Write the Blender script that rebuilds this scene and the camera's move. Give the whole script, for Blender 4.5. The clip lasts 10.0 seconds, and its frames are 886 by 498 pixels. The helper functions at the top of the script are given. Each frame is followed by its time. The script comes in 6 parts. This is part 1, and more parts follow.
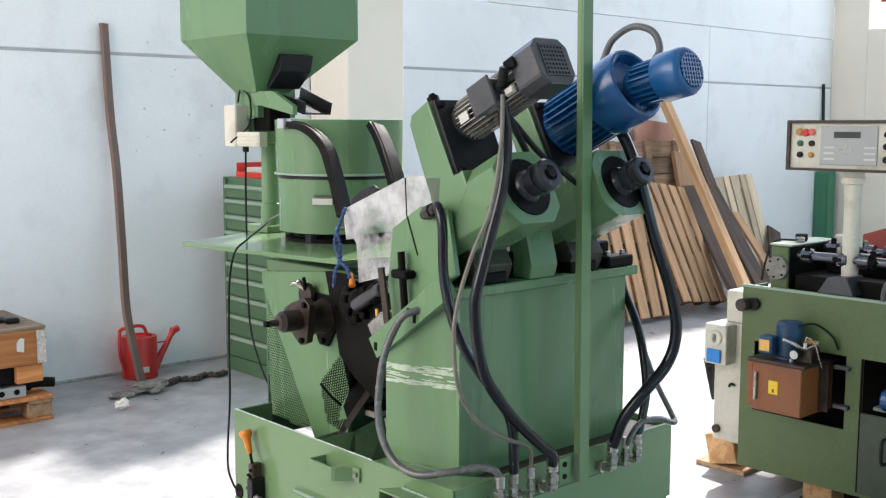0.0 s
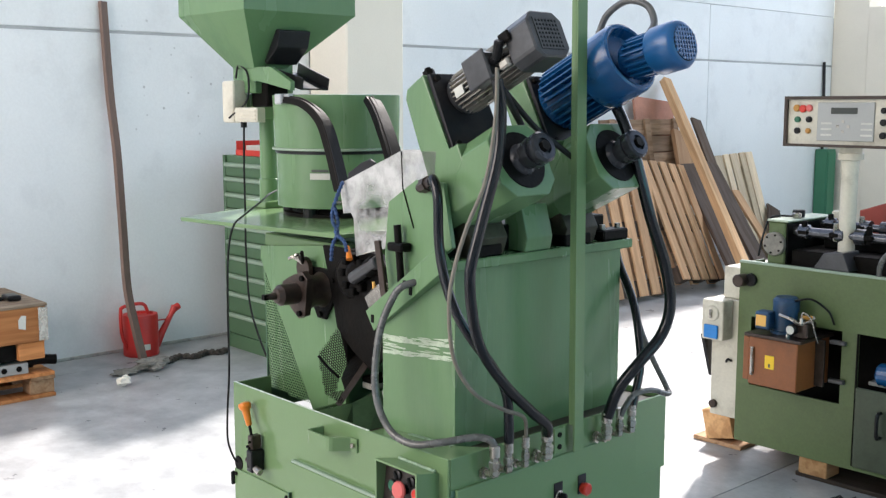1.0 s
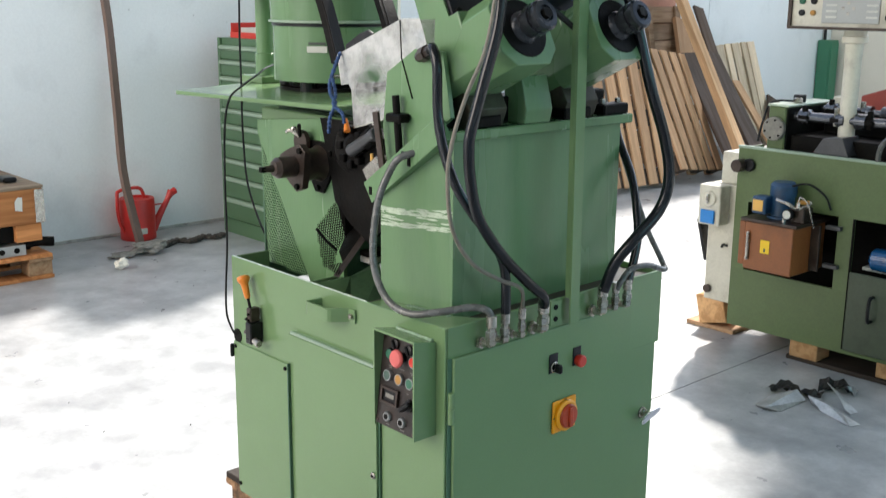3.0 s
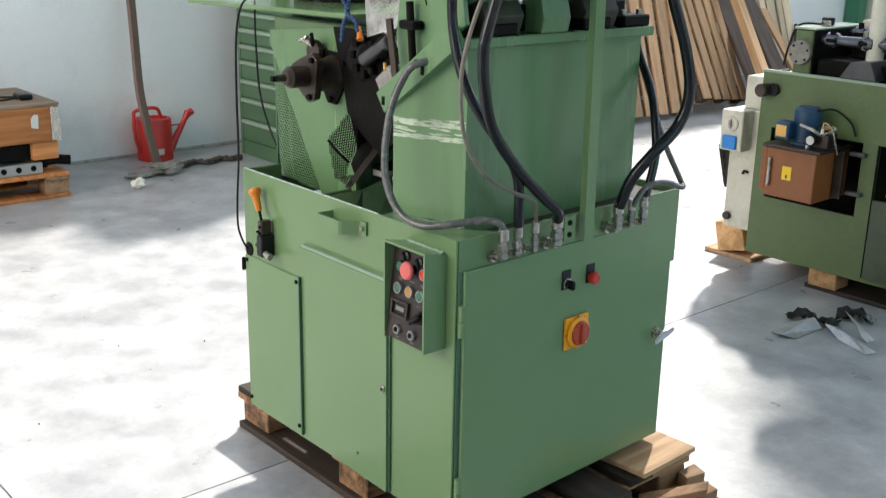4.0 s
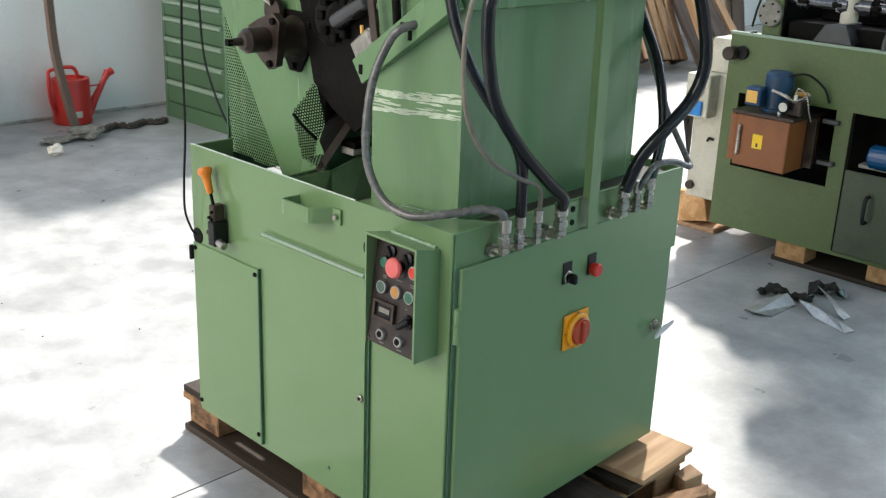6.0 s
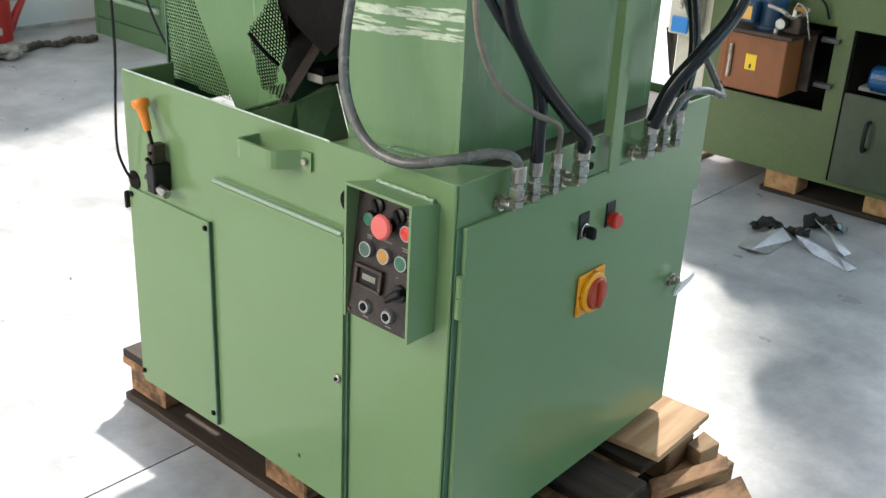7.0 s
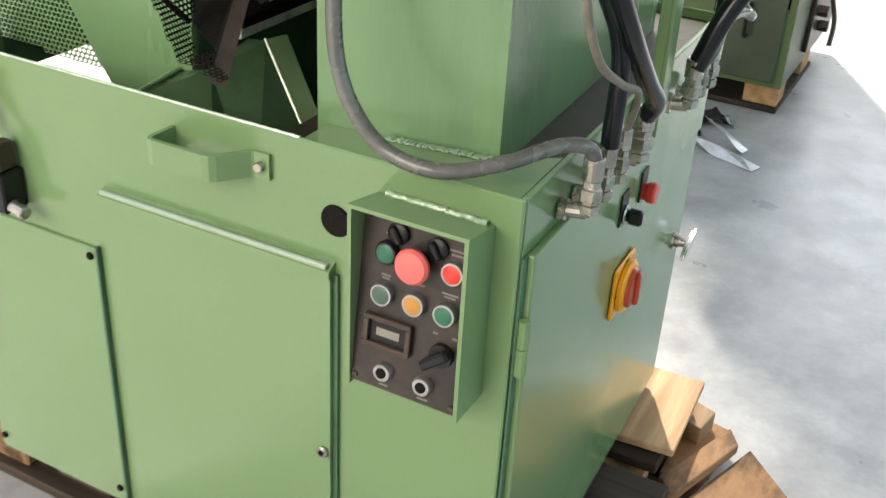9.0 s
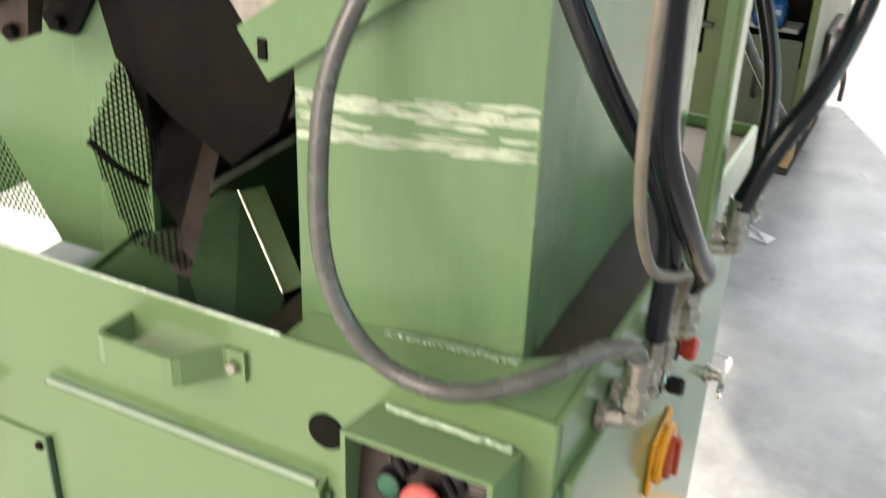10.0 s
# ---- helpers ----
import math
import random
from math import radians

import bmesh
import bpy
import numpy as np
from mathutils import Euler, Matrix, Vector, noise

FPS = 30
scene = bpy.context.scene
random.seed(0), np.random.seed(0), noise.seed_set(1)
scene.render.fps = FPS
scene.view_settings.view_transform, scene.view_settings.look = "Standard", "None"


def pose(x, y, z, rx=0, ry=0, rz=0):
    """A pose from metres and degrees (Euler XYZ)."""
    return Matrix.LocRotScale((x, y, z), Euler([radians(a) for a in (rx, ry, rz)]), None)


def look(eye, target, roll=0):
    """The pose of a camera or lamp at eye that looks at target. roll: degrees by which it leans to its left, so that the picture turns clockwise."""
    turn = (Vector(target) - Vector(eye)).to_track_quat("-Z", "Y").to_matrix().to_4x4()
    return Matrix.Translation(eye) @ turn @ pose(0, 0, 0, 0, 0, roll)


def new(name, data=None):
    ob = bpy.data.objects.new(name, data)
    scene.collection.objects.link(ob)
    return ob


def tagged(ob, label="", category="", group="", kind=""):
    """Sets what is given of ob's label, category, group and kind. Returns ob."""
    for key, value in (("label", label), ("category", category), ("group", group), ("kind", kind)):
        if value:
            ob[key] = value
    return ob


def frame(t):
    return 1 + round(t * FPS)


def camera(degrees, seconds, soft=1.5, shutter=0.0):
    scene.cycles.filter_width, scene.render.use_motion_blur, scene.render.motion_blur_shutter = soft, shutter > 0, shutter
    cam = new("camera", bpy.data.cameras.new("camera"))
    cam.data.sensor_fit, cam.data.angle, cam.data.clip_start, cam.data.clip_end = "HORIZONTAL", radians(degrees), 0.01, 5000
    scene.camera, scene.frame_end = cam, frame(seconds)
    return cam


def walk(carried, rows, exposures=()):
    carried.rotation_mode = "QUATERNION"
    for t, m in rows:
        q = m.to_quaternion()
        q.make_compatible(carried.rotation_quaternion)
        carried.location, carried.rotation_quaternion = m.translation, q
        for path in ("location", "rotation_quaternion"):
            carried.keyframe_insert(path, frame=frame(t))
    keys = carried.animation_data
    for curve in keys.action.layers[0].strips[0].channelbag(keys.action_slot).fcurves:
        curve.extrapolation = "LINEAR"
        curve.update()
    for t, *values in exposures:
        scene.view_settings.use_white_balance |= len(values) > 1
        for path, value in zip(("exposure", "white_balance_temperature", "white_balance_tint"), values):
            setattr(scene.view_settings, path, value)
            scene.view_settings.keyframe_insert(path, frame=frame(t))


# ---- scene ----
cam = camera(45.3, 10.0, soft=1.2, shutter=0.5)
PATH = [
    (0, (1.653, -1.518, 1.72), (0.177, -0.188, 1.488), 0.1),
    (0.5, (1.664, -1.516, 1.715), (0.181, -0.197, 1.469), 0.0),
    (1, (1.681, -1.526, 1.706), (0.207, -0.201, 1.437), -0.0),
    (1.5, (1.687, -1.529, 1.697), (0.231, -0.193, 1.389), 0.3),
    (2, (1.688, -1.535, 1.681), (0.231, -0.208, 1.338), 0.3),
    (2.5, (1.686, -1.536, 1.665), (0.238, -0.216, 1.267), 0.5),
    (2.7, (1.684, -1.537, 1.66), (0.239, -0.219, 1.236), 0.6),
    (3.8, (1.67, -1.502, 1.615), (0.229, -0.237, 1.046), 0.6),
    (4, (1.672, -1.5, 1.599), (0.232, -0.242, 1.01), 1.1),
    (4.5, (1.655, -1.471, 1.589), (0.214, -0.233, 0.965), 1.3),
    (5, (1.635, -1.437, 1.58), (0.193, -0.206, 0.943), 1.9),
    (5.2, (1.6, -1.422, 1.576), (0.177, -0.172, 0.935), 2.0),
    (6.3, (1.221, -1.363, 1.561), (-0.063, 0.014, 0.885), 2.2),
    (6.5, (1.16, -1.328, 1.544), (-0.107, 0.049, 0.837), 2.1),
    (7, (0.985, -1.171, 1.487), (-0.209, 0.22, 0.687), 2.9),
    (7.5, (0.828, -1.045, 1.461), (-0.356, 0.317, 0.599), 4.1),
    (8, (0.693, -0.985, 1.438), (-0.374, 0.456, 0.551), 5.3),
    (8.5, (0.487, -0.962, 1.428), (-0.408, 0.572, 0.509), 4.2),
    (9, (0.37, -0.929, 1.428), (-0.405, 0.628, 0.44), 3.4),
    (9.5, (0.299, -0.828, 1.43), (-0.414, 0.764, 0.45), 3.6),
    (10, (0.224, -0.698, 1.484), (-0.548, 0.885, 0.538), 2.2),
]
walk(cam, [(t, look(eye, target, roll)) for t, eye, target, roll in PATH],
     [(0, 0.97, 6400, 15), (1.5, 0.96, 6400, 14), (2.7, 0.94, 6450, 12), (4, 0.85, 6500, 11), (5, 0.82, 6500, 11), (6.5, 0.91, 6550, 10), (7.5, 1.16, 6650, 11), (8.5, 1.30, 7000, 12), (9, 1.32, 7100, 12), (9.5, 1.34, 7200, 13), (10, 1.42, 7500, 15)])

# ---- world, sun, sky light ----
world = bpy.data.worlds.new("world")
scene.world = world
world.use_nodes = True
wn = world.node_tree.nodes
sky = wn.new("ShaderNodeTexSky")
sky.sky_type, sky.sun_disc = "NISHITA", False
sky.sun_elevation, sky.sun_rotation = radians(43), radians(-28.6)
wn["Background"].inputs[1].default_value = 0.12
world.node_tree.links.new(sky.outputs[0], wn["Background"].inputs[0])

sun_data = bpy.data.lights.new("sun", "SUN")
sun_data.energy, sun_data.angle, sun_data.color = 5.0, radians(3.0), (1.0, 0.95, 0.87)
sun = new("sun", sun_data)
sun.matrix_world = look((0, 0, 0), (0.479 * 0.731, -0.878 * 0.731, -0.682))


def fill_light(name, at, toward, w, h, watts, colour):
    data = bpy.data.lights.new(name, "AREA")
    data.shape, data.size, data.size_y = "RECTANGLE", w, h
    data.energy, data.color = watts, colour
    ob = new(name, data)
    ob.matrix_world = look(at, toward)
    return ob


# Area lamps stand in for unseen daylight through the hall's assumed openings.
fill_light("clerestory_light", (-5.1, 2.0, 5.8), (0.0, 2.0, 1.0), 16.0, 4.8, 78, (0.88, 0.95, 1.0))
# South lamp is warmed to carry the sunlit floor's bounce.
fill_light("south_window_light", (-2.2, -6.9, 4.4), (-1.5, 0.0, 0.8), 6.2, 3.8, 290, (1.0, 0.89, 0.74))
# North lamp is added to brighten the wood pile and the right floor.
fill_light("north_fill_light", (1.0, 11.4, 4.6), (0.5, 3.0, 0.0), 10.0, 3.0, 170, (0.84, 0.94, 1.0))
# East lamp is added, with a teal tint for the +x faces.
fill_light("east_teal_fill", (13.8, 3.0, 4.5), (0.0, 2.0, 1.0), 10.0, 3.0, 120, (0.18, 0.86, 0.95))

# ---- building helpers ----


def thing(name, label, category, at=(0, 0, 0), rz=0.0, group="", kind=""):
    ob = new(name)
    ob.empty_display_size = 0.1
    ob.matrix_basis = pose(at[0], at[1], at[2], 0, 0, rz)
    return tagged(ob, label, category, group, kind)


def part(name, bm, material, parent, label="", smooth=False):
    me = bpy.data.meshes.new(name)
    bm.normal_update()
    bm.to_mesh(me)
    bm.free()
    me.materials.append(material)
    if smooth:
        for p in me.polygons:
            p.use_smooth = True
        me.set_sharp_from_angle(angle=radians(38))
    ob = new(name, me)
    ob.parent = parent
    if label:
        ob["label"] = label
    return ob


def solo(name, bm, material, label, category, group="", kind="", smooth=False):
    return tagged(part(name, bm, material, None, "", smooth), label, category, group, kind)


def B():
    return bmesh.new()


def add_box(bm, lo, hi, bevel=0.0, m=None, seg=1):
    sub = bmesh.new()
    bmesh.ops.create_cube(sub, size=1.0)
    for v in sub.verts:
        v.co = Vector([(lo[i] + hi[i]) / 2 + v.co[i] * (hi[i] - lo[i]) for i in range(3)])
    if bevel > 0:
        bmesh.ops.bevel(sub, geom=list(sub.edges), offset=bevel, segments=seg, affect="EDGES", profile=0.5)
    return merge(bm, sub, m)


def merge(bm, sub, m=None):
    if m is not None:
        bmesh.ops.transform(sub, matrix=m, verts=list(sub.verts))
    table = {v: bm.verts.new(v.co) for v in sub.verts}
    for f in sub.faces:
        bm.faces.new([table[v] for v in f.verts])
    sub.free()
    return bm


def box(lo, hi, bevel=0.0, m=None, seg=1):
    return add_box(bmesh.new(), lo, hi, bevel, m, seg)


def basis(a, b):
    """Pose with z along a to b, at a."""
    a, b = Vector(a), Vector(b)
    return Matrix.Translation(a) @ (b - a).to_track_quat("Z", "X").to_matrix().to_4x4()


def add_lathe(bm, a, b, profile, seg=24, spin=0.0):
    """Rings of (height share or metres along a to b, radius), closed at both ends."""
    m = basis(a, b)
    rings = []
    for h, r in profile:
        rings.append([bm.verts.new(m @ Vector((r * math.cos(spin + 2 * math.pi * i / seg), r * math.sin(spin + 2 * math.pi * i / seg), h))) for i in range(seg)])
    for r0, r1 in zip(rings, rings[1:]):
        for i in range(seg):
            bm.faces.new((r0[i], r0[(i + 1) % seg], r1[(i + 1) % seg], r1[i]))
    bm.faces.new(rings[0][::-1])
    bm.faces.new(rings[-1])
    return bm


def lathe(a, b, profile, seg=24, spin=0.0):
    return add_lathe(bmesh.new(), a, b, profile, seg, spin)


def add_rod(bm, a, b, r, seg=16, r2=None, bevel=0.0, spin=0.0):
    d = (Vector(b) - Vector(a)).length
    r2 = r if r2 is None else r2
    prof = [(0, r), (d, r2)]
    if bevel > 0:
        prof = [(0, r - bevel), (bevel, r), (d - bevel, r2), (d, r2 - bevel)]
    return add_lathe(bm, a, b, prof, seg, spin)


def rod(a, b, r, seg=16, r2=None, bevel=0.0, spin=0.0):
    return add_rod(bmesh.new(), a, b, r, seg, r2, bevel, spin)


def add_prism(bm, pts, axis, lo, hi, m=None):
    """A flat outline of (a, b) pairs, pushed along axis from lo to hi. axis y: (x, z); x: (y, z); z: (x, y)."""
    def place(p, h):
        return {"y": (p[0], h, p[1]), "x": (h, p[0], p[1]), "z": (p[0], p[1], h)}[axis]
    sub = bmesh.new()
    lower = [sub.verts.new(place(p, lo)) for p in pts]
    upper = [sub.verts.new(place(p, hi)) for p in pts]
    n = len(pts)
    sub.faces.new(lower)
    sub.faces.new(upper[::-1])
    for i in range(n):
        sub.faces.new((lower[i], upper[i], upper[(i + 1) % n], lower[(i + 1) % n]))
    bmesh.ops.recalc_face_normals(sub, faces=list(sub.faces))
    return merge(bm, sub, m)


def prism(pts, axis, lo, hi, m=None, bevel=0.0):
    bm = add_prism(bmesh.new(), pts, axis, lo, hi, m)
    if bevel > 0:
        bmesh.ops.bevel(bm, geom=list(bm.edges), offset=bevel, segments=2, affect="EDGES", profile=0.5)
    return bm


def glide(points, steps=10):
    """A smooth line through the points."""
    pts = [Vector(p) for p in points]
    pts = [pts[0] * 2 - pts[1]] + pts + [pts[-1] * 2 - pts[-2]]
    out = []
    for i in range(1, len(pts) - 2):
        p0, p1, p2, p3 = pts[i - 1:i + 3]
        for s in range(steps):
            t = s / steps
            out.append(0.5 * ((2 * p1) + (p2 - p0) * t + (2 * p0 - 5 * p1 + 4 * p2 - p3) * t * t + (3 * p1 - p0 - 3 * p2 + p3) * t ** 3))
    out.append(pts[-2])
    return out


def add_tube(bm, line, r, seg=12, ridge=0.0, flat=None):
    """A tube along the line. ridge: a ribbed conduit. flat: (width, thickness) for a strip."""
    line = [Vector(p) for p in line]
    up, rings = Vector((0.31, 0.2, 0.93)), []
    for i, p in enumerate(line):
        d = (line[min(i + 1, len(line) - 1)] - line[max(i - 1, 0)]).normalized()
        side = d.cross(up).normalized()
        up = side.cross(d).normalized()
        rr = r + (ridge if i % 2 else 0.0)
        ring = []
        for k in range(seg):
            a = 2 * math.pi * k / seg
            if flat:
                c, s = math.copysign(1, math.cos(a + 0.01)), math.copysign(1, math.sin(a + 0.01))
                ring.append(bm.verts.new(p + side * c * flat[0] / 2 + up * s * flat[1] / 2))
            else:
                ring.append(bm.verts.new(p + side * rr * math.cos(a) + up * rr * math.sin(a)))
        rings.append(ring)
    for r0, r1 in zip(rings, rings[1:]):
        for k in range(seg):
            bm.faces.new((r0[k], r0[(k + 1) % seg], r1[(k + 1) % seg], r1[k]))
    bm.faces.new(rings[0][::-1])
    bm.faces.new(rings[-1])
    return bm


def tube(points, r, seg=12, steps=10, ridge=0.0):
    return add_tube(bmesh.new(), glide(points, steps), r, seg, ridge)

# ---- materials ----


def surface(name, colour, rough=0.5, metal=0.0, vary=0.12, scale=2.5, grain=90.0, bump=0.03, stain=None, amount=0.35, stain_scale=5.0,
            stretch=(1, 1, 1), shift=0.0, coat=0.0, rough_vary=0.12, spec=0.5, lines=0.0, stain_range=(0.52, 0.72)):
    """A worn surface: broad and fine variation of colour and gloss, stains of a second colour, fine relief."""
    m = bpy.data.materials.new(name)
    m.use_nodes = True
    nt = m.node_tree
    n, ln = nt.nodes, nt.links
    b = n["Principled BSDF"]
    co = n.new("ShaderNodeTexCoord")
    mp = n.new("ShaderNodeMapping")
    mp.inputs["Scale"].default_value = stretch
    ln.new(co.outputs["Object"], mp.inputs["Vector"])
    info = n.new("ShaderNodeObjectInfo")
    off = n.new("ShaderNodeVectorMath")
    off.operation = "SCALE"
    off.inputs[0].default_value = (37.0, 19.0, 53.0)
    ln.new(info.outputs["Random"], off.inputs["Scale"])
    ln.new(off.outputs[0], mp.inputs["Location"])

    def noise_tex(s, detail=5.0, rgh=0.55):
        t = n.new("ShaderNodeTexNoise")
        t.inputs["Scale"].default_value, t.inputs["Detail"].default_value, t.inputs["Roughness"].default_value = s, detail, rgh
        ln.new(mp.outputs[0], t.inputs["Vector"])
        return t

    def ranged(src, lo, hi, a=0.0, c=1.0):
        r = n.new("ShaderNodeMapRange")
        r.inputs[1].default_value, r.inputs[2].default_value, r.inputs[3].default_value, r.inputs[4].default_value = lo, hi, a, c
        ln.new(src, r.inputs[0])
        return r.outputs[0]

    broad, fine = noise_tex(scale, 4.0), noise_tex(grain, 3.0, 0.6)
    hsv = n.new("ShaderNodeHueSaturation")
    hsv.inputs["Color"].default_value = (*colour, 1)
    add = n.new("ShaderNodeMath")
    add.operation = "ADD"
    ln.new(ranged(broad.outputs[0], 0.15, 0.85, 1 - 1.6 * vary, 1 + 1.6 * vary), add.inputs[0])
    ln.new(ranged(fine.outputs[0], 0.3, 0.7, -vary * 0.5, vary * 0.5), add.inputs[1])
    value = add.outputs[0]
    if shift > 0:
        mul = n.new("ShaderNodeMath")
        mul.operation = "MULTIPLY"
        ln.new(value, mul.inputs[0])
        ln.new(ranged(info.outputs["Random"], 0, 1, 1 - shift, 1 + shift), mul.inputs[1])
        value = mul.outputs[0]
    ln.new(value, hsv.inputs["Value"])
    out = hsv.outputs[0]
    if lines > 0:
        w = noise_tex(26.0, 2.0)
        mx = n.new("ShaderNodeMix")
        mx.data_type, mx.blend_type = "RGBA", "MULTIPLY"
        ln.new(ranged(w.outputs[0], 0.42, 0.62, 0.0, lines), mx.inputs[0])
        ln.new(out, mx.inputs[6])
        mx.inputs[7].default_value = (0.45, 0.33, 0.22, 1)
        out = mx.outputs[2]
    if stain:
        st = noise_tex(stain_scale, 8.0, 0.65)
        mx = n.new("ShaderNodeMix")
        mx.data_type = "RGBA"
        ln.new(ranged(st.outputs[0], *stain_range, 0.0, amount), mx.inputs[0])
        ln.new(out, mx.inputs[6])
        mx.inputs[7].default_value = (*stain, 1)
        out = mx.outputs[2]
    ln.new(out, b.inputs["Base Color"])
    ln.new(ranged(broad.outputs[0], 0.15, 0.85, max(0.02, rough - rough_vary), min(1, rough + rough_vary)), b.inputs["Roughness"])
    b.inputs["Metallic"].default_value = metal
    b.inputs["Coat Weight"].default_value = coat
    b.inputs["Coat Roughness"].default_value = 0.12
    b.inputs["Specular IOR Level"].default_value = spec
    if bump > 0:
        bp = n.new("ShaderNodeBump")
        bp.inputs["Strength"].default_value, bp.inputs["Distance"].default_value = bump, 0.01
        ln.new(fine.outputs[0], bp.inputs["Height"])
        ln.new(bp.outputs[0], b.inputs["Normal"])
    return m


GREEN = (0.146, 0.238, 0.112)
paint_green = surface("green_machine_paint", GREEN, 0.16, vary=0.03, scale=1.4, grain=160, bump=0.012, rough_vary=0.05, spec=0.40, stain=(0.115, 0.170, 0.078), amount=0.3, stain_scale=2.2, stain_range=(0.42, 0.85))
# Worn upper-body green, tinted darker and tealer partly for reflected sky.
paint_worn_teal = surface("worn_teal_tinted_green_paint", (0.124, 0.222, 0.106), 0.26, vary=0.045, scale=4, grain=120, bump=0.03, stain=(0.05, 0.11, 0.065), amount=0.4, stain_scale=3.2, stretch=(1.6, 1.6, 0.22), rough_vary=0.06, spec=0.42)
# Darker, blotchy green, used for gaps, inner tower walls and the table riser.
paint_dark = surface("dark_green_blotchy_paint", (0.05, 0.12, 0.07), 0.4, vary=0.2, stain=(0.02, 0.03, 0.02), amount=0.6)
paint_old = surface("old_olive_green_paint", (0.088, 0.130, 0.046), 0.45, vary=0.14, stain=(0.05, 0.07, 0.03), amount=0.4, stain_scale=5)
# Darker olive than the body, for the end panel and lower door.
paint_olive_dark = surface("dark_mottled_olive_paint", (0.050, 0.068, 0.040), 0.42, vary=0.15, stain=(0.02, 0.025, 0.015), amount=0.5, stain_scale=6)
paint_drawer = surface("cabinet_green_paint", (0.072, 0.14, 0.072), 0.4, vary=0.08)
drawer_lip = surface("pale_drawer_grip", (0.26, 0.34, 0.26), 0.4, vary=0.08)
# Near-black for oily steel, and for shade in holes, recesses and the cavity.
black_oil_shade = surface("black_for_oily_steel_and_shade", (0.006, 0.0055, 0.005), 0.5, 0.0, vary=0.35, scale=14, bump=0.12, stain=(0.014, 0.010, 0.008), amount=0.5, stain_scale=22, spec=0.07)
brown_steel = surface("brown_oiled_steel", (0.050, 0.034, 0.027), 0.38, 0.4, vary=0.3, scale=18, bump=0.08, stain=(0.02, 0.015, 0.012), amount=0.7, stain_scale=16)
mesh_steel = surface("greasy_perforated_steel", (0.012, 0.010, 0.009), 0.55, 0.0, vary=0.3, scale=12, spec=0.12)
rubber = surface("black_hose_rubber", (0.006, 0.007, 0.010), 0.17, vary=0.2, scale=20, bump=0.02, rough_vary=0.04, spec=0.38)
conduit_grey = surface("grey_plastic_conduit", (0.10, 0.10, 0.098), 0.4, vary=0.15, scale=20, bump=0.03)
rubber_grey = surface("grey_ribbed_hose", (0.11, 0.11, 0.105), 0.26, 0.2, vary=0.2, scale=20, bump=0.05)
cable_tan = surface("dusty_thin_cable", (0.16, 0.14, 0.11), 0.55, vary=0.2, scale=30)
cable_black = surface("black_cable_sheath", (0.008, 0.008, 0.009), 0.4, vary=0.2, scale=30, spec=0.25)
steel = surface("galvanised_fitting", (0.42, 0.39, 0.35), 0.26, 0.9, vary=0.2, scale=30, stain=(0.12, 0.09, 0.06), amount=0.6, stain_scale=40)
ring_grey = surface("dull_grey_ring", (0.30, 0.30, 0.30), 0.36, 0.8, vary=0.15, scale=40, bump=0.0)
# Dark colour for grime together with the shade behind column and under heads.
grime_shade = surface("dark_grime_and_shade", (0.036, 0.033, 0.022), 0.5, vary=0.3, scale=9, stain=(0.07, 0.10, 0.055), amount=0.5, stain_scale=7, spec=0.2)
# Darker green for the tray half that lies in the chute's shadow.
tray_shade_green = surface("shaded_green_tray", (0.078, 0.155, 0.078), 0.32, vary=0.15, scale=6, stain=(0.025, 0.055, 0.03), amount=0.7, stain_scale=7)
pale_mottled = surface("pale_mottled_sheet", (0.55, 0.53, 0.49), 0.5, vary=0.25, scale=12, stain=(0.10, 0.09, 0.08), amount=0.8, stain_scale=14)
brown_sheet = surface("brown_oily_sheet", (0.085, 0.066, 0.056), 0.42, 0.2, vary=0.3, scale=14, stain=(0.03, 0.024, 0.02), amount=0.6, stain_scale=18)
# Pale colour that paints specular highlights along sheet edges.
rim_highlight = surface("pale_rim_highlight", (0.50, 0.58, 0.48), 0.25, 0.3, vary=0.2, scale=30)
dusty_plate = surface("dusty_dark_plate", (0.050, 0.046, 0.042), 0.5, 0.2, vary=0.3, scale=18, stain=(0.015, 0.014, 0.013), amount=0.7, stain_scale=20)
counter_grey = surface("dull_counter_window", (0.19, 0.18, 0.155), 0.4, vary=0.2, scale=40)
chrome = surface("chromed_steel", (0.75, 0.75, 0.76), 0.14, 1.0, vary=0.05, bump=0.0)
motor_grey = surface("dark_grey_motor_paint", (0.052, 0.053, 0.057), 0.36, 0.2, vary=0.2, scale=12, stain=(0.10, 0.10, 0.10), amount=0.3, stain_scale=14)
motor_fin = surface("dusty_cooling_fin", (0.46, 0.43, 0.38), 0.32, 0.6, vary=0.2, scale=20)
motor_blue = surface("blue_motor_paint", (0.006, 0.078, 0.22), 0.28, vary=0.12, scale=8, coat=0.05, stain=(0.01, 0.03, 0.08), amount=0.5)
pump_blue = surface("dusty_dark_blue_paint", (0.010, 0.050, 0.120), 0.45, vary=0.25, scale=14, stain=(0.03, 0.03, 0.035), amount=0.5, stain_scale=16)
black_plate = surface("black_anodised_plate", (0.017, 0.017, 0.020), 0.42, 0.0, vary=0.2, scale=20, stain=(0.055, 0.042, 0.034), amount=0.35, stain_scale=18, spec=0.2)
panel_plate = surface("worn_brown_black_panel", (0.026, 0.020, 0.018), 0.38, 0.0, vary=0.3, scale=14, stain=(0.075, 0.05, 0.04), amount=0.6, stain_scale=16, spec=0.35)
engraving = surface("dull_engraving", (0.13, 0.12, 0.11), 0.5, vary=0.2)
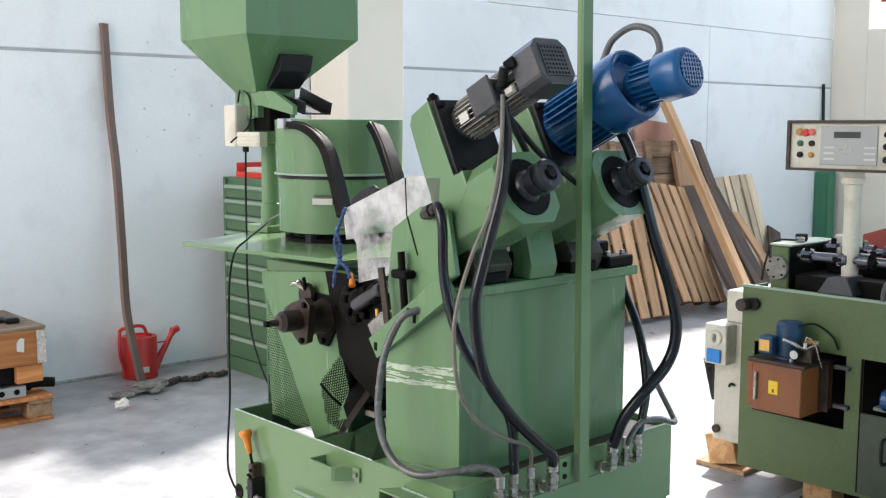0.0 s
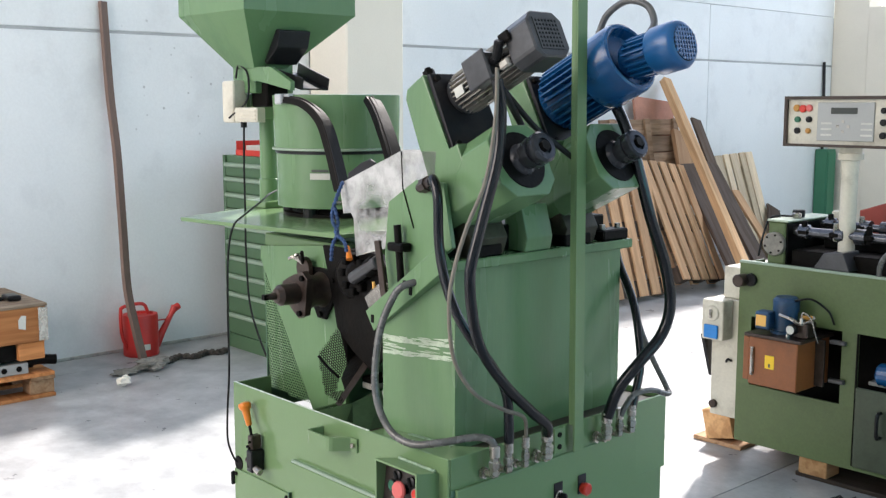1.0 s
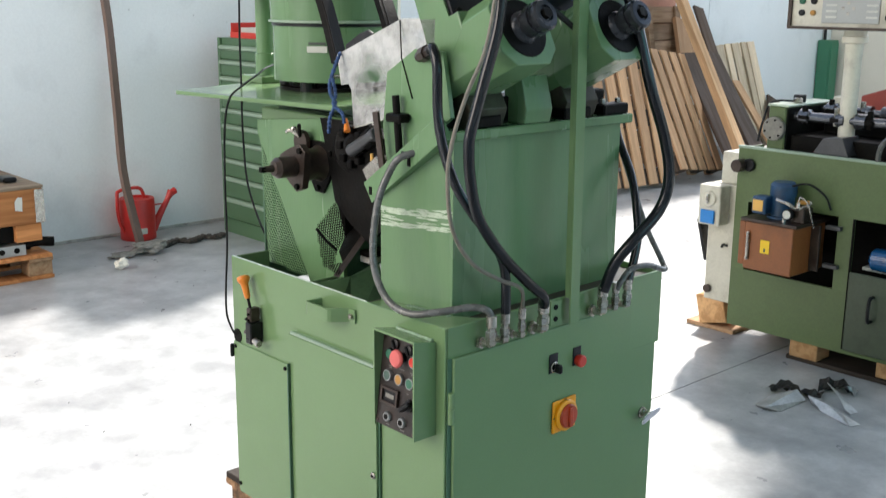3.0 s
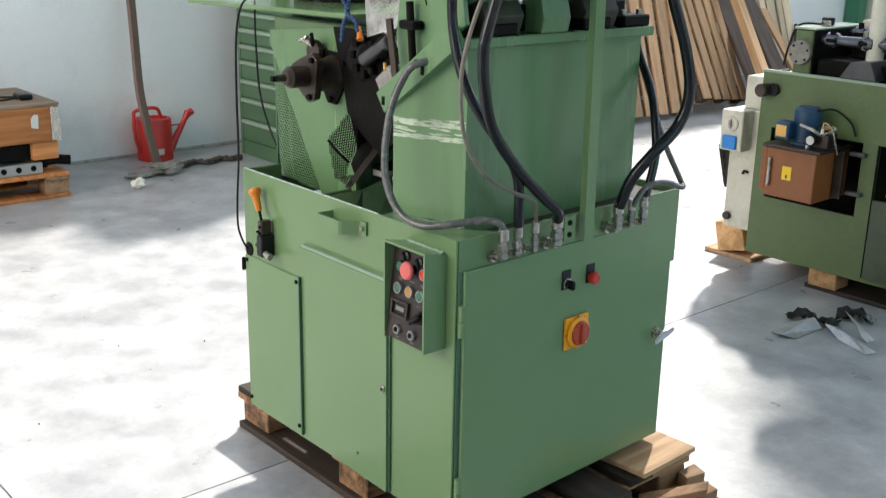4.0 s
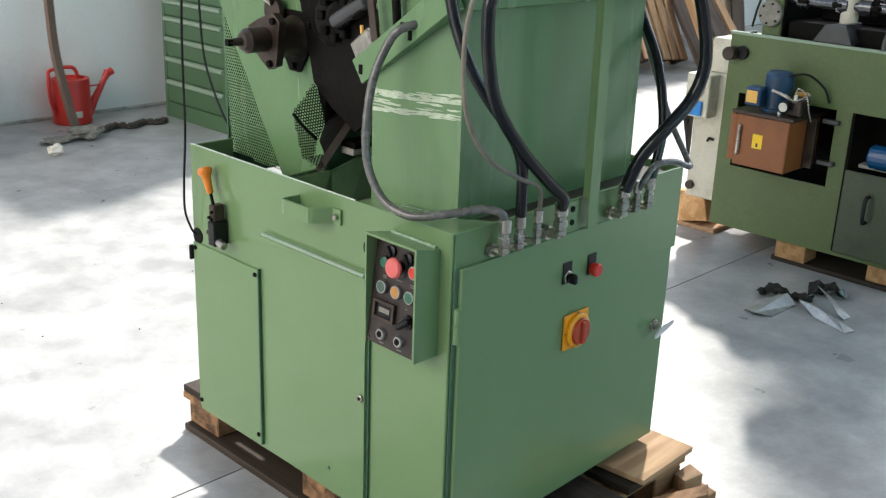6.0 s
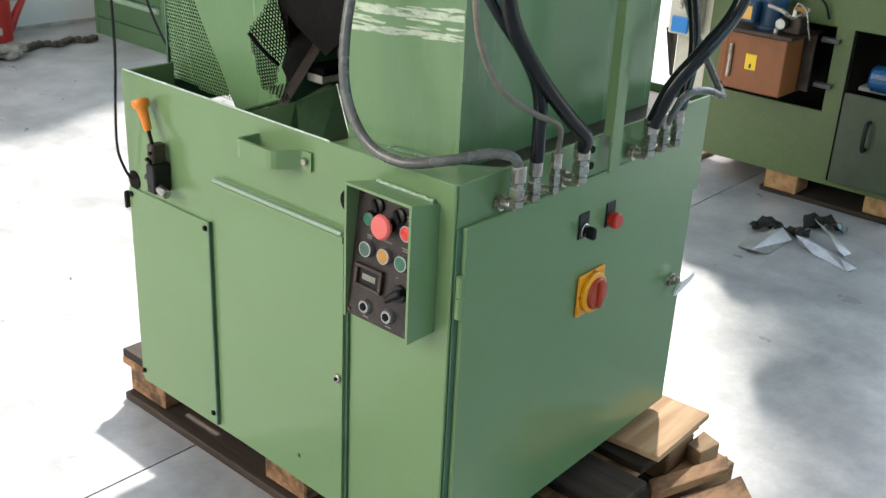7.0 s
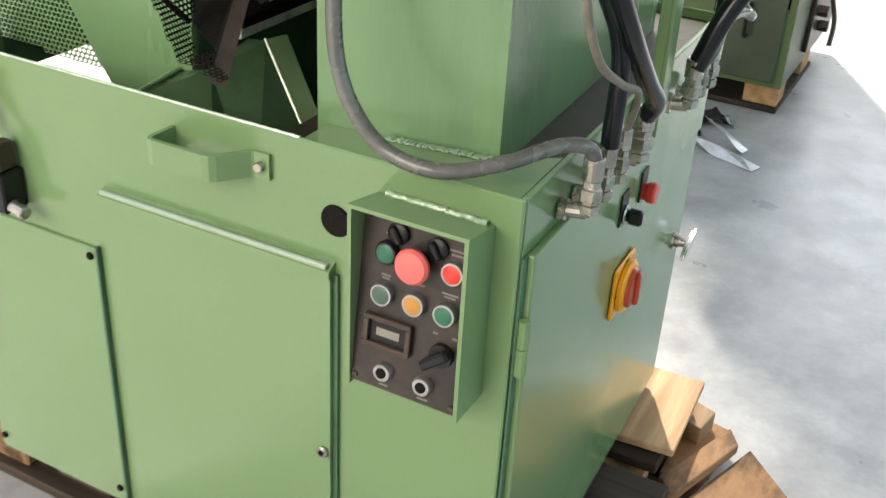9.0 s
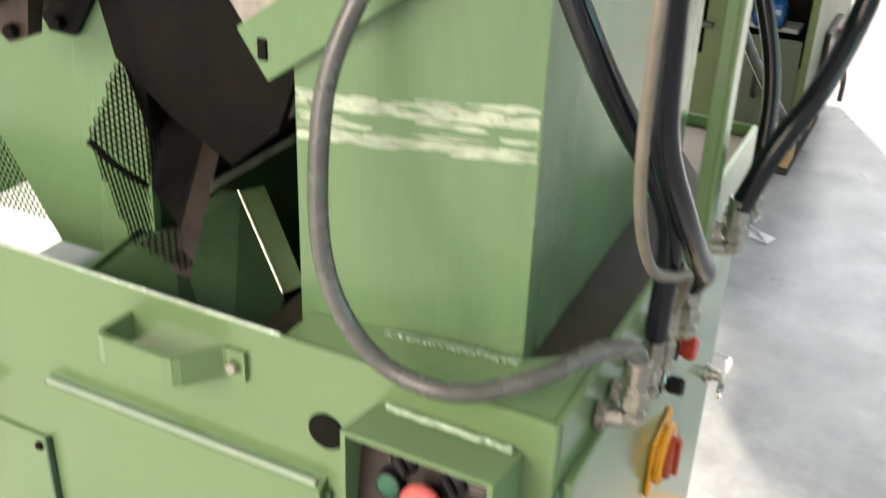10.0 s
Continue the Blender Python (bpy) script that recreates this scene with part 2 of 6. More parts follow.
black_plastic = surface("black_plastic", (0.008, 0.008, 0.009), 0.32, vary=0.15, scale=30, bump=0.0, spec=0.25)
red_plastic = surface("red_plastic", (0.56, 0.030, 0.016), 0.35, vary=0.08, bump=0.0)
red_dark = surface("dark_red_plastic", (0.40, 0.042, 0.012), 0.32, vary=0.08, bump=0.0)
red_dusty = surface("faded_red_button", (0.60, 0.115, 0.105), 0.4, vary=0.1, bump=0.0)
green_plastic = surface("green_button_plastic", (0.010, 0.105, 0.055), 0.35, vary=0.1, bump=0.0)
greygreen_plastic = surface("grey_green_button", (0.040, 0.085, 0.065), 0.4, vary=0.1, bump=0.0)
amber_plastic = surface("amber_button_plastic", (0.42, 0.20, 0.035), 0.35, vary=0.1, bump=0.0)
yellow_plastic = surface("yellow_switch_plastic", (0.82, 0.32, 0.004), 0.34, vary=0.06, bump=0.0)
orange_plastic = surface("orange_grip_plastic", (0.68, 0.20, 0.015), 0.36, vary=0.08, bump=0.0)
blue_plastic = surface("blue_socket_plastic", (0.02, 0.20, 0.55), 0.35, vary=0.1, bump=0.0)
blue_rope = surface("blue_cord", (0.02, 0.055, 0.15), 0.7, vary=0.4, scale=60)
white_plastic = surface("cream_enclosure_paint", (0.58, 0.55, 0.46), 0.42, vary=0.1, scale=6, stain=(0.22, 0.18, 0.13), amount=0.6, stain_scale=7)
grey_panel = surface("silver_keypad_film", (0.36, 0.365, 0.355), 0.4, vary=0.05)
lcd = surface("dark_lcd_window", (0.03, 0.035, 0.03), 0.2, vary=0.1, bump=0.0)
# Weld paint is paler than the machine green to carry its glints.
weld_glint_paint = surface("weld_with_painted_glints", (0.26, 0.37, 0.25), 0.14, 0.1, vary=0.2, scale=60, bump=0.3)
weld_white = surface("scraped_bare_metal", (0.40, 0.47, 0.36), 0.35, 0.2, vary=0.25, scale=40, bump=0.2)
brown_tank = surface("brown_tank_paint", (0.24, 0.078, 0.022), 0.40, vary=0.14, scale=5, stain=(0.07, 0.03, 0.016), amount=0.5)
yellow_sticker = surface("yellow_sticker", (0.85, 0.55, 0.02), 0.5, vary=0.04, bump=0.0)
orange_label = surface("orange_label", (0.75, 0.42, 0.10), 0.5, vary=0.05, bump=0.0)
label_white = surface("dusty_white_label", (0.55, 0.55, 0.50), 0.5, vary=0.1)
label_dark = surface("dark_print", (0.05, 0.06, 0.05), 0.5, vary=0.05)
can_red = surface("red_enamel", (0.50, 0.025, 0.02), 0.4, vary=0.1, scale=6, stain=(0.25, 0.02, 0.02), amount=0.4)
rag_grey = surface("grey_dusty_rag", (0.20, 0.19, 0.17), 0.9, vary=0.3, scale=25, bump=0.3)
paper_white = surface("crumpled_white_paper", (0.72, 0.68, 0.60), 0.8, vary=0.1, scale=25, bump=0.1)
chain_dark = surface("rusty_dark_chain", (0.06, 0.05, 0.042), 0.6, 0.4, vary=0.4, scale=30)
scrap_metal = surface("thin_aluminium_sheet", (0.46, 0.47, 0.48), 0.35, 0.5, vary=0.2, scale=14, stain=(0.16, 0.16, 0.165), amount=0.6, stain_scale=12)
pilaster_paint = surface("cream_column_plaster", (0.74, 0.69, 0.60), 0.8, vary=0.05, scale=1.5, bump=0.06)
red_brick_board = surface("reddish_brown_board", (0.34, 0.155, 0.105), 0.7, vary=0.2, scale=6)
pole_wood = surface("weathered_grey_brown_lath", (0.16, 0.105, 0.085), 0.75, vary=0.2, scale=5, stretch=(1, 1, 0.15), bump=0.1)
green_steel_far = surface("far_green_steel", (0.04, 0.18, 0.10), 0.5, vary=0.1)


def wood(name, colour, axis, vary=0.2, stain=(0.08, 0.05, 0.03), amount=0.45, lines=0.5):
    s = [1.0, 1.0, 1.0]
    s[axis] = 0.07
    return surface(name, colour, 0.75, vary=vary, scale=5, grain=70, bump=0.12, stain=stain, amount=amount, stain_scale=5, stretch=s, shift=0.32, lines=lines, spec=0.25)


wood_x = wood("pale_pallet_wood_x", (0.38, 0.235, 0.135), 0)
wood_y = wood("pale_pallet_wood_y", (0.38, 0.235, 0.135), 1)
# Dirty wood, darkened further for the shade under the machine.
wood_dirty_x = wood("dirty_shade_dark_pallet_wood_x", (0.045, 0.034, 0.027), 0, 0.4, (0.012, 0.010, 0.009), 0.9)
wood_dirty_y = wood("dirty_brown_pallet_wood_y", (0.12, 0.066, 0.034), 1, 0.35, (0.012, 0.010, 0.009), 0.9)
wood_grey_y = wood("weathered_grey_lid", (0.22, 0.17, 0.125), 1, 0.3, (0.05, 0.035, 0.025), 0.7)
wood_orange = wood("orange_crate_wood", (0.50, 0.21, 0.075), 1, 0.15, (0.20, 0.06, 0.02), 0.5)
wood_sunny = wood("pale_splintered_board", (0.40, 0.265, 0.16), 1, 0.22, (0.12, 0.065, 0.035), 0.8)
wood_stained = surface("oil_stained_board", (0.33, 0.185, 0.095), 0.75, vary=0.25, scale=9, grain=70, bump=0.15, stain=(0.040, 0.025, 0.016), amount=0.85, stain_scale=13, stretch=(1, 0.35, 1), shift=0.25, spec=0.25, stain_range=(0.46, 0.64))


wood_block_y = wood("fresh_orange_pine_block", (0.56, 0.33, 0.16), 1, 0.15, (0.25, 0.13, 0.06), 0.4)


def floor_material():
    m = surface("smooth_grey_concrete", (0.405, 0.413, 0.420), 0.34, vary=0.12, scale=7.0, grain=60, bump=0.015, stain=(0.23, 0.235, 0.245), amount=0.9, stain_scale=4.6, rough_vary=0.12, stain_range=(0.36, 0.70))
    return m


concrete = floor_material()
joint_dark = surface("dark_joint_filler", (0.09, 0.09, 0.09), 0.8, vary=0.2)


def wall_material():
    """White-grey wall paint with scuffs and small chips."""
    m = surface("scuffed_white_wall_paint", (0.745, 0.765, 0.78), 0.75, vary=0.05, scale=0.8, grain=60, bump=0.05, stain=(0.46, 0.47, 0.49), amount=0.36, stain_scale=1.7)
    nt = m.node_tree
    n, ln = nt.nodes, nt.links
    b = n["Principled BSDF"]
    src = b.inputs["Base Color"].links[0].from_socket
    co = n.new("ShaderNodeTexCoord")
    v = n.new("ShaderNodeTexVoronoi")
    v.inputs["Scale"].default_value = 11.0
    ln.new(co.outputs["Object"], v.inputs["Vector"])
    where = n.new("ShaderNodeVectorMath")
    where.operation = "DISTANCE"
    where.inputs[1].default_value = (-5.2, 2.20, 1.84)
    ln.new(co.outputs["Object"], where.inputs[0])
    dent = n.new("ShaderNodeTexNoise")
    dent.inputs["Scale"].default_value = 5.0
    ln.new(co.outputs["Object"], dent.inputs["Vector"])
    spread = n.new("ShaderNodeMath")
    spread.operation = "ADD"
    ln.new(where.outputs["Value"], spread.inputs[0])
    ln.new(dent.outputs[0], spread.inputs[1])
    r1 = n.new("ShaderNodeMapRange")
    r1.inputs[1].default_value, r1.inputs[2].default_value, r1.inputs[3].default_value, r1.inputs[4].default_value = 0.13, 0.07, 0.0, 0.55
    ln.new(v.outputs["Distance"], r1.inputs[0])
    r2 = n.new("ShaderNodeMapRange")
    r2.inputs[1].default_value, r2.inputs[2].default_value, r2.inputs[3].default_value, r2.inputs[4].default_value = 0.80, 1.0, 1.0, 0.0
    ln.new(spread.outputs[0], r2.inputs[0])
    mul = n.new("ShaderNodeMath")
    mul.operation = "MULTIPLY"
    ln.new(r1.outputs[0], mul.inputs[0])
    ln.new(r2.outputs[0], mul.inputs[1])
    mx = n.new("ShaderNodeMix")
    mx.data_type = "RGBA"
    ln.new(mul.outputs[0], mx.inputs[0])
    ln.new(src, mx.inputs[6])
    mx.inputs[7].default_value = (0.22, 0.22, 0.23, 1)
    ln.new(mx.outputs[2], b.inputs["Base Color"])
    return m


wall_paint = wall_material()
wall_foot = surface("grimy_wall_foot", (0.42, 0.41, 0.39), 0.9, vary=0.3, scale=6, stain=(0.06, 0.055, 0.05), amount=0.8, stain_scale=9)
seam_grey = surface("grey_panel_seam", (0.40, 0.41, 0.42), 0.85, vary=0.2, scale=4)
dark_steel = surface("dark_oiled_steel", (0.034, 0.036, 0.042), 0.24, 0.3, vary=0.25, scale=16, bump=0.03, spec=0.35)


def guard_material():
    """Scratched, hazy clear plastic. Its white reflection is painted as haze round a clearer middle."""
    m = bpy.data.materials.new("scratched_clear_plastic")
    m.use_nodes = True
    n, ln = m.node_tree.nodes, m.node_tree.links
    b = n["Principled BSDF"]
    b.inputs["Base Color"].default_value = (0.52, 0.52, 0.51, 1)
    b.inputs["Roughness"].default_value = 0.14
    clear = n.new("ShaderNodeBsdfTransparent")
    mix = n.new("ShaderNodeMixShader")
    co = n.new("ShaderNodeTexCoord")
    t = n.new("ShaderNodeTexNoise")
    t.inputs["Scale"].default_value, t.inputs["Detail"].default_value, t.inputs["Roughness"].default_value = 12.0, 8.0, 0.65
    ln.new(co.outputs["Object"], t.inputs["Vector"])
    r = n.new("ShaderNodeMapRange")
    r.inputs[1].default_value, r.inputs[2].default_value, r.inputs[3].default_value, r.inputs[4].default_value = 0.36, 0.62, 0.02, 0.62
    ln.new(t.outputs[0], r.inputs[0])
    haze_centre = n.new("ShaderNodeVectorMath")
    haze_centre.operation = "DISTANCE"
    haze_centre.inputs[1].default_value = (-0.395, 0.10, 1.425)
    ln.new(co.outputs["Object"], haze_centre.inputs[0])
    haze_ramp = n.new("ShaderNodeMapRange")
    haze_ramp.inputs[1].default_value, haze_ramp.inputs[2].default_value, haze_ramp.inputs[3].default_value, haze_ramp.inputs[4].default_value = 0.04, 0.11, -0.12, 0.42
    ln.new(haze_centre.outputs["Value"], haze_ramp.inputs[0])
    total = n.new("ShaderNodeMath")
    total.operation, total.use_clamp = "ADD", True
    ln.new(r.outputs[0], total.inputs[0])
    ln.new(haze_ramp.outputs[0], total.inputs[1])
    ln.new(total.outputs[0], mix.inputs[0])
    ln.new(clear.outputs[0], mix.inputs[1])
    ln.new(b.outputs[0], mix.inputs[2])
    ln.new(mix.outputs[0], n["Material Output"].inputs["Surface"])
    return m


guard_plastic = guard_material()

# ---- the hall ----


def hall():
    # floor slabs with open joints
    fl = solo("floor", box((-12, -10, -0.2), (16, 22, -0.012)), joint_dark, "smooth grey concrete hall floor with joints", "floor", kind="structure")
    xs, ys = [-12, -4.85, -0.85, 3.15, 9.15, 16], [-10, -5.65, -0.65, 4.35, 9.35, 22]
    for x0, x1 in zip(xs, xs[1:]):
        for y0, y1 in zip(ys, ys[1:]):
            part("slab", box((x0 + 0.0025, y0 + 0.0025, -0.012), (x1 - 0.0025, y1 - 0.0025, 0.0)), concrete, fl)
    # west wall of precast panels, window band over it
    w = solo("wall_west", box((-5.5, -7, 0), (-5.215, 12, 2.80)), wall_paint, "scuffed white wall of precast panels", "wall", kind="structure")
    part("seam", box((-5.2149, -7, 2.16), (-5.208, 11.31, 2.225)), seam_grey, w)
    for z0, z1 in ((0.0, 2.182), (2.203, 2.80)):
        for y0, y1 in ((-7, -2.6), (-2.594, 3.27), (3.82, 8.6), (8.606, 11.31)):
            part("panel", box((-5.215, y0, z0), (-5.2, y1, z1), 0.004), wall_paint, w)
    part("panel", box((-5.5, 5.2, 2.804), (-5.2, 11.31, 3.4), 0.004), wall_paint, w)
    part("ledge", box((-5.2, -7, 0), (-5.192, 3.27, 0.022), 0.003), wall_foot, w, "grimy foot of the wall")
    # Unseen wall top, its height set by where the sun patch ends.
    solo("wall_west_top", box((-5.5, -7, 11.31), (-5.2, 12, 12.0)), wall_paint, "unseen white wall over the window band", "wall", kind="structure")
    solo("column", box((-5.2, 3.27, 0), (-4.72, 3.82, 2.87), 0.012), pilaster_paint, "square cream plastered column on the wall", "column", kind="structure")
    solo("wall_north", box((-4.74, 11.31, 0), (14.0, 11.61, 2.9)), pilaster_paint, "plain cream far wall of the hall", "wall", kind="structure")
    solo("wall_north_top", box((-4.74, 11.31, 9.4), (14.0, 11.61, 12.0)), pilaster_paint, "unseen cream wall over the far windows", "wall", kind="structure")
    solo("wall_north_pier", box((-5.2, 11.31, 0), (-4.742, 11.61, 12.0)), pilaster_paint, "plain cream pier in the hall corner", "wall", kind="structure")
    # Unseen pier, added to cut off the sun on the right-hand floor.
    solo("wall_west_pier", box((-5.5, 11.05, 3.404), (-5.2, 12, 11.31)), wall_paint, "unseen white pier added to cut the sun patch", "wall", kind="structure")
    # Unseen walls and roof are assumed; their openings and height shape the daylight.
    solo("wall_east_low", box((14, -7.3, 0), (14.3, 12, 2.2)), wall_paint, "unseen white hall wall", "wall", kind="structure")
    solo("wall_east_top", box((14, -7.3, 4.6), (14.3, 12, 12.0)), wall_paint, "unseen white hall wall", "wall", kind="structure")
    solo("wall_south_left", box((-5.5, -7.3, 0), (-5.0, -7, 12.0)), wall_paint, "unseen white hall wall", "wall", kind="structure")
    solo("wall_south_right", box((2.0, -7.3, 0), (14.0, -7, 12.0)), wall_paint, "unseen white hall wall", "wall", kind="structure")
    solo("wall_south_low", box((-5.0, -7.3, 0), (2.0, -7, 2.4)), wall_paint, "unseen white hall wall under the window", "wall", kind="structure")
    solo("wall_south_top", box((-5.0, -7.3, 6.4), (2.0, -7, 12.0)), wall_paint, "unseen white wall over the window", "wall", kind="structure")
    solo("ceiling", box((-5.5, -7.3, 12.0), (14.3, 12, 12.3)), wall_paint, "unseen white hall roof", "ceiling", kind="structure")


hall()

# ---- the green grinding machine ----


def perforated(pts, pitch, hole, thick_dir, frame_u, frame_v, origin):
    """A perforated sheet cut to the outline pts (in u, v metres), as cells with round holes."""
    bm = bmesh.new()
    us, vs = [p[0] for p in pts], [p[1] for p in pts]

    def inside(u, v):
        c = False
        for (x0, y0), (x1, y1) in zip(pts, pts[1:] + pts[:1]):
            if (y0 > v) != (y1 > v) and u < (x1 - x0) * (v - y0) / (y1 - y0) + x0:
                c = not c
        return c
    o, fu, fv = Vector(origin), Vector(frame_u), Vector(frame_v)
    row, v = 0, min(vs)
    while v < max(vs):
        u = min(us) + (pitch / 2 if row % 2 else 0)
        while u < max(us):
            if inside(u, v):
                outer, inner = [], []
                for k in range(6):
                    a = math.pi / 6 + k * math.pi / 3
                    c, s = math.cos(a), math.sin(a)
                    ro = pitch / math.sqrt(3)
                    outer.append(bm.verts.new(o + fu * (u + ro * c) + fv * (v + ro * s)))
                    inner.append(bm.verts.new(o + fu * (u + hole * c) + fv * (v + hole * s)))
                for k in range(6):
                    bm.faces.new((outer[k], outer[(k + 1) % 6], inner[(k + 1) % 6], inner[k]))
            u += pitch
        v += pitch * math.sqrt(3) / 2
        row += 1
    bmesh.ops.remove_doubles(bm, verts=bm.verts[:], dist=0.0002)
    return bm


machine = thing("grinding_machine", "green painted double-head grinding machine with hoses, on a pallet", "machine")


def cabinet():
    body = part("cabinet_body", prism([(-0.91, 0.008), (0.0, 0.008), (-0.022, 0.815), (-0.91, 0.815)], "z", 0.195, 0.72, None, 0.003), paint_green, machine)
    part("front_sheet", box((-0.912, 0.0, 0.192), (0.0, 0.007, 0.925), 0.002), paint_green, machine)
    # Thin pale rod paints the highlight on the front sheet's top edge.
    part("worn_rim", rod((-0.909, 0.0035, 0.9245), (-0.288, 0.0035, 0.9245), 0.0023, 8), rim_highlight, machine, "pale strip painted as the top edge's highlight")
    part("side_sheet", prism([(-0.007, 0.0075), (0.001, 0.0075), (-0.008, 0.812), (-0.016, 0.812)], "z", 0.7205, 0.925, None, 0.002), paint_green, machine)
    part("side_sheet", box((-0.912, 0.0075, 0.7205), (-0.906, 0.125, 0.922), 0.002), paint_green, machine)
    part("back_sheet", box((-0.905, 0.807, 0.7205), (-0.0165, 0.812, 0.925), 0.002), paint_green, machine)
    # Top plate is darkened for shadow as well as grime.
    part("top_plate", prism([(-0.33, 0.0075), (-0.0075, 0.0075), (-0.0165, 0.806), (-0.33, 0.806)], "z", 0.903, 0.909), grime_shade, machine, "top plate coloured dark for grime and shade")
    part("corner_plate", prism([(-0.285, 0.008), (-0.008, 0.008), (-0.010, 0.13), (-0.069, 0.084), (-0.285, 0.056)], "z", 0.9095, 0.923), paint_green, machine)
    bm = B()
    random.seed(4)
    for i in range(60):
        x = -0.205 + 0.132 * i / 59
        w = 0.004 + 0.004 * random.random()
        add_box(bm, (x, 0.0505 + 0.127 * (x + 0.285) - w, 0.9235), (x + 0.0040, 0.0545 + 0.127 * (x + 0.285), 0.9250 + random.random() * 0.0022), 0.0006, None)
    part("weld_seam", bm, weld_glint_paint, machine, "weld seam, paint lightened for its glints")
    for y in (0.10, 0.40, 0.70):
        part("skid_channel", box((-0.89, y, 0.151), (-0.12, y + 0.07, 0.1945), 0.003), black_oil_shade, machine)
    # bolted cover on the front
    cover = part("cover_plate", box((-0.908, -0.005, 0.205), (-0.630, -0.0005, 0.672), 0.0015), paint_green, machine)
    part("rib", box((-0.6295, -0.009, 0.205), (-0.624, -0.0005, 0.676), 0.001), paint_dark, cover, "dark edge gap")
    for x, z in ((-0.897, 0.658), (-0.641, 0.658), (-0.897, 0.226), (-0.641, 0.228)):
        part("screw", rod((x, -0.004, z), (x, -0.010, z), 0.006, 10, bevel=0.002), black_oil_shade, cover)
    # bent sheet door with a lip
    door = part("front_door", prism([(-0.602, 0.0), (-0.602, -0.004), (-0.245, -0.012), (-0.236, -0.012), (-0.236, 0.0)], "z", 0.2, 0.757), paint_green, machine)
    part("lip", prism([(0.0, 0.776), (-0.016, 0.768), (-0.016, 0.757), (0.0, 0.757)], "x", -0.604, -0.2355), paint_green, door)
    # Pale rod painted in place of the highlight along the door lip.
    part("lip_edge", rod((-0.600, -0.012, 0.7725), (-0.240, -0.012, 0.7725), 0.0042, 10, bevel=0.001), drawer_lip, door, "pale rod for the lip edge's highlight")
    part("gap", box((-0.2355, -0.006, 0.2), (-0.229, -0.0005, 0.76)), paint_dark, door, "dark joint beside the door")
    part("lock_ring", rod((-0.247, -0.0125, 0.485), (-0.247, -0.018, 0.485), 0.009, 16, bevel=0.002), steel, door)
    part("lock_core", rod((-0.247, -0.017, 0.485), (-0.247, -0.019, 0.485), 0.004, 12), black_oil_shade, door)
    part("stud", rod((-0.36, -0.0095, 0.26), (-0.36, -0.012, 0.26), 0.004, 10), paint_dark, door)
    # strap pull handle
    bm = B()
    strap = [Vector(p) for p in ((-0.474, 0.0), (-0.476, -0.038), (-0.473, -0.045), (-0.466, -0.047), (-0.392, -0.047), (-0.384, -0.045), (-0.378, -0.040), (-0.353, -0.006), (-0.348, -0.003), (-0.326, -0.003))]
    edge = []
    for side in (0.003, -0.003):
        run = []
        for i, p in enumerate(strap):
            d = (strap[min(i + 1, len(strap) - 1)] - strap[max(i - 1, 0)]).normalized()
            run.append((p.x - d.y * side, min(p.y + d.x * side, -0.0004)))
        edge.append(run)
    add_prism(bm, edge[0] + edge[1][::-1], "z", 0.861, 0.895)
    grip = part("strap_handle", bm, paint_green, machine)
    part("bolt", rod((-0.338, -0.006, 0.878), (-0.338, -0.014, 0.878), 0.007, 6, bevel=0.001), steel, grip)
    # round openings
    part("hole_rim", lathe((-0.89, -0.0005, 0.69), (-0.89, -0.004, 0.69), [(0, 0.021), (0.002, 0.020)], 24), black_oil_shade, machine, "black round opening")
    part("hole_rim", lathe((-0.235, -0.0005, 0.832), (-0.235, -0.004, 0.832), [(0, 0.021), (0.002, 0.020)], 24), black_oil_shade, machine, "black round opening")
    # hand valve with an orange grip
    valve = part("hand_valve", box((-0.782, -0.042, 0.703), (-0.754, -0.001, 0.765), 0.003), black_plastic, machine)
    part("bracket", box((-0.780, -0.038, 0.7655), (-0.758, -0.006, 0.806), 0.003), brown_steel, valve)
    for x, z in ((-0.775, 0.775), (-0.764, 0.79), (-0.766, 0.772)):
        part("screw", rod((x, -0.039, z), (x, -0.044, z), 0.004, 8), black_oil_shade, valve)
    part("port", rod((-0.7535, -0.03, 0.715), (-0.724, -0.034, 0.712), 0.010, 14, bevel=0.002), steel, valve)
    part("port", rod((-0.7825, -0.03, 0.73), (-0.797, -0.03, 0.73), 0.007, 12), brown_steel, valve)
    part("lever", tube([(-0.769, -0.03, 0.80), (-0.778, -0.028, 0.815), (-0.790, -0.026, 0.838)], 0.004, 8), black_oil_shade, valve)
    part("grip", lathe((-0.787, -0.026, 0.828), (-0.812, -0.026, 0.890), [(0, 0.005), (0.004, 0.0085), (0.030, 0.0100), (0.044, 0.0115), (0.050, 0.0165), (0.058, 0.0185), (0.064, 0.0165), (0.067, 0.008)], 16), orange_plastic, valve, "orange plastic grip", True)
    # weld bead over the control box, its paint lightened for glints
    bead = [(-0.166 + 0.128 * i / 32, -0.003 - 0.0022 * random.random(), 0.8885 + 0.0018 * random.random()) for i in range(33)]
    bm = tube(bead, 0.0042, 8, 1)
    part("scraped_edge", bm, weld_glint_paint, machine, "weld bead, paint lightened for its bright glints", True)


cabinet()


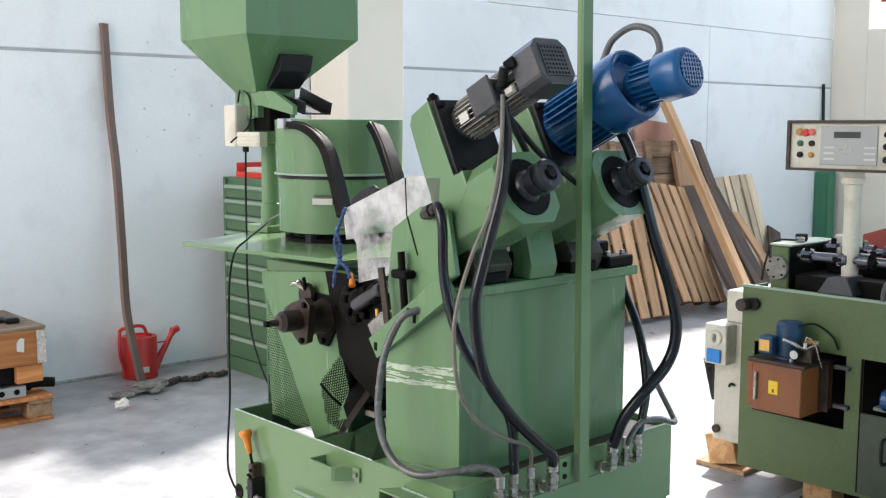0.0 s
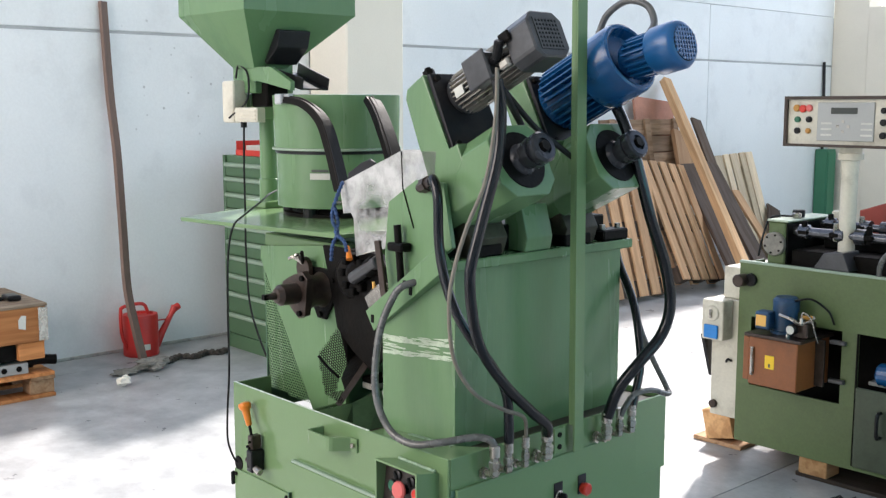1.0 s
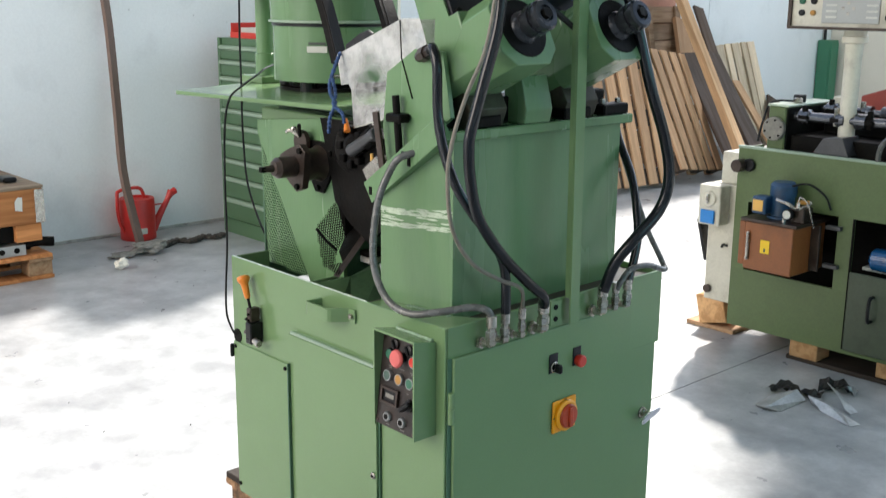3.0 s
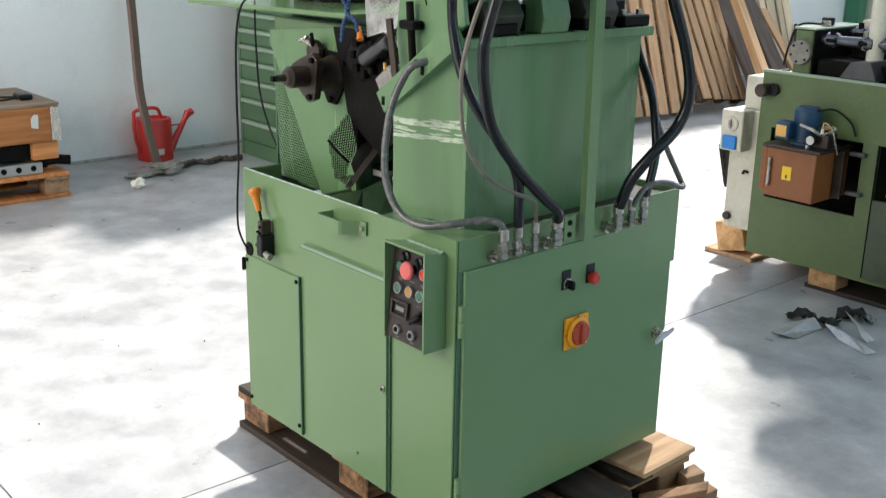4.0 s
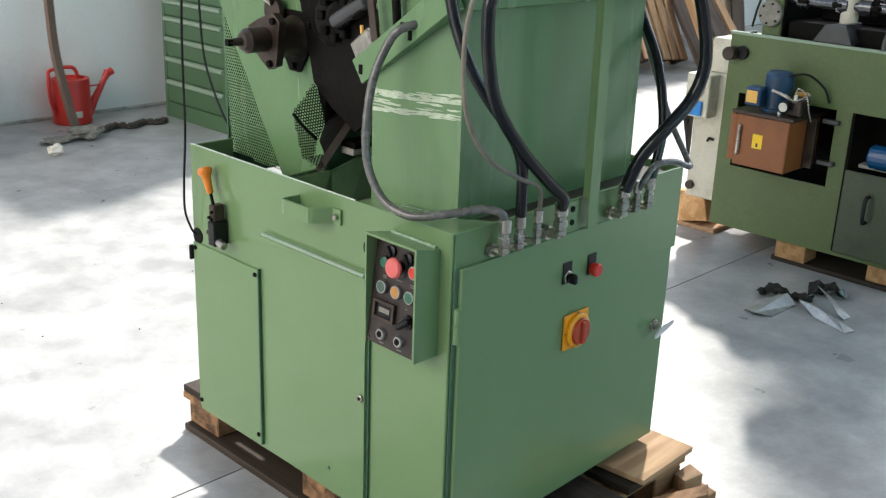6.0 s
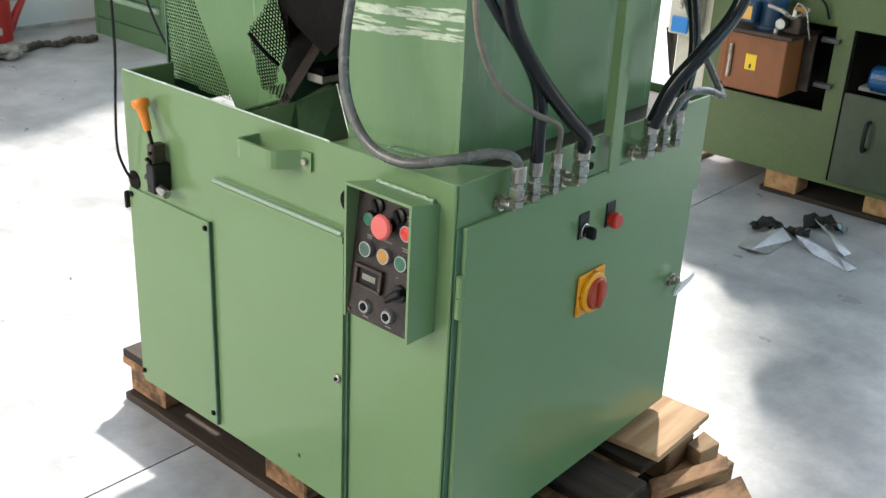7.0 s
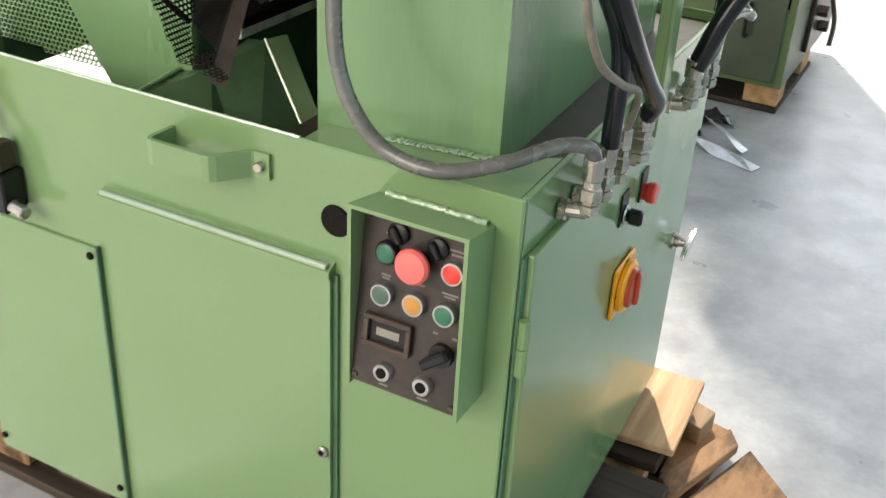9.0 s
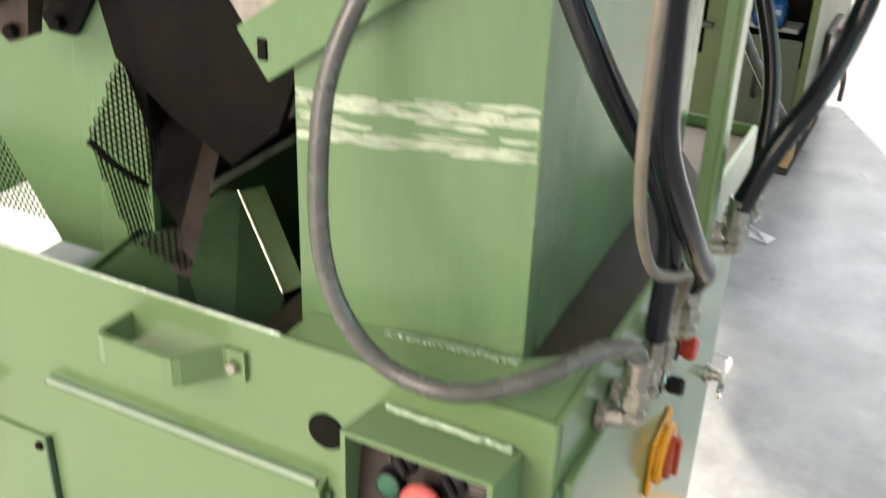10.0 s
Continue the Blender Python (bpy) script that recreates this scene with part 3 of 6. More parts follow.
def control_box():
    x0, x1, z0, z1, yf = -0.178, -0.030, 0.661, 0.90, -0.066
    t = 0.005
    cb = part("control_box", prism([(yf, z1), (yf, z1 - t), (-0.0005, z1 - 0.018), (-0.0005, z1 - 0.013)], "x", x0, x1), paint_green, machine)
    for xa in (x0, x1 - t):
        part("side_wall", prism([(yf, z0), (yf, z1 - t), (-0.0005, z1 - 0.018), (-0.0005, z0)], "x", xa, xa + t), paint_green, cb)
    part("box_floor", box((x0 + t, yf + 0.012, z0), (x1 - t, -0.0005, z0 + t), 0.001), paint_green, cb)
    tilt = math.atan2(0.029, 0.235)
    # panel local frame: a along x, b up the tilted plate, c out of it
    m = Matrix.Translation((0, -0.0625, 0.667)) @ Matrix.Rotation(math.pi / 2 - tilt, 4, "X")

    def at(x, z):
        return x, (z - 0.667) / math.cos(tilt)
    part("face_plate", box((x0 + t, 0.0, -0.003), (x1 - t, 0.216, 0.0), 0.0, m), panel_plate, cb)

    def disc(name, x, z, prof, material, label="", seg=24):
        a, b = at(x, z)
        bm = lathe((a, b, 0), (a, b, 1), prof, seg)
        bmesh.ops.transform(bm, matrix=m, verts=list(bm.verts))
        return part(name, bm, material, cb, label, True)

    for x, z, mat_ in ((-0.138, 0.841, green_plastic), (-0.055, 0.841, red_plastic), (-0.139, 0.790, greygreen_plastic), (-0.098, 0.790, amber_plastic), (-0.059, 0.790, green_plastic)):
        disc("button_ring", x, z, [(0, 0.0142), (0.007, 0.0142), (0.0092, 0.0136), (0.0100, 0.0130), (0.0101, 0.0120)], ring_grey if mat_ is not green_plastic or z < 0.8 else black_plastic)
        disc("button", x, z, [(0.005, 0.0122), (0.0094, 0.0122), (0.0102, 0.0108), (0.0106, 0.002)], mat_)
    disc("mushroom_stem", -0.098, 0.841, [(0, 0.012), (0.016, 0.011)], black_plastic)
    disc("mushroom_button", -0.098, 0.841, [(0.014, 0.014), (0.017, 0.0205), (0.022, 0.021), (0.026, 0.018), (0.028, 0.006)], red_dusty, "faded red emergency stop")
    for x, z, r in ((-0.127, 0.866, 0.013), (-0.078, 0.862, 0.013)):
        disc("selector_base", x, z, [(0, r), (0.005, r), (0.007, r - 0.003)], black_plastic)
        a, b = at(x, z)
        part("selector_knob", box((a - 0.004, b - 0.011, 0.005), (a + 0.004, b + 0.011, 0.013), 0.002, m @ Matrix.Translation((a, b, 0)) @ Matrix.Rotation(0.6, 4, "Z") @ Matrix.Translation((-a, -b, 0))), black_plastic, cb)
    disc("rotary_base", -0.059, 0.738, [(0, 0.015), (0.006, 0.014)], black_plastic)
    a, b = at(-0.059, 0.738)
    part("rotary_knob", box((a - 0.006, b - 0.022, 0.004), (a + 0.006, b + 0.018, 0.022), 0.003, m @ Matrix.Translation((a, b, 0)) @ Matrix.Rotation(-0.9, 4, "Z") @ Matrix.Translation((-a, -b, 0))), black_plastic, cb)
    for x in (-0.129, -0.077):
        disc("key_ring", x, 0.693, [(0, 0.0125), (0.006, 0.0122), (0.009, 0.0105), (0.0092, 0.007)], ring_grey)
        disc("key_core", x, 0.693, [(0.004, 0.0072), (0.0105, 0.0065), (0.011, 0.002)], black_oil_shade)
    # counter in a bezel
    a, b = at(-0.128, 0.742)
    bm = B()
    for lo, hi in (((-0.031, 0.014), (0.031, 0.020)), ((-0.031, -0.020), (0.031, -0.014)), ((-0.031, -0.014), (-0.024, 0.014)), ((0.024, -0.014), (0.031, 0.014))):
        add_box(bm, (a + lo[0], b + lo[1], 0), (a + hi[0], b + hi[1], 0.008), 0.001, m)
    part("counter_bezel", bm, brown_steel, cb)
    part("counter_face", box((a - 0.024, b - 0.014, 0.0), (a + 0.024, b + 0.014, 0.003), 0, m), black_plastic, cb)
    part("counter_window", box((a - 0.015, b - 0.005, 0.003), (a + 0.015, b + 0.005, 0.004), 0, m), counter_grey, cb)
    # small engraved labels that cannot be read
    bm = B()
    for x, z, w in ((-0.138, 0.862, 0.012), (-0.055, 0.865, 0.02), (-0.055, 0.860, 0.014), (-0.139, 0.812, 0.012), (-0.139, 0.808, 0.010), (-0.098, 0.813, 0.018), (-0.058, 0.813, 0.02), (-0.058, 0.809, 0.014), (-0.077, 0.674, 0.014), (-0.129, 0.674, 0.012), (-0.070, 0.762, 0.006), (-0.046, 0.762, 0.006)):
        a, b = at(x, z)
        add_box(bm, (a - w / 2, b - 0.0012, 0), (a + w / 2, b + 0.0012, 0.0006), 0, m)
    tagged(part("engraved_label", bm, engraving, cb), "", "", "", "stuff")
    for x, z in ((-0.168, 0.675), (-0.040, 0.675), (-0.168, 0.876), (-0.040, 0.876)):
        disc("screw", x, z, [(0, 0.004), (0.002, 0.0035)], brown_steel, "", 10)


control_box()


def electrical_door():
    # the door stands a little ajar towards its hinge side
    ajar = Matrix.Translation((0, 0.018, 0)) @ Matrix.Rotation(radians(1.6), 4, "Z") @ Matrix.Translation((0, -0.018, 0))

    def put(name, bm, material, parent, label="", smooth=False):
        bmesh.ops.transform(bm, matrix=ajar, verts=list(bm.verts))
        return part(name, bm, material, parent, label, smooth)
    door = put("cabinet_door", box((0.001, 0.018, 0.200), (0.012, 0.800, 0.852), 0.003, None, 2), paint_green, machine)
    part("door_gap", box((0.0012, 0.006, 0.198), (0.004, 0.0175, 0.852)), paint_dark, machine, "dark gap at the hinge side")
    for z in (0.735, 0.30):
        h = part("hinge", rod((0.011, 0.010, z - 0.038), (0.011, 0.010, z + 0.0), 0.0075, 12, bevel=0.001), paint_green, door)
        part("hinge_pin", rod((0.011, 0.010, z + 0.001), (0.011, 0.010, z + 0.038), 0.0072, 12, bevel=0.001), paint_green, h)
    f = 0.0122
    put("switch_plate", box((f, 0.347, 0.736), (f + 0.003, 0.379, 0.786), 0.001), black_plate, door)
    put("switch_ring", rod((f + 0.003, 0.363, 0.752), (f + 0.008, 0.363, 0.752), 0.0145, 20, bevel=0.002), steel, door)
    put("switch_knob", box((f + 0.008, 0.357, 0.739), (f + 0.030, 0.369, 0.763), 0.004), black_plastic, door)
    put("button_plate", box((f, 0.439, 0.735), (f + 0.003, 0.470, 0.784), 0.001), black_plate, door)
    put("red_button", lathe((f + 0.003, 0.455, 0.749), (0.06, 0.455, 0.749), [(0, 0.013), (0.006, 0.013), (0.008, 0.016), (0.017, 0.016), (0.020, 0.013)], 20), red_plastic, door, "red push button", True)
    mp = put("main_switch_plate", box((f, 0.363, 0.571), (f + 0.007, 0.453, 0.657), 0.004, None, 2), yellow_plastic, door, "yellow main switch plate")
    put("collar", lathe((f + 0.008, 0.408, 0.614), (0.06, 0.408, 0.614), [(0, 0.041), (0.006, 0.041), (0.009, 0.038), (0.010, 0.033)], 32), yellow_plastic, mp, "", True)
    put("knob", lathe((f + 0.014, 0.408, 0.614), (0.09, 0.408, 0.614), [(0, 0.032), (0.007, 0.032), (0.011, 0.029), (0.012, 0.02)], 32), red_dark, mp, "dark red switch knob", True)
    put("knob_grip", box((f + 0.024, 0.401, 0.587), (f + 0.032, 0.415, 0.641), 0.003, None, 2), red_dark, mp)
    for y, z in ((0.367, 0.614), (0.408, 0.656), (0.408, 0.572)):
        put("mark", box((f + 0.0082, y - 0.004, z - 0.002), (f + 0.009, y + 0.004, z + 0.002)), label_dark, mp)
    lt = put("latch", lathe((f, 0.752, 0.524), (0.1, 0.752, 0.524), [(0, 0.016), (0.004, 0.0155), (0.005, 0.012), (0.012, 0.0115), (0.013, 0.009), (0.026, 0.008)], 20), steel, door, "chromed latch handle", True)
    wing = B()
    add_prism(wing, [(0.712, 0.509), (0.722, 0.503), (0.742, 0.511), (0.764, 0.516), (0.788, 0.521), (0.801, 0.529), (0.797, 0.536), (0.780, 0.537), (0.757, 0.535), (0.735, 0.530), (0.718, 0.521)], "x", f + 0.024, f + 0.033)
    bmesh.ops.bevel(wing, geom=list(wing.edges), offset=0.0025, segments=2, affect="EDGES")
    put("latch_wing", wing, chrome, lt, "", True)


electrical_door()


def upper_body():
    # slanted-top column
    bm = prism([(-0.298, 0.056), (-0.070, 0.085), (-0.088, 0.70), (-0.30, 0.70)], "z", 0.9095, 1.338)
    cut = bmesh.ops.bisect_plane(bm, geom=list(bm.verts) + list(bm.edges) + list(bm.faces), plane_co=(-0.20, 0.06, 1.275), plane_no=(-0.57, 0.0, 0.82), clear_outer=True)
    bmesh.ops.contextual_create(bm, geom=[e for e in cut["geom_cut"] if isinstance(e, bmesh.types.BMEdge)])
    col = part("column_body", bm, paint_worn_teal, machine, "pale green sheet column")
    part("top_lip", box((-0.13, 0.0785, 1.3325), (-0.056, 0.712, 1.356), 0.003), paint_worn_teal, col)
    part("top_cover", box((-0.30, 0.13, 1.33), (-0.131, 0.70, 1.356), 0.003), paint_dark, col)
    # scraped band across the front
    bm = B()
    random.seed(9)
    slant = Matrix.Translation((-0.298, 0.056, 0)) @ Matrix.Rotation(math.atan2(0.029, 0.228), 4, "Z")
    for i in range(120):
        u = 0.228 * random.random()
        row = random.random()
        zc = 1.112 + 0.014 * u / 0.228 + (0.036 + random.uniform(-0.008, 0.008) if row < 0.55 else random.uniform(-0.004, 0.005) if row < 0.9 else random.uniform(0.008, 0.026))
        w, h = random.uniform(0.015, 0.075), random.uniform(0.0012, 0.0042)
        rise = random.uniform(-0.05, 0.05)
        n = random.randint(7, 10)
        pts = []
        for k in range(n):
            du = w * 0.5 * math.cos(6.283 * k / n) * random.uniform(0.7, 1)
            pts.append((min(0.228, max(0.001, u + du)), zc + rise * du + h * math.sin(6.283 * k / n) * random.uniform(0.3, 1)))
        add_prism(bm, pts, "y", -0.0012 + 0.00005 * (i % 15), 0.0, slant)
    part("scraped_band", bm, weld_white, col, "scraped whitish paint band")
    # clamp bar along the slant
    bar = part("clamp_bar", prism([(-0.352, 1.205), (-0.320, 1.160), (-0.064, 1.339), (-0.096, 1.383)], "y", 0.045, 0.077, None, 0.002), paint_worn_teal, machine)
    for x, z in ((-0.322, 1.190), (-0.20, 1.290), (-0.178, 1.277)):
        part("slot", box((x - 0.006, 0.0425, z - 0.010), (x + 0.004, 0.046, z + 0.010), 0.001), black_oil_shade, bar)
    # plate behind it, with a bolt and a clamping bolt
    sp = part("shield_plate", prism([(-0.300, 1.235), (-0.318, 1.345), (-0.301, 1.475), (-0.200, 1.533), (-0.105, 1.53), (-0.075, 1.385)], "y", 0.08, 0.092, None, 0.001), paint_worn_teal, machine)
    part("clamp_stem", rod((-0.232, 0.062, 1.27), (-0.248, 0.062, 1.425), 0.009, 12), black_oil_shade, machine)
    part("clamp_nut", box((-0.268, 0.045, 1.363), (-0.212, 0.079, 1.383), 0.004), black_oil_shade, machine)
    part("clamp_foot", box((-0.31, 0.05, 1.238), (-0.22, 0.074, 1.262), 0.003, Matrix.Translation((-0.26, 0, 1.25)) @ Matrix.Rotation(-0.61, 4, "Y") @ Matrix.Translation((0.26, 0, -1.25))), black_oil_shade, machine)
    part("upright_flat", box((-0.296, 0.048, 1.25), (-0.276, 0.056, 1.385), 0.001, Matrix.Translation((-0.286, 0, 1.25)) @ Matrix.Rotation(-0.18, 4, "Y") @ Matrix.Translation((0.286, 0, -1.25))), brown_steel, machine)
    # tall flat post on the right side
    up = Matrix.Translation((0, 0.41, 0.86)) @ Matrix.Rotation(0.012, 4, "X") @ Matrix.Translation((0, -0.41, -0.86))
    post = part("post", box((0.002, 0.400, 0.9255), (0.0165, 0.405, 2.45), 0.001, up), paint_green, machine, "tall green angle post")
    part("flange", box((0.0167, 0.400, 0.858), (0.022, 0.434, 2.45), 0.001, up), paint_green, post)
    part("foot_plate", box((0.0015, 0.345, 0.862), (0.006, 0.384, 0.925), 0.001), paint_green, post)
    for z in (0.878, 0.908):
        part("bolt_hole", rod((0.006, 0.362, z), (0.0085, 0.362, z), 0.007, 10), black_oil_shade, post)


upper_body()

TILT_UP = radians(26)
HEAD = Matrix.Translation((-0.1, 0.185, 1.45)) @ Matrix.Rotation(-TILT_UP, 4, "Y")


def octagon(hy, hn, cut, cn=0.0):
    return [(-hy, cn - hn + cut), (-hy + cut, cn - hn), (hy - cut, cn - hn), (hy, cn - hn + cut), (hy, cn + hn - cut), (hy - cut, cn + hn), (-hy + cut, cn + hn), (-hy, cn + hn - cut)]


def head(m, first):
    """A tilted grinding head. Local x: along the spindle, y: across, z: up."""
    hd = part("head_casting", prism([(-0.04, -0.04), (-0.025, 0.31), (-0.01, 0.33), (0.056, 0.335), (0.06, 0.14), (0.094, 0.1445), (0.094, 0.10), (-0.03, 0.02)], "y", -0.087, 0.087, m, 0.004), paint_worn_teal, machine)
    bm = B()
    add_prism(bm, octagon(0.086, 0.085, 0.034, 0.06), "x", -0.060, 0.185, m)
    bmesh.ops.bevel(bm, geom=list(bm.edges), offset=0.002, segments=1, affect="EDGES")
    part("spindle_housing", bm, paint_worn_teal, hd)

    def put(bm):
        bmesh.ops.transform(bm, matrix=m, verts=list(bm.verts))
        return bm
    part("housing_recess", put(lathe((0.1855, 0, 0.06), (0.188, 0, 0.06), [(0, 0.068), (0.002, 0.066)], 28)), black_oil_shade, hd, "dark oily bearing face")
    part("spindle", put(lathe((0.187, 0, 0.06), (0.34, 0, 0.06), [(0, 0.038), (0.008, 0.036), (0.014, 0.030), (0.030, 0.030), (0.031, 0.036), (0.046, 0.036), (0.047, 0.033), (0.051, 0.036), (0.069, 0.036), (0.074, 0.031), (0.0745, 0.019), (0.068, 0.018)], 28)), dark_steel, hd, "", True)
    part("spindle_nut", put(rod((0.253, 0, 0.06), (0.266, 0, 0.06), 0.013, 6)), black_oil_shade, hd)
    part("ring_mark", put(lathe((0.14, -0.0865, 0.03), (0.14, -0.0885, 0.03), [(0, 0.011), (0.0018, 0.010)], 18)), paint_dark, hd)
    part("motor_plate", prism([(-0.08, 0.13), (-0.08, 0.33), (0.08, 0.33), (0.08, 0.13)], "x", 0.0605, 0.072, m, 0.002), black_plate, hd, "black motor mounting plate")
    for y, z in ((-0.066, 0.15), (0.066, 0.15), (-0.066, 0.315), (0.066, 0.315)):
        part("bolt", put(rod((0.072, y, z), (0.082, y, z), 0.008, 6)), black_oil_shade, hd)
    part("tensioner", put(rod((0.03, -0.04, 0.335), (0.03, -0.04, 0.365), 0.008, 8)), black_oil_shade, hd)
    part("tensioner_nut", put(rod((0.03, -0.04, 0.345), (0.03, -0.04, 0.358), 0.015, 6)), black_oil_shade, hd)
    # slide block below
    wy = m.translation.y
    # Pedestal is coloured dark for the shade beneath the head.
    part("pedestal", prism([(-0.20, 1.3565), (-0.075, 1.3565), (-0.06, 1.40), (-0.09, 1.45), (-0.19, 1.43)], "y", wy - 0.06, wy + 0.06, None, 0.003), grime_shade, hd, "slide block coloured dark for the shade under the head")
    if first:
        mo = part("motor", put(lathe((0.0725, 0, 0.272), (0.25, 0, 0.272), [(0, 0.046), (0.012, 0.050), (0.018, 0.040), (0.225, 0.040)], 28)), motor_grey, machine, "dark grey finned electric motor", True)
        for i in range(28):
            a = 2 * math.pi * i / 28
            fin = B()
            add_box(fin, (0.09, -0.0011, 0.038), (0.300, 0.0011, 0.052), 0, Matrix.Translation((0, 0, 0.272)) @ Matrix.Rotation(a, 4, "X"))
            part("fin", put(fin), motor_fin, mo)
        cap = B()
        add_prism(cap, octagon(0.055, 0.055, 0.021, 0.272), "x", 0.294, 0.372, m)
        bmesh.ops.bevel(cap, geom=list(cap.edges), offset=0.004, segments=1, affect="EDGES")
        fan = part("fan_cover", cap, motor_grey, mo)
        grid = B()
        for i in range(8):
            o = -0.035 + 0.010 * i
            add_box(grid, (0.3722, o - 0.0021, 0.272 - 0.037), (0.374, o + 0.0021, 0.272 + 0.037), 0, m)
            add_box(grid, (0.3722, -0.037, 0.272 + o - 0.0021), (0.3738, 0.037, 0.272 + o + 0.0021), 0, m)
        part("grille", grid, motor_grey, mo)
        part("grille_back", box((0.3721, -0.0375, 0.2345), (0.3726, 0.0375, 0.3095), 0, m), black_oil_shade, mo)
        tb = part("terminal_box", box((0.180, -0.076, 0.233), (0.246, -0.042, 0.296), 0.005, m), motor_grey, mo)
        part("lid", box((0.176, -0.083, 0.228), (0.250, -0.0762, 0.301), 0.003, m), motor_grey, tb)
        part("gland", put(rod((0.2505, -0.060, 0.268), (0.270, -0.066, 0.266), 0.011, 10, bevel=0.002)), black_plastic, tb)
        part("plug", put(rod((0.266, -0.066, 0.264), (0.298, -0.074, 0.292), 0.011, 12, bevel=0.003)), black_plastic, tb)
        part("cover_lug", box((0.285, -0.064, 0.285), (0.318, -0.0555, 0.310), 0.003, m), black_oil_shade, mo)
        part("cover_lug", box((0.265, -0.066, 0.236), (0.295, -0.0525, 0.256), 0.004, m), motor_fin, mo)
        part("type_plate", box((0.105, -0.056, 0.250), (0.135, -0.053, 0.272), 0, m), label_white, mo)
    else:
        mo = part("gear_motor", put(lathe((0.0725, 0, 0.255), (0.35, 0, 0.255), [(0, 0.070), (0.010, 0.076), (0.016, 0.068), (0.145, 0.068)], 32)), motor_blue, machine, "blue painted two-stage electric motor", True)
        part("bulge", put(lathe((0.2176, 0, 0.255), (0.35, 0, 0.255), [(0, 0.078), (0.006, 0.088), (0.014, 0.091), (0.094, 0.090), (0.104, 0.086), (0.107, 0.080), (0.104, 0.075), (0.080, 0.066), (0.078, 0.030)], 32)), motor_blue, mo, "", True)
        for i in range(30):
            a = 2 * math.pi * i / 30
            fin = B()
            add_box(fin, (0.09, -0.0018, 0.066), (0.218, 0.0018, 0.085), 0, Matrix.Translation((0, 0, 0.255)) @ Matrix.Rotation(a, 4, "X"))
            part("fin", put(fin), motor_blue, mo)
        blow = Matrix.Translation((0.312, 0, 0.247)) @ Matrix.Rotation(math.atan2(0.037, 0.160), 4, "Y")
        part("blower", put(lathe((0.312, 0, 0.247), (0.472, 0, 0.210), [(0, 0.040), (0.084, 0.041), (0.085, 0.054), (0.092, 0.057), (0.150, 0.057), (0.160, 0.051), (0.164, 0.044)], 28)), motor_blue, mo, "", True)
        for i in range(22):
            a = 2 * math.pi * i / 22
            fin = B()
            add_box(fin, (0.018, -0.0015, 0.038), (0.083, 0.0015, 0.051), 0, blow @ Matrix.Rotation(a, 4, "X"))
            part("fin", put(fin), motor_blue, mo)
        grid = B()
        for i in range(8):
            o = -0.035 + 0.010 * i
            hw = math.sqrt(max(0.0, 0.041 ** 2 - o * o))
            add_box(grid, (0.1645, o - 0.002, -hw), (0.1675, o + 0.002, hw), 0, m @ blow)
            add_box(grid, (0.1645, -hw, o - 0.002), (0.167, hw, o + 0.002), 0, m @ blow)
        part("grille", grid, motor_blue, mo)
        part("grille_back", rod((0.1642, 0, 0), (0.1648, 0, 0), 0.0425, 24), black_oil_shade, mo).data.transform(m @ blow)


head(HEAD, True)
head(Matrix.Translation((0, 0.328, 0)) @ HEAD, False)


def between_heads():
    part("divider_block", prism([(-0.12, 1.357), (-0.058, 1.357), (-0.050, 1.39), (-0.072, 1.47), (-0.13, 1.46)], "y", 0.30, 0.39, None, 0.003), paint_worn_teal, machine)
    part("slide_base", box((-0.19, 0.10, 1.3565), (-0.112, 0.66, 1.42), 0.004), black_oil_shade, machine, "black oily slide")
    for y in (0.13, 0.45, 0.60):
        part("slide_foot", box((-0.11, y, 1.3565), (-0.062, y + 0.10, 1.385), 0.004), black_oil_shade, machine)
        for dy in (0.02, 0.08):
            part("bolt", rod((-0.085, y + dy, 1.385), (-0.085, y + dy, 1.397), 0.008, 6), steel, machine)


between_heads()


def hose(name, pts, r, material, label, seg=12, steps=8, ridge=0.0):
    return part(name, tube(pts, r, seg, steps, ridge), material, machine, label, True)


def fitting(y, scale=1.0, x=0.034):
    """An elbow union on the strip above the door."""
    s = scale
    f = part("hose_fitting", lathe((x, y, 0.870), (x, y, 0.93), [(0, 0.009 * s), (0.004, 0.0125 * s), (0.014, 0.0125 * s), (0.015, 0.010 * s), (0.019, 0.010 * s), (0.020, 0.014 * s), (0.034, 0.014 * s), (0.036, 0.011 * s), (0.044, 0.011 * s)], 6), steel, machine, "dirty steel hose fitting")
    part("elbow", rod((0.0015, y - 0.006, 0.872), (x, y, 0.874), 0.0095 * s, 12, bevel=0.002), steel, f)
    part("lock_nut", rod((0.0015, y - 0.006, 0.872), (0.010, y - 0.005, 0.872), 0.0145 * s, 6), steel, f)
    part("ferrule", rod((x, y, 0.914), (x, y, 0.943), 0.0125 * s, 14, bevel=0.002), steel, f)


for y, s in ((0.112, 1.0), (0.157, 0.9), (0.213, 0.75), (0.287, 1.15), (0.508, 1.1), (0.559, 0.8), (0.607, 0.95)):
    fitting(y, s)

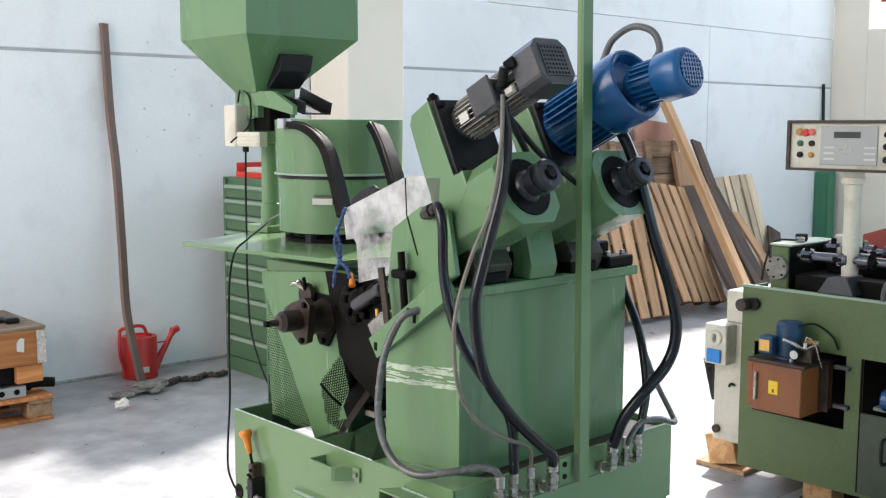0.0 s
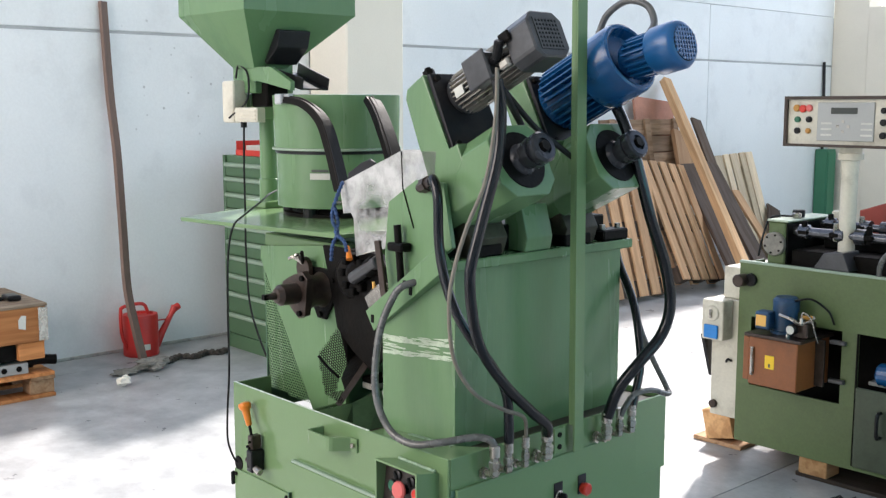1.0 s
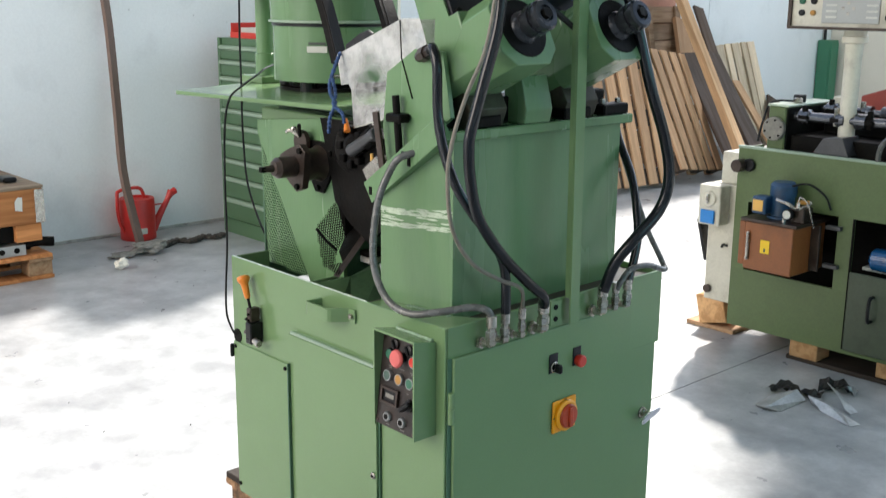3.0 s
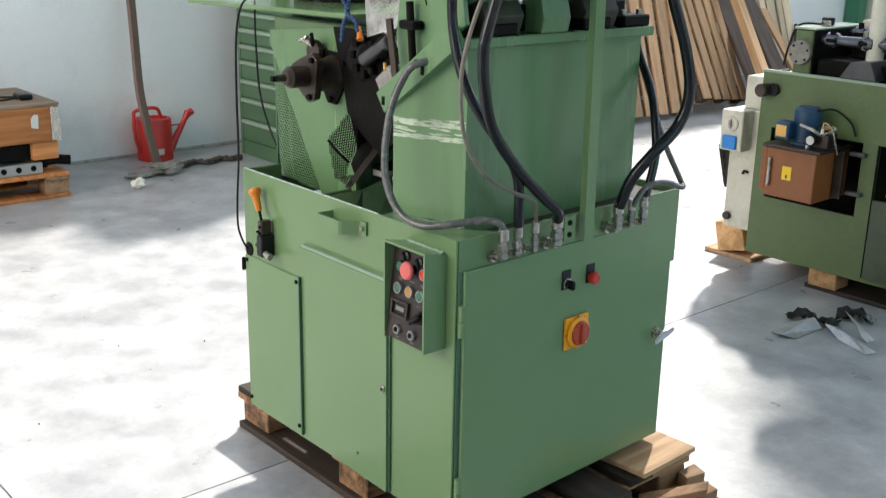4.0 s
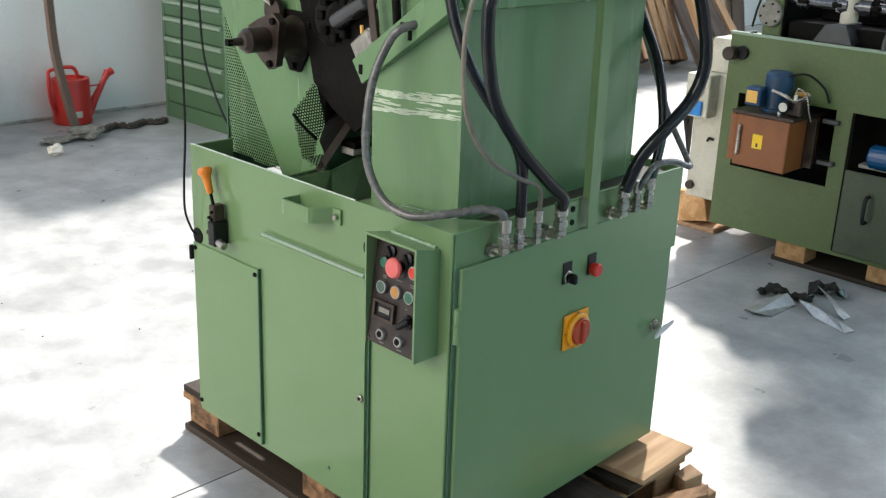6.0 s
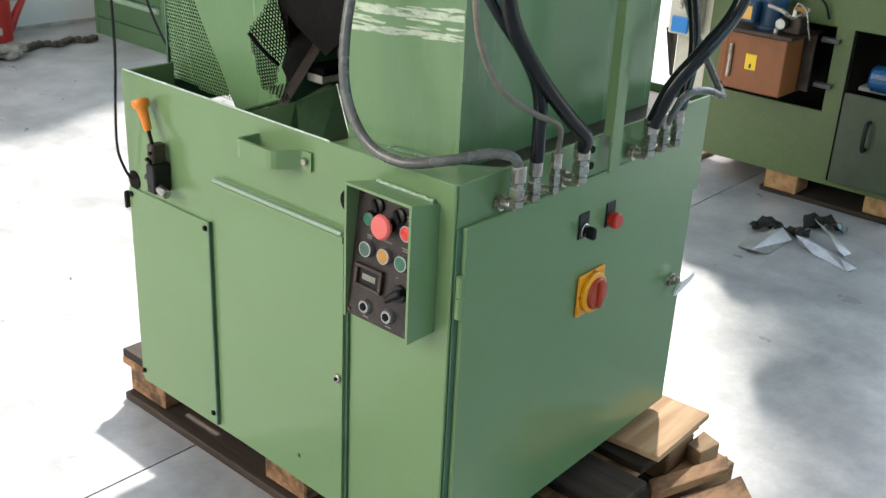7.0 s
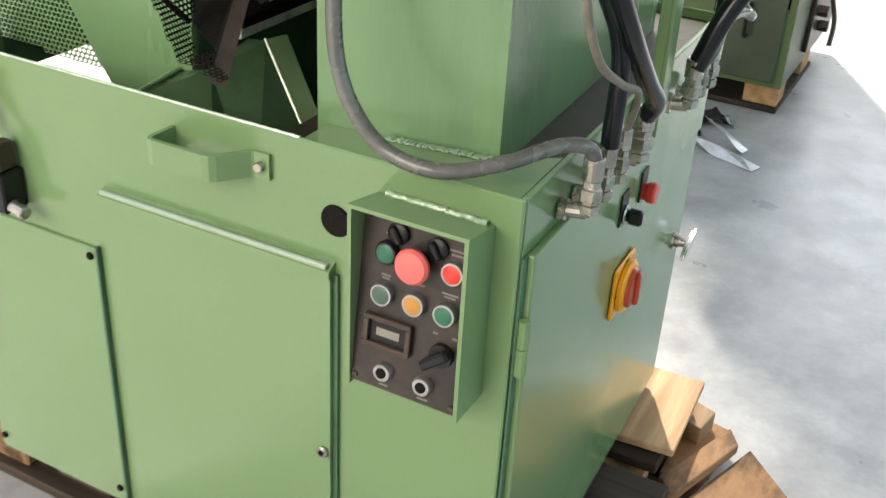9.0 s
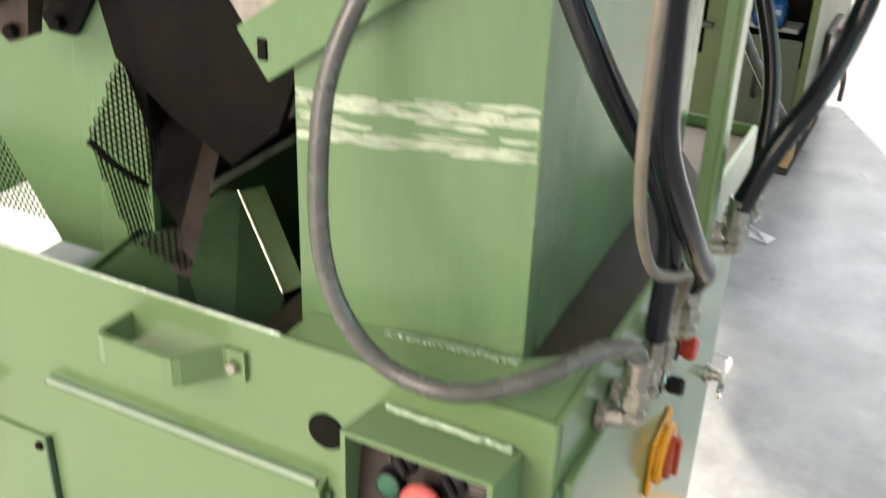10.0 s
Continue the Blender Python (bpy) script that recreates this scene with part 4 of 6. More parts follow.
hose("grey_hose", [(-0.165, 0.05, 1.30), (-0.185, 0.022, 1.288), (-0.205, 0.010, 1.258), (-0.222, -0.012, 1.187), (-0.217, -0.033, 1.085), (-0.198, -0.038, 1.013), (-0.155, -0.034, 0.960), (-0.090, -0.024, 0.945), (-0.033, 0.015, 0.955), (0.005, 0.072, 0.963), (0.030, 0.100, 0.957), (0.035, 0.112, 0.935)], 0.0088, rubber_grey, "grey ribbed hydraulic hose")
hose("black_hose", [(-0.135, 0.07, 1.525), (-0.105, 0.05, 1.54), (-0.081, 0.042, 1.50), (-0.077, 0.042, 1.40), (-0.055, 0.040, 1.32), (-0.02, 0.045, 1.245), (0.005, 0.075, 1.18), (0.025, 0.115, 1.12), (0.037, 0.147, 1.05), (0.035, 0.157, 0.94)], 0.0115, rubber, "black hydraulic hose")
part("hose_fitting", lathe((-0.185, 0.079, 1.515), (-0.105, 0.06, 1.54), [(0, 0.012), (0.02, 0.012), (0.021, 0.018), (0.045, 0.018), (0.046, 0.014), (0.07, 0.014)], 8), brown_steel, machine)
hose("ribbed_conduit", [(0.06, 0.086, 1.76), (0.06, 0.098, 1.69), (0.06, 0.089, 1.593), (0.05, 0.058, 1.473), (0.042, 0.030, 1.37)], 0.0125, rubber, "ribbed black cable conduit", 12, 30, 0.0005)
hose("black_hose", [(0.042, 0.031, 1.372), (0.040, 0.027, 1.34), (0.040, 0.033, 1.267), (0.040, 0.061, 1.175), (0.050, 0.128, 1.083), (0.050, 0.222, 0.999), (0.050, 0.268, 0.962), (0.035, 0.287, 0.93)], 0.0125, rubber, "black hydraulic hose")
hose("thin_cable", [(0.07, 0.076, 1.784), (0.07, 0.072, 1.678), (0.07, 0.044, 1.548), (0.06, 0.001, 1.454), (0.05, -0.029, 1.36), (0.05, -0.043, 1.278), (0.05, -0.028, 1.167), (0.05, 0.032, 1.082), (0.05, 0.12, 1.029), (0.05, 0.19, 0.995), (0.035, 0.213, 0.935)], 0.0046, cable_tan, "thin dusty hose")
hose("black_hose", [(0.0, 0.545, 1.72), (0.03, 0.555, 1.66), (0.06, 0.565, 1.577), (0.09, 0.587, 1.439), (0.11, 0.628, 1.311), (0.12, 0.640, 1.212), (0.11, 0.62, 1.135), (0.09, 0.557, 1.069), (0.06, 0.52, 1.006), (0.035, 0.508, 0.93)], 0.0145, rubber, "thick black hydraulic hose")
hose("black_hose", [(-0.12, 0.72, 1.32), (-0.10, 0.715, 1.277), (-0.04, 0.695, 1.197), (0.0, 0.672, 1.116), (0.025, 0.65, 1.033), (0.035, 0.607, 0.93)], 0.011, rubber, "black hydraulic hose")
hose("thin_hose", [(-0.12, 0.754, 1.24), (-0.08, 0.757, 1.152), (-0.03, 0.757, 1.052), (0.03, 0.756, 0.965), (0.055, 0.732, 0.952), (0.05, 0.672, 0.972), (0.045, 0.605, 0.973), (0.045, 0.563, 0.944), (0.035, 0.559, 0.92)], 0.0075, rubber_grey, "thin grey hose")
hose("grey_conduit", [(-0.10, 0.575, 1.83), (-0.094, 0.6, 1.884), (-0.065, 0.6, 1.932), (-0.004, 0.6, 1.96), (0.056, 0.6, 1.945), (0.09, 0.585, 1.903), (0.10, 0.55, 1.87)], 0.0085, conduit_grey, "grey arched cable conduit", 12, 24, 0.0004)
hose("black_cable", [(0.03, 0.12, 1.75), (-0.03, 0.22, 1.72), (-0.03, 0.30, 1.655), (-0.01, 0.36, 1.61), (0.0, 0.42, 1.57)], 0.007, cable_black, "black motor cable")
hose("black_cable", [(0.04, 0.12, 1.74), (-0.02, 0.23, 1.68), (-0.01, 0.26, 1.62), (0.0, 0.27, 1.56)], 0.008, cable_black, "black motor cable")


def work_zone():
    """Workhead, chuck, chute and the clear guard."""
    tw = part("tower_panel", prism([(-0.955, 1.30), (-0.62, 1.333), (-0.54, 1.18), (-0.55, 0.86), (-0.700, 0.858), (-0.955, 1.262)], "y", 0.128, 0.14, None, 0.001), paint_worn_teal, machine)
    part("tower_top", box((-0.95, 0.1405, 1.30), (-0.56, 0.62, 1.337), 0.003, None), paint_green, machine)
    # The inner tower walls take a darker green than the outer sheets.
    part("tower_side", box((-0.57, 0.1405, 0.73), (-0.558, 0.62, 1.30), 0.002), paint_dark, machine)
    part("perforated_panel", perforated([(-0.955, 1.258), (-0.93, 0.885), (-0.705, 0.872)], 0.0085, 0.0032, None, (1, 0, 0), (0, 0, 1), (0, 0.136, 0)), paint_worn_teal, machine, "perforated green guard sheet")
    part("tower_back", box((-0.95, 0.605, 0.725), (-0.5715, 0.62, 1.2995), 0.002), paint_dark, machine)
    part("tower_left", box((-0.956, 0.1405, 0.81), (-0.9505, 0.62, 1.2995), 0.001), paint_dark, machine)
    part("tray_edge", tube([(-0.541, 0.0085, 0.918), (-0.556, 0.068, 0.914), (-0.570, 0.127, 0.910)], 0.0035, 8, 4), paint_green, machine)
    # sheet tray that slopes towards the column, with a turned-up edge
    def sheet(name, corners, material, label=""):
        bm = bmesh.new()
        bm.faces.new([bm.verts.new(p) for p in corners])
        bmesh.ops.solidify(bm, geom=bm.faces[:], thickness=0.003)
        bmesh.ops.recalc_face_normals(bm, faces=bm.faces[:])
        return part(name, bm, material, machine, label)
    sheet("tray_slope", ((-0.545, 0.0085, 0.912), (-0.573, 0.127, 0.906), (-0.518, 0.128, 0.921), (-0.420, 0.0085, 0.850)), paint_worn_teal)
    # Past this edge the sheet's colour is darkened as the chute's shadow.
    sheet("tray_bottom", ((-0.420, 0.0085, 0.850), (-0.518, 0.128, 0.921), (-0.514, 0.205, 0.943), (-0.483, 0.205, 0.946), (-0.388, 0.152, 0.858), (-0.360, 0.0085, 0.800)), tray_shade_green, "tray sheet coloured dark green for the chute's shadow")
    sheet("tray_flange", ((-0.480, 0.200, 0.950), (-0.392, 0.156, 0.862), (-0.372, 0.170, 0.872), (-0.455, 0.215, 0.958)), paint_green)
    # Thin pale tube paints the highlight on the flange edge.
    part("flange_rim", add_tube(bmesh.new(), [(-0.480, 0.199, 0.951), (-0.436, 0.177, 0.907), (-0.392, 0.155, 0.863)], 0.0022, 8), rim_highlight, machine, "pale strip painted as the flange edge's highlight")
    part("inner_ledge", box((-0.5575, 0.190, 0.944), (-0.514, 0.599, 0.960), 0.002), pale_mottled, machine, "grey mottled ledge")
    part("inner_rail", box((-0.5575, 0.190, 0.9605), (-0.508, 0.599, 0.976), 0.002), black_oil_shade, machine)
    # Whitish sheet added in place of the sunlit floor seen through the gap.
    part("splash_sheet", box((-0.5575, 0.270, 0.9765), (-0.522, 0.599, 1.10), 0.002), pale_mottled, machine, "whitish sheet added for sunlit floor seen behind")
    # Near-black back, sump and plate put the work cavity's shade into the colour.
    part("inner_back", box((-0.556, 0.60, 0.73), (-0.335, 0.62, 1.33), 0.002), black_oil_shade, machine)
    part("sump", box((-0.556, 0.20, 0.7205), (-0.335, 0.599, 0.735), 0.002), black_oil_shade, machine)
    part("dark_back_plate", prism([(-0.60, 1.34), (-0.30, 1.34), (-0.30, 1.08), (-0.50, 1.11), (-0.55, 1.18)], "y", 0.37, 0.39), black_oil_shade, machine)
    # workhead along y
    wx, wz = -0.64, 1.212
    wh = part("workhead", lathe((wx, -0.062, wz), (wx, 0.2, wz), [(0, 0.007), (0.034, 0.010), (0.036, 0.019), (0.044, 0.024), (0.048, 0.028), (0.098, 0.028)], 20), brown_steel, machine, "brown oiled steel workhead", True)
    part("square_nose", box((wx - 0.007, -0.066, wz - 0.007), (wx + 0.007, -0.052, wz + 0.007), 0.001), black_oil_shade, wh)

    def flange(name, y0, y1, r, turn, material):
        pts = []
        for k in range(3):
            a = turn + k * 2.0944
            for d, rr in ((-0.22, r), (0.22, r), (0.75, r * 0.74), (1.34, r * 0.74)):
                pts.append((wx + rr * math.cos(a + d), wz + rr * math.sin(a + d)))
        pl = part(name, prism(pts, "y", y0, y1, None, 0.002), material, wh)
        for k in range(3):
            a = turn + k * 2.0944
            part("bolt", rod((wx + r * 0.82 * math.cos(a), y0 - 0.009, wz + r * 0.82 * math.sin(a)), (wx + r * 0.82 * math.cos(a), y0, wz + r * 0.82 * math.sin(a)), 0.008, 10, bevel=0.001), black_oil_shade, wh)
    flange("front_flange", 0.036, 0.056, 0.068, 0.9, brown_steel)
    part("barrel", lathe((wx, 0.056, wz), (wx, 0.12, wz), [(0, 0.046), (0.02, 0.046), (0.021, 0.042), (0.05, 0.042), (0.064, 0.05)], 24), brown_steel, wh, "", True)
    flange("rear_flange", 0.118, 0.127, 0.082, 0.5, black_oil_shade)
    part("bearing_block", box((wx - 0.03, 0.14, wz - 0.08), (wx + 0.10, 0.27, wz + 0.09), 0.008), black_oil_shade, wh)
    # chuck wheel and grinding parts
    ch = part("chuck", lathe((-0.51, 0.17, 1.262), (-0.45, 0.09, 1.285), [(0, 0.072), (0.03, 0.074), (0.045, 0.066), (0.05, 0.05), (0.052, 0.03), (0.09, 0.03), (0.1, 0.02)], 28), black_oil_shade, machine, "black oily chuck", True)
    for k in range(8):
        a = k * 0.7854
        part("jaw", box((-0.477 + 0.045 * math.cos(a) - 0.01, 0.095, 1.275 + 0.045 * math.sin(a) - 0.01), (-0.477 + 0.045 * math.cos(a) + 0.01, 0.121, 1.275 + 0.045 * math.sin(a) + 0.01), 0.003), black_oil_shade, ch)
    part("quill", rod((-0.455, 0.085, 1.268), (-0.345, 0.08, 1.325), 0.016, 16, bevel=0.003), motor_grey, machine)
    part("quill_collar", rod((-0.40, 0.094, 1.298), (-0.36, 0.09, 1.318), 0.024, 16, bevel=0.003), black_oil_shade, machine)
    part("copper_pipe", rod((-0.345, 0.07, 1.20), (-0.35, 0.07, 1.275), 0.004, 10), orange_label, machine, "small copper pipe")
    part("jaw_block", box((-0.37, 0.06, 1.20), (-0.30, 0.10, 1.26), 0.005, Matrix.Translation((-0.335, 0, 1.23)) @ Matrix.Rotation(-0.61, 4, "Y") @ Matrix.Translation((0.335, 0, -1.23))), steel, machine)
    # Black sheet added for the dark cavity around the chuck.
    part("dark_cover", prism([(-0.625, 1.335), (-0.40, 1.335), (-0.33, 1.29), (-0.32, 1.19), (-0.36, 1.08), (-0.42, 1.03), (-0.50, 1.07), (-0.565, 1.12), (-0.585, 1.20)], "y", 0.1145, 0.1265), black_oil_shade, machine, "black sheet added for the cavity's shade")
    # perforated scrap chute
    fold_l, fold_r = Vector((-0.529, 0.027, 1.064)), Vector((-0.498, 0.070, 1.004))
    top, inner = Vector((-0.563, 0.117, 1.122)), Vector((-0.536, 0.122, 1.030))
    low_l, low_r, tip = Vector((-0.455, -0.006, 0.984)), Vector((-0.440, 0.040, 0.990)), Vector((-0.380, -0.012, 0.975))

    def facet(p, q, r, s):
        """Perforated four-sided sheet."""
        u = (q - p).normalized()
        w = (s - p) - u * (s - p).dot(u)
        v = w.normalized()
        pts = [((k - p).dot(u), (k - p).dot(v)) for k in (p, q, r, s)]
        return perforated(pts, 0.0075, 0.0025, None, u, v, p)
    ct = part("scrap_chute", facet(fold_l, fold_r, inner, top), mesh_steel, machine, "greasy perforated steel chute")
    part("lower_mesh", facet(fold_l, fold_r, low_r, low_l), mesh_steel, ct)
    part("bottom_mesh", facet(low_l, low_r, Vector((-0.402, 0.022, 0.986)), tip), mesh_steel, ct)
    bm = bmesh.new()
    bm.faces.new([bm.verts.new(p) for p in ((-0.562, 0.119, 1.124), (-0.536, 0.125, 1.028), (-0.498, 0.076, 1.001), (-0.440, 0.044, 0.988), (-0.418, 0.026, 0.988), (-0.479, 0.157, 1.060), (-0.561, 0.343, 1.160))])
    bmesh.ops.triangulate(bm, faces=bm.faces[:])
    bmesh.ops.solidify(bm, geom=bm.faces[:], thickness=0.002)
    # Chute back and wall are coloured black for the shade inside it.
    part("chute_back", bm, black_oil_shade, ct, "chute inside, coloured black for its shade")
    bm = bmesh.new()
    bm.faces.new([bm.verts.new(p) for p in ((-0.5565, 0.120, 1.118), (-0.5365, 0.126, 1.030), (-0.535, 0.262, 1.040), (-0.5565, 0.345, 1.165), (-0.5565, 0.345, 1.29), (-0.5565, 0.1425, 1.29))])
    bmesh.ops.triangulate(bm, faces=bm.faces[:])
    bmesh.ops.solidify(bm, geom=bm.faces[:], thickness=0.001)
    part("chute_wall", bm, black_oil_shade, ct)
    bm = bmesh.new()
    rims = [[bm.verts.new(p) for p in pair] for pair in (((-0.404, -0.012, 0.970), (-0.378, -0.014, 0.970)), ((-0.446, 0.083, 1.021), (-0.427, 0.090, 1.021)), ((-0.479, 0.157, 1.061), (-0.465, 0.173, 1.061)), ((-0.561, 0.343, 1.161), (-0.552, 0.362, 1.161)))]
    for (a0, a1), (b0, b1) in zip(rims, rims[1:]):
        bm.faces.new((a0, a1, b1, b0))
    bmesh.ops.solidify(bm, geom=bm.faces[:], thickness=0.002)
    part("side_flange", bm, brown_sheet, ct, "brown oily flange")
    part("fold_edge", tube([fold_l, (fold_l + fold_r) / 2 + Vector((0, -0.003, 0)), fold_r], 0.0038, 8, 6), black_oil_shade, ct)
    part("clamp_ring", lathe((-0.70, 0.10, 1.265), (-0.70, 0.128, 1.265), [(0, 0.03), (0.012, 0.032), (0.02, 0.02)], 16), brown_steel, machine)
    part("cover_handle", prism([(-0.622, 1.497), (-0.618, 1.525), (-0.560, 1.553), (-0.524, 1.566), (-0.500, 1.556), (-0.52, 1.53)], "y", 0.195, 0.205, None, 0.004), black_plate, machine, "black rounded cover end")
    for k in range(3):
        part("lever_arm", tube([(-0.70, 0.10, 1.28), (-0.72 + 0.02 * k, 0.085, 1.295 + 0.008 * k), (-0.735 + 0.03 * k, 0.08, 1.29 + 0.01 * k)], 0.005, 8, 5), steel if k < 2 else black_oil_shade, machine)
    # blue cord from the guard down to the chuck
    random.seed(12)
    for pts in ([(-0.505, 0.095, 1.512), (-0.494, 0.07, 1.48), (-0.503, 0.06, 1.438), (-0.496, 0.056, 1.41), (-0.482, 0.06, 1.387), (-0.506, 0.06, 1.35), (-0.512, 0.06, 1.310)],
                [(-0.496, 0.062, 1.45), (-0.489, 0.066, 1.41), (-0.482, 0.054, 1.385), (-0.455, 0.06, 1.365), (-0.445, 0.06, 1.340)]):
        part("blue_cord", tube(pts, 0.0036, 8, 7, 0.0022), blue_rope, machine, "knotted blue cord")
    part("red_tip", rod((-0.448, 0.07, 1.320), (-0.466, 0.08, 1.350), 0.009, 10, 0.004), orange_plastic, machine)
    # guard
    g = part("clear_guard", prism([(-0.520, 1.503), (-0.506, 1.432), (-0.478, 1.436), (-0.465, 1.422), (-0.457, 1.327), (-0.342, 1.358), (-0.26, 1.40), (-0.16, 1.45), (-0.150, 1.600), (-0.273, 1.596)], "y", 0.098, 0.102), guard_plastic, machine, "scratched clear plastic guard")
    part("top_pane", prism([(-0.520, 1.503), (-0.273, 1.596), (-0.150, 1.600), (-0.150, 1.604), (-0.274, 1.600), (-0.522, 1.507)], "y", 0.1025, 0.20), guard_plastic, g)
    part("edge_strip", add_tube(bmesh.new(), [(-0.522, 0.10, 1.505), (-0.507, 0.10, 1.431), (-0.478, 0.10, 1.436), (-0.465, 0.10, 1.422), (-0.457, 0.10, 1.326), (-0.342, 0.10, 1.357)], 0.0022, 6), label_white, g)
    part("seam", add_tube(bmesh.new(), [(-0.273, 0.0965, 1.596), (-0.246, 0.0785, 1.51), (-0.207, 0.0785, 1.419)], 0.0016, 6), black_oil_shade, g)


work_zone()


def feeder():
    """Table, vibrating bowl drum and the hopper over it."""
    tb = part("table", prism([(-1.19, 0.0), (-0.53, 0.095), (-0.50, 0.72), (-1.47, 0.72)], "z", 1.362, 1.374, None, 0.002), paint_green, machine)
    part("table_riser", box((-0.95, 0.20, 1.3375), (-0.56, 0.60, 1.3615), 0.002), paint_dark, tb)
    cx, cy = -0.97, 0.42
    bd = part("base_disc", lathe((cx, cy, 1.3745), (cx, cy, 1.42), [(0, 0.165), (0.010, 0.165), (0.011, 0.14), (0.03, 0.14)], 40), black_oil_shade, machine)
    for k in range(4):
        a = -2.4 + k * 1.2
        part("rubber_foot", rod((cx + 0.15 * math.cos(a), cy + 0.15 * math.sin(a), 1.3748), (cx + 0.15 * math.cos(a), cy + 0.15 * math.sin(a), 1.408), 0.022, 14), black_plastic, bd)
    dr = part("feeder_drum", lathe((cx, cy, 1.40), (cx, cy, 1.80), [(0, 0.17), (0.004, 0.184), (0.172, 0.184), (0.173, 0.190), (0.335, 0.194), (0.336, 0.188), (0.20, 0.184), (0.199, 0.02)], 56), paint_worn_teal, machine, "green vibrating feeder drum", True)
    part("band", lathe((cx, cy, 1.572), (cx, cy, 1.584), [(0, 0.190), (0.001, 0.1965), (0.007, 0.1965), (0.008, 0.190)], 56), drawer_lip, dr, "pale joint band")
    part("dark_seal", lathe((cx, cy, 1.562), (cx, cy, 1.572), [(0, 0.1845), (0.001, 0.1875), (0.008, 0.1875), (0.009, 0.1845)], 56), black_plastic, dr)
    toward = math.atan2(-1.94, 2.6)
    for da, z0, z1, mat_, w in ((-0.27, 1.512, 1.519, label_dark, 0.05), (-0.27, 1.490, 1.508, label_white, 0.06)):
        a = toward + da
        bm = B()
        add_box(bm, (0.1835, -w / 2, z0), (0.1865, w / 2, z1), 0, Matrix.Translation((cx, cy, 0)) @ Matrix.Rotation(a, 4, "Z"))
        part("type_label", bm, mat_, dr)
    part("screw", rod((cx + 0.183 * math.cos(toward + 0.28), cy + 0.183 * math.sin(toward - 0.23), 1.425), (cx + 0.19 * math.cos(toward + 0.28), cy + 0.19 * math.sin(toward + 0.28), 1.425), 0.006, 10), steel, dr)
    # two feed rails that run down from the drum
    for pts in ([(-0.911, 0.21, 1.717), (-0.857, 0.215, 1.711), (-0.804, 0.22, 1.689), (-0.763, 0.225, 1.652), (-0.732, 0.225, 1.595), (-0.7, 0.22, 1.534), (-0.662, 0.21, 1.47)],
                [(-0.719, 0.36, 1.718), (-0.671, 0.345, 1.684), (-0.606, 0.32, 1.628), (-0.548, 0.3, 1.555), (-0.515, 0.28, 1.48)]):
        line = glide(pts, 8)
        rl = part("feed_rail", add_tube(bmesh.new(), line, 0, 4, 0, (0.050, 0.018)), black_oil_shade, machine, "dark feed rail")
        part("rail_lip", add_tube(bmesh.new(), [p + Vector((0.014, -0.020, 0.010)) for p in line], 0.003, 8), mesh_steel, rl)
        part("rail_lip", add_tube(bmesh.new(), [p + Vector((-0.006, 0.006, 0.012)) for p in line], 0.003, 8), mesh_steel, rl)
    part("rail_bracket", box((-0.985, 0.205, 1.708), (-0.950, 0.235, 1.738), 0.003), scrap_metal, machine)
    part("rail_bracket", box((-0.949, 0.215, 1.712), (-0.925, 0.24, 1.738), 0.002), scrap_metal, machine)
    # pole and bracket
    pl = part("hopper_pole", lathe((-1.31, 0.39, 1.3745), (-1.31, 0.39, 1.82), [(0, 0.05), (0.012, 0.05), (0.013, 0.032), (0.09, 0.032), (0.092, 0.028), (0.30, 0.028), (0.301, 0.036), (0.43, 0.036)], 24), paint_worn_teal, machine, "green hopper pole", True)
    part("pole_flange", box((-1.37, 0.33, 1.3745), (-1.24, 0.45, 1.396), 0.002), paint_green, pl)
    part("clamp_block", box((-1.40, 0.30, 1.66), (-1.27, 0.42, 1.74), 0.004), paint_green, pl)
    part("hopper_bracket", box((-1.33, 0.275, 1.742), (-1.20, 0.42, 1.84), 0.004), paint_worn_teal, pl)
    part("arm", prism([(-1.26, 1.825), (-1.168, 1.822), (-1.102, 1.821), (-0.995, 1.775), (-0.995, 1.749), (-1.169, 1.779), (-1.26, 1.779)], "y", 0.27, 0.285), paint_worn_teal, pl)
    # hopper
    x0, x1, y0, y1 = -1.458, -1.066, 0.16, 0.568
    bm = B()
    rings = []
    t = 0.005
    for (xa, xb, ya, yb, z) in ((-1.305, -1.185, 0.265, 0.385, 1.82), (x0, x1, y0, y1, 1.985), (x0, x1, y0, y1, 2.42), (x0 + t, x1 - t, y0 + t, y1 - t, 2.42), (x0 + t, x1 - t, y0 + t, y1 - t, 1.99), (-1.295, -1.195, 0.275, 0.375, 1.83)):
        rings.append([bm.verts.new(v) for v in ((xa, ya, z), (xb, ya, z), (xb, yb, z), (xa, yb, z))])
    for r0, r1 in zip(rings, rings[1:]):
        for k in range(4):
            bm.faces.new((r0[k], r0[(k + 1) % 4], r1[(k + 1) % 4], r1[k]))
    bm.faces.new(rings[0][::-1])
    bm.faces.new(rings[-1])
    hp = part("hopper", bm, paint_worn_teal, machine, "green sheet-metal hopper")
    part("outlet_frame", prism([(-1.185, 1.855), (-1.105, 1.935), (-1.085, 1.93), (-1.10, 1.88), (-1.165, 1.83)], "y", 0.295, 0.410, None, 0.003), black_plate, hp, "black outlet flap")
    tr = B()
    add_prism(tr, [(-1.24, 0.30), (-1.02, 0.335), (-1.02, 0.425), (-1.24, 0.46)], "z", 1.795, 1.800)
    add_prism(tr, [(-1.24, 0.295), (-1.02, 0.330), (-1.02, 0.335), (-1.24, 0.30)], "z", 1.795, 1.832)
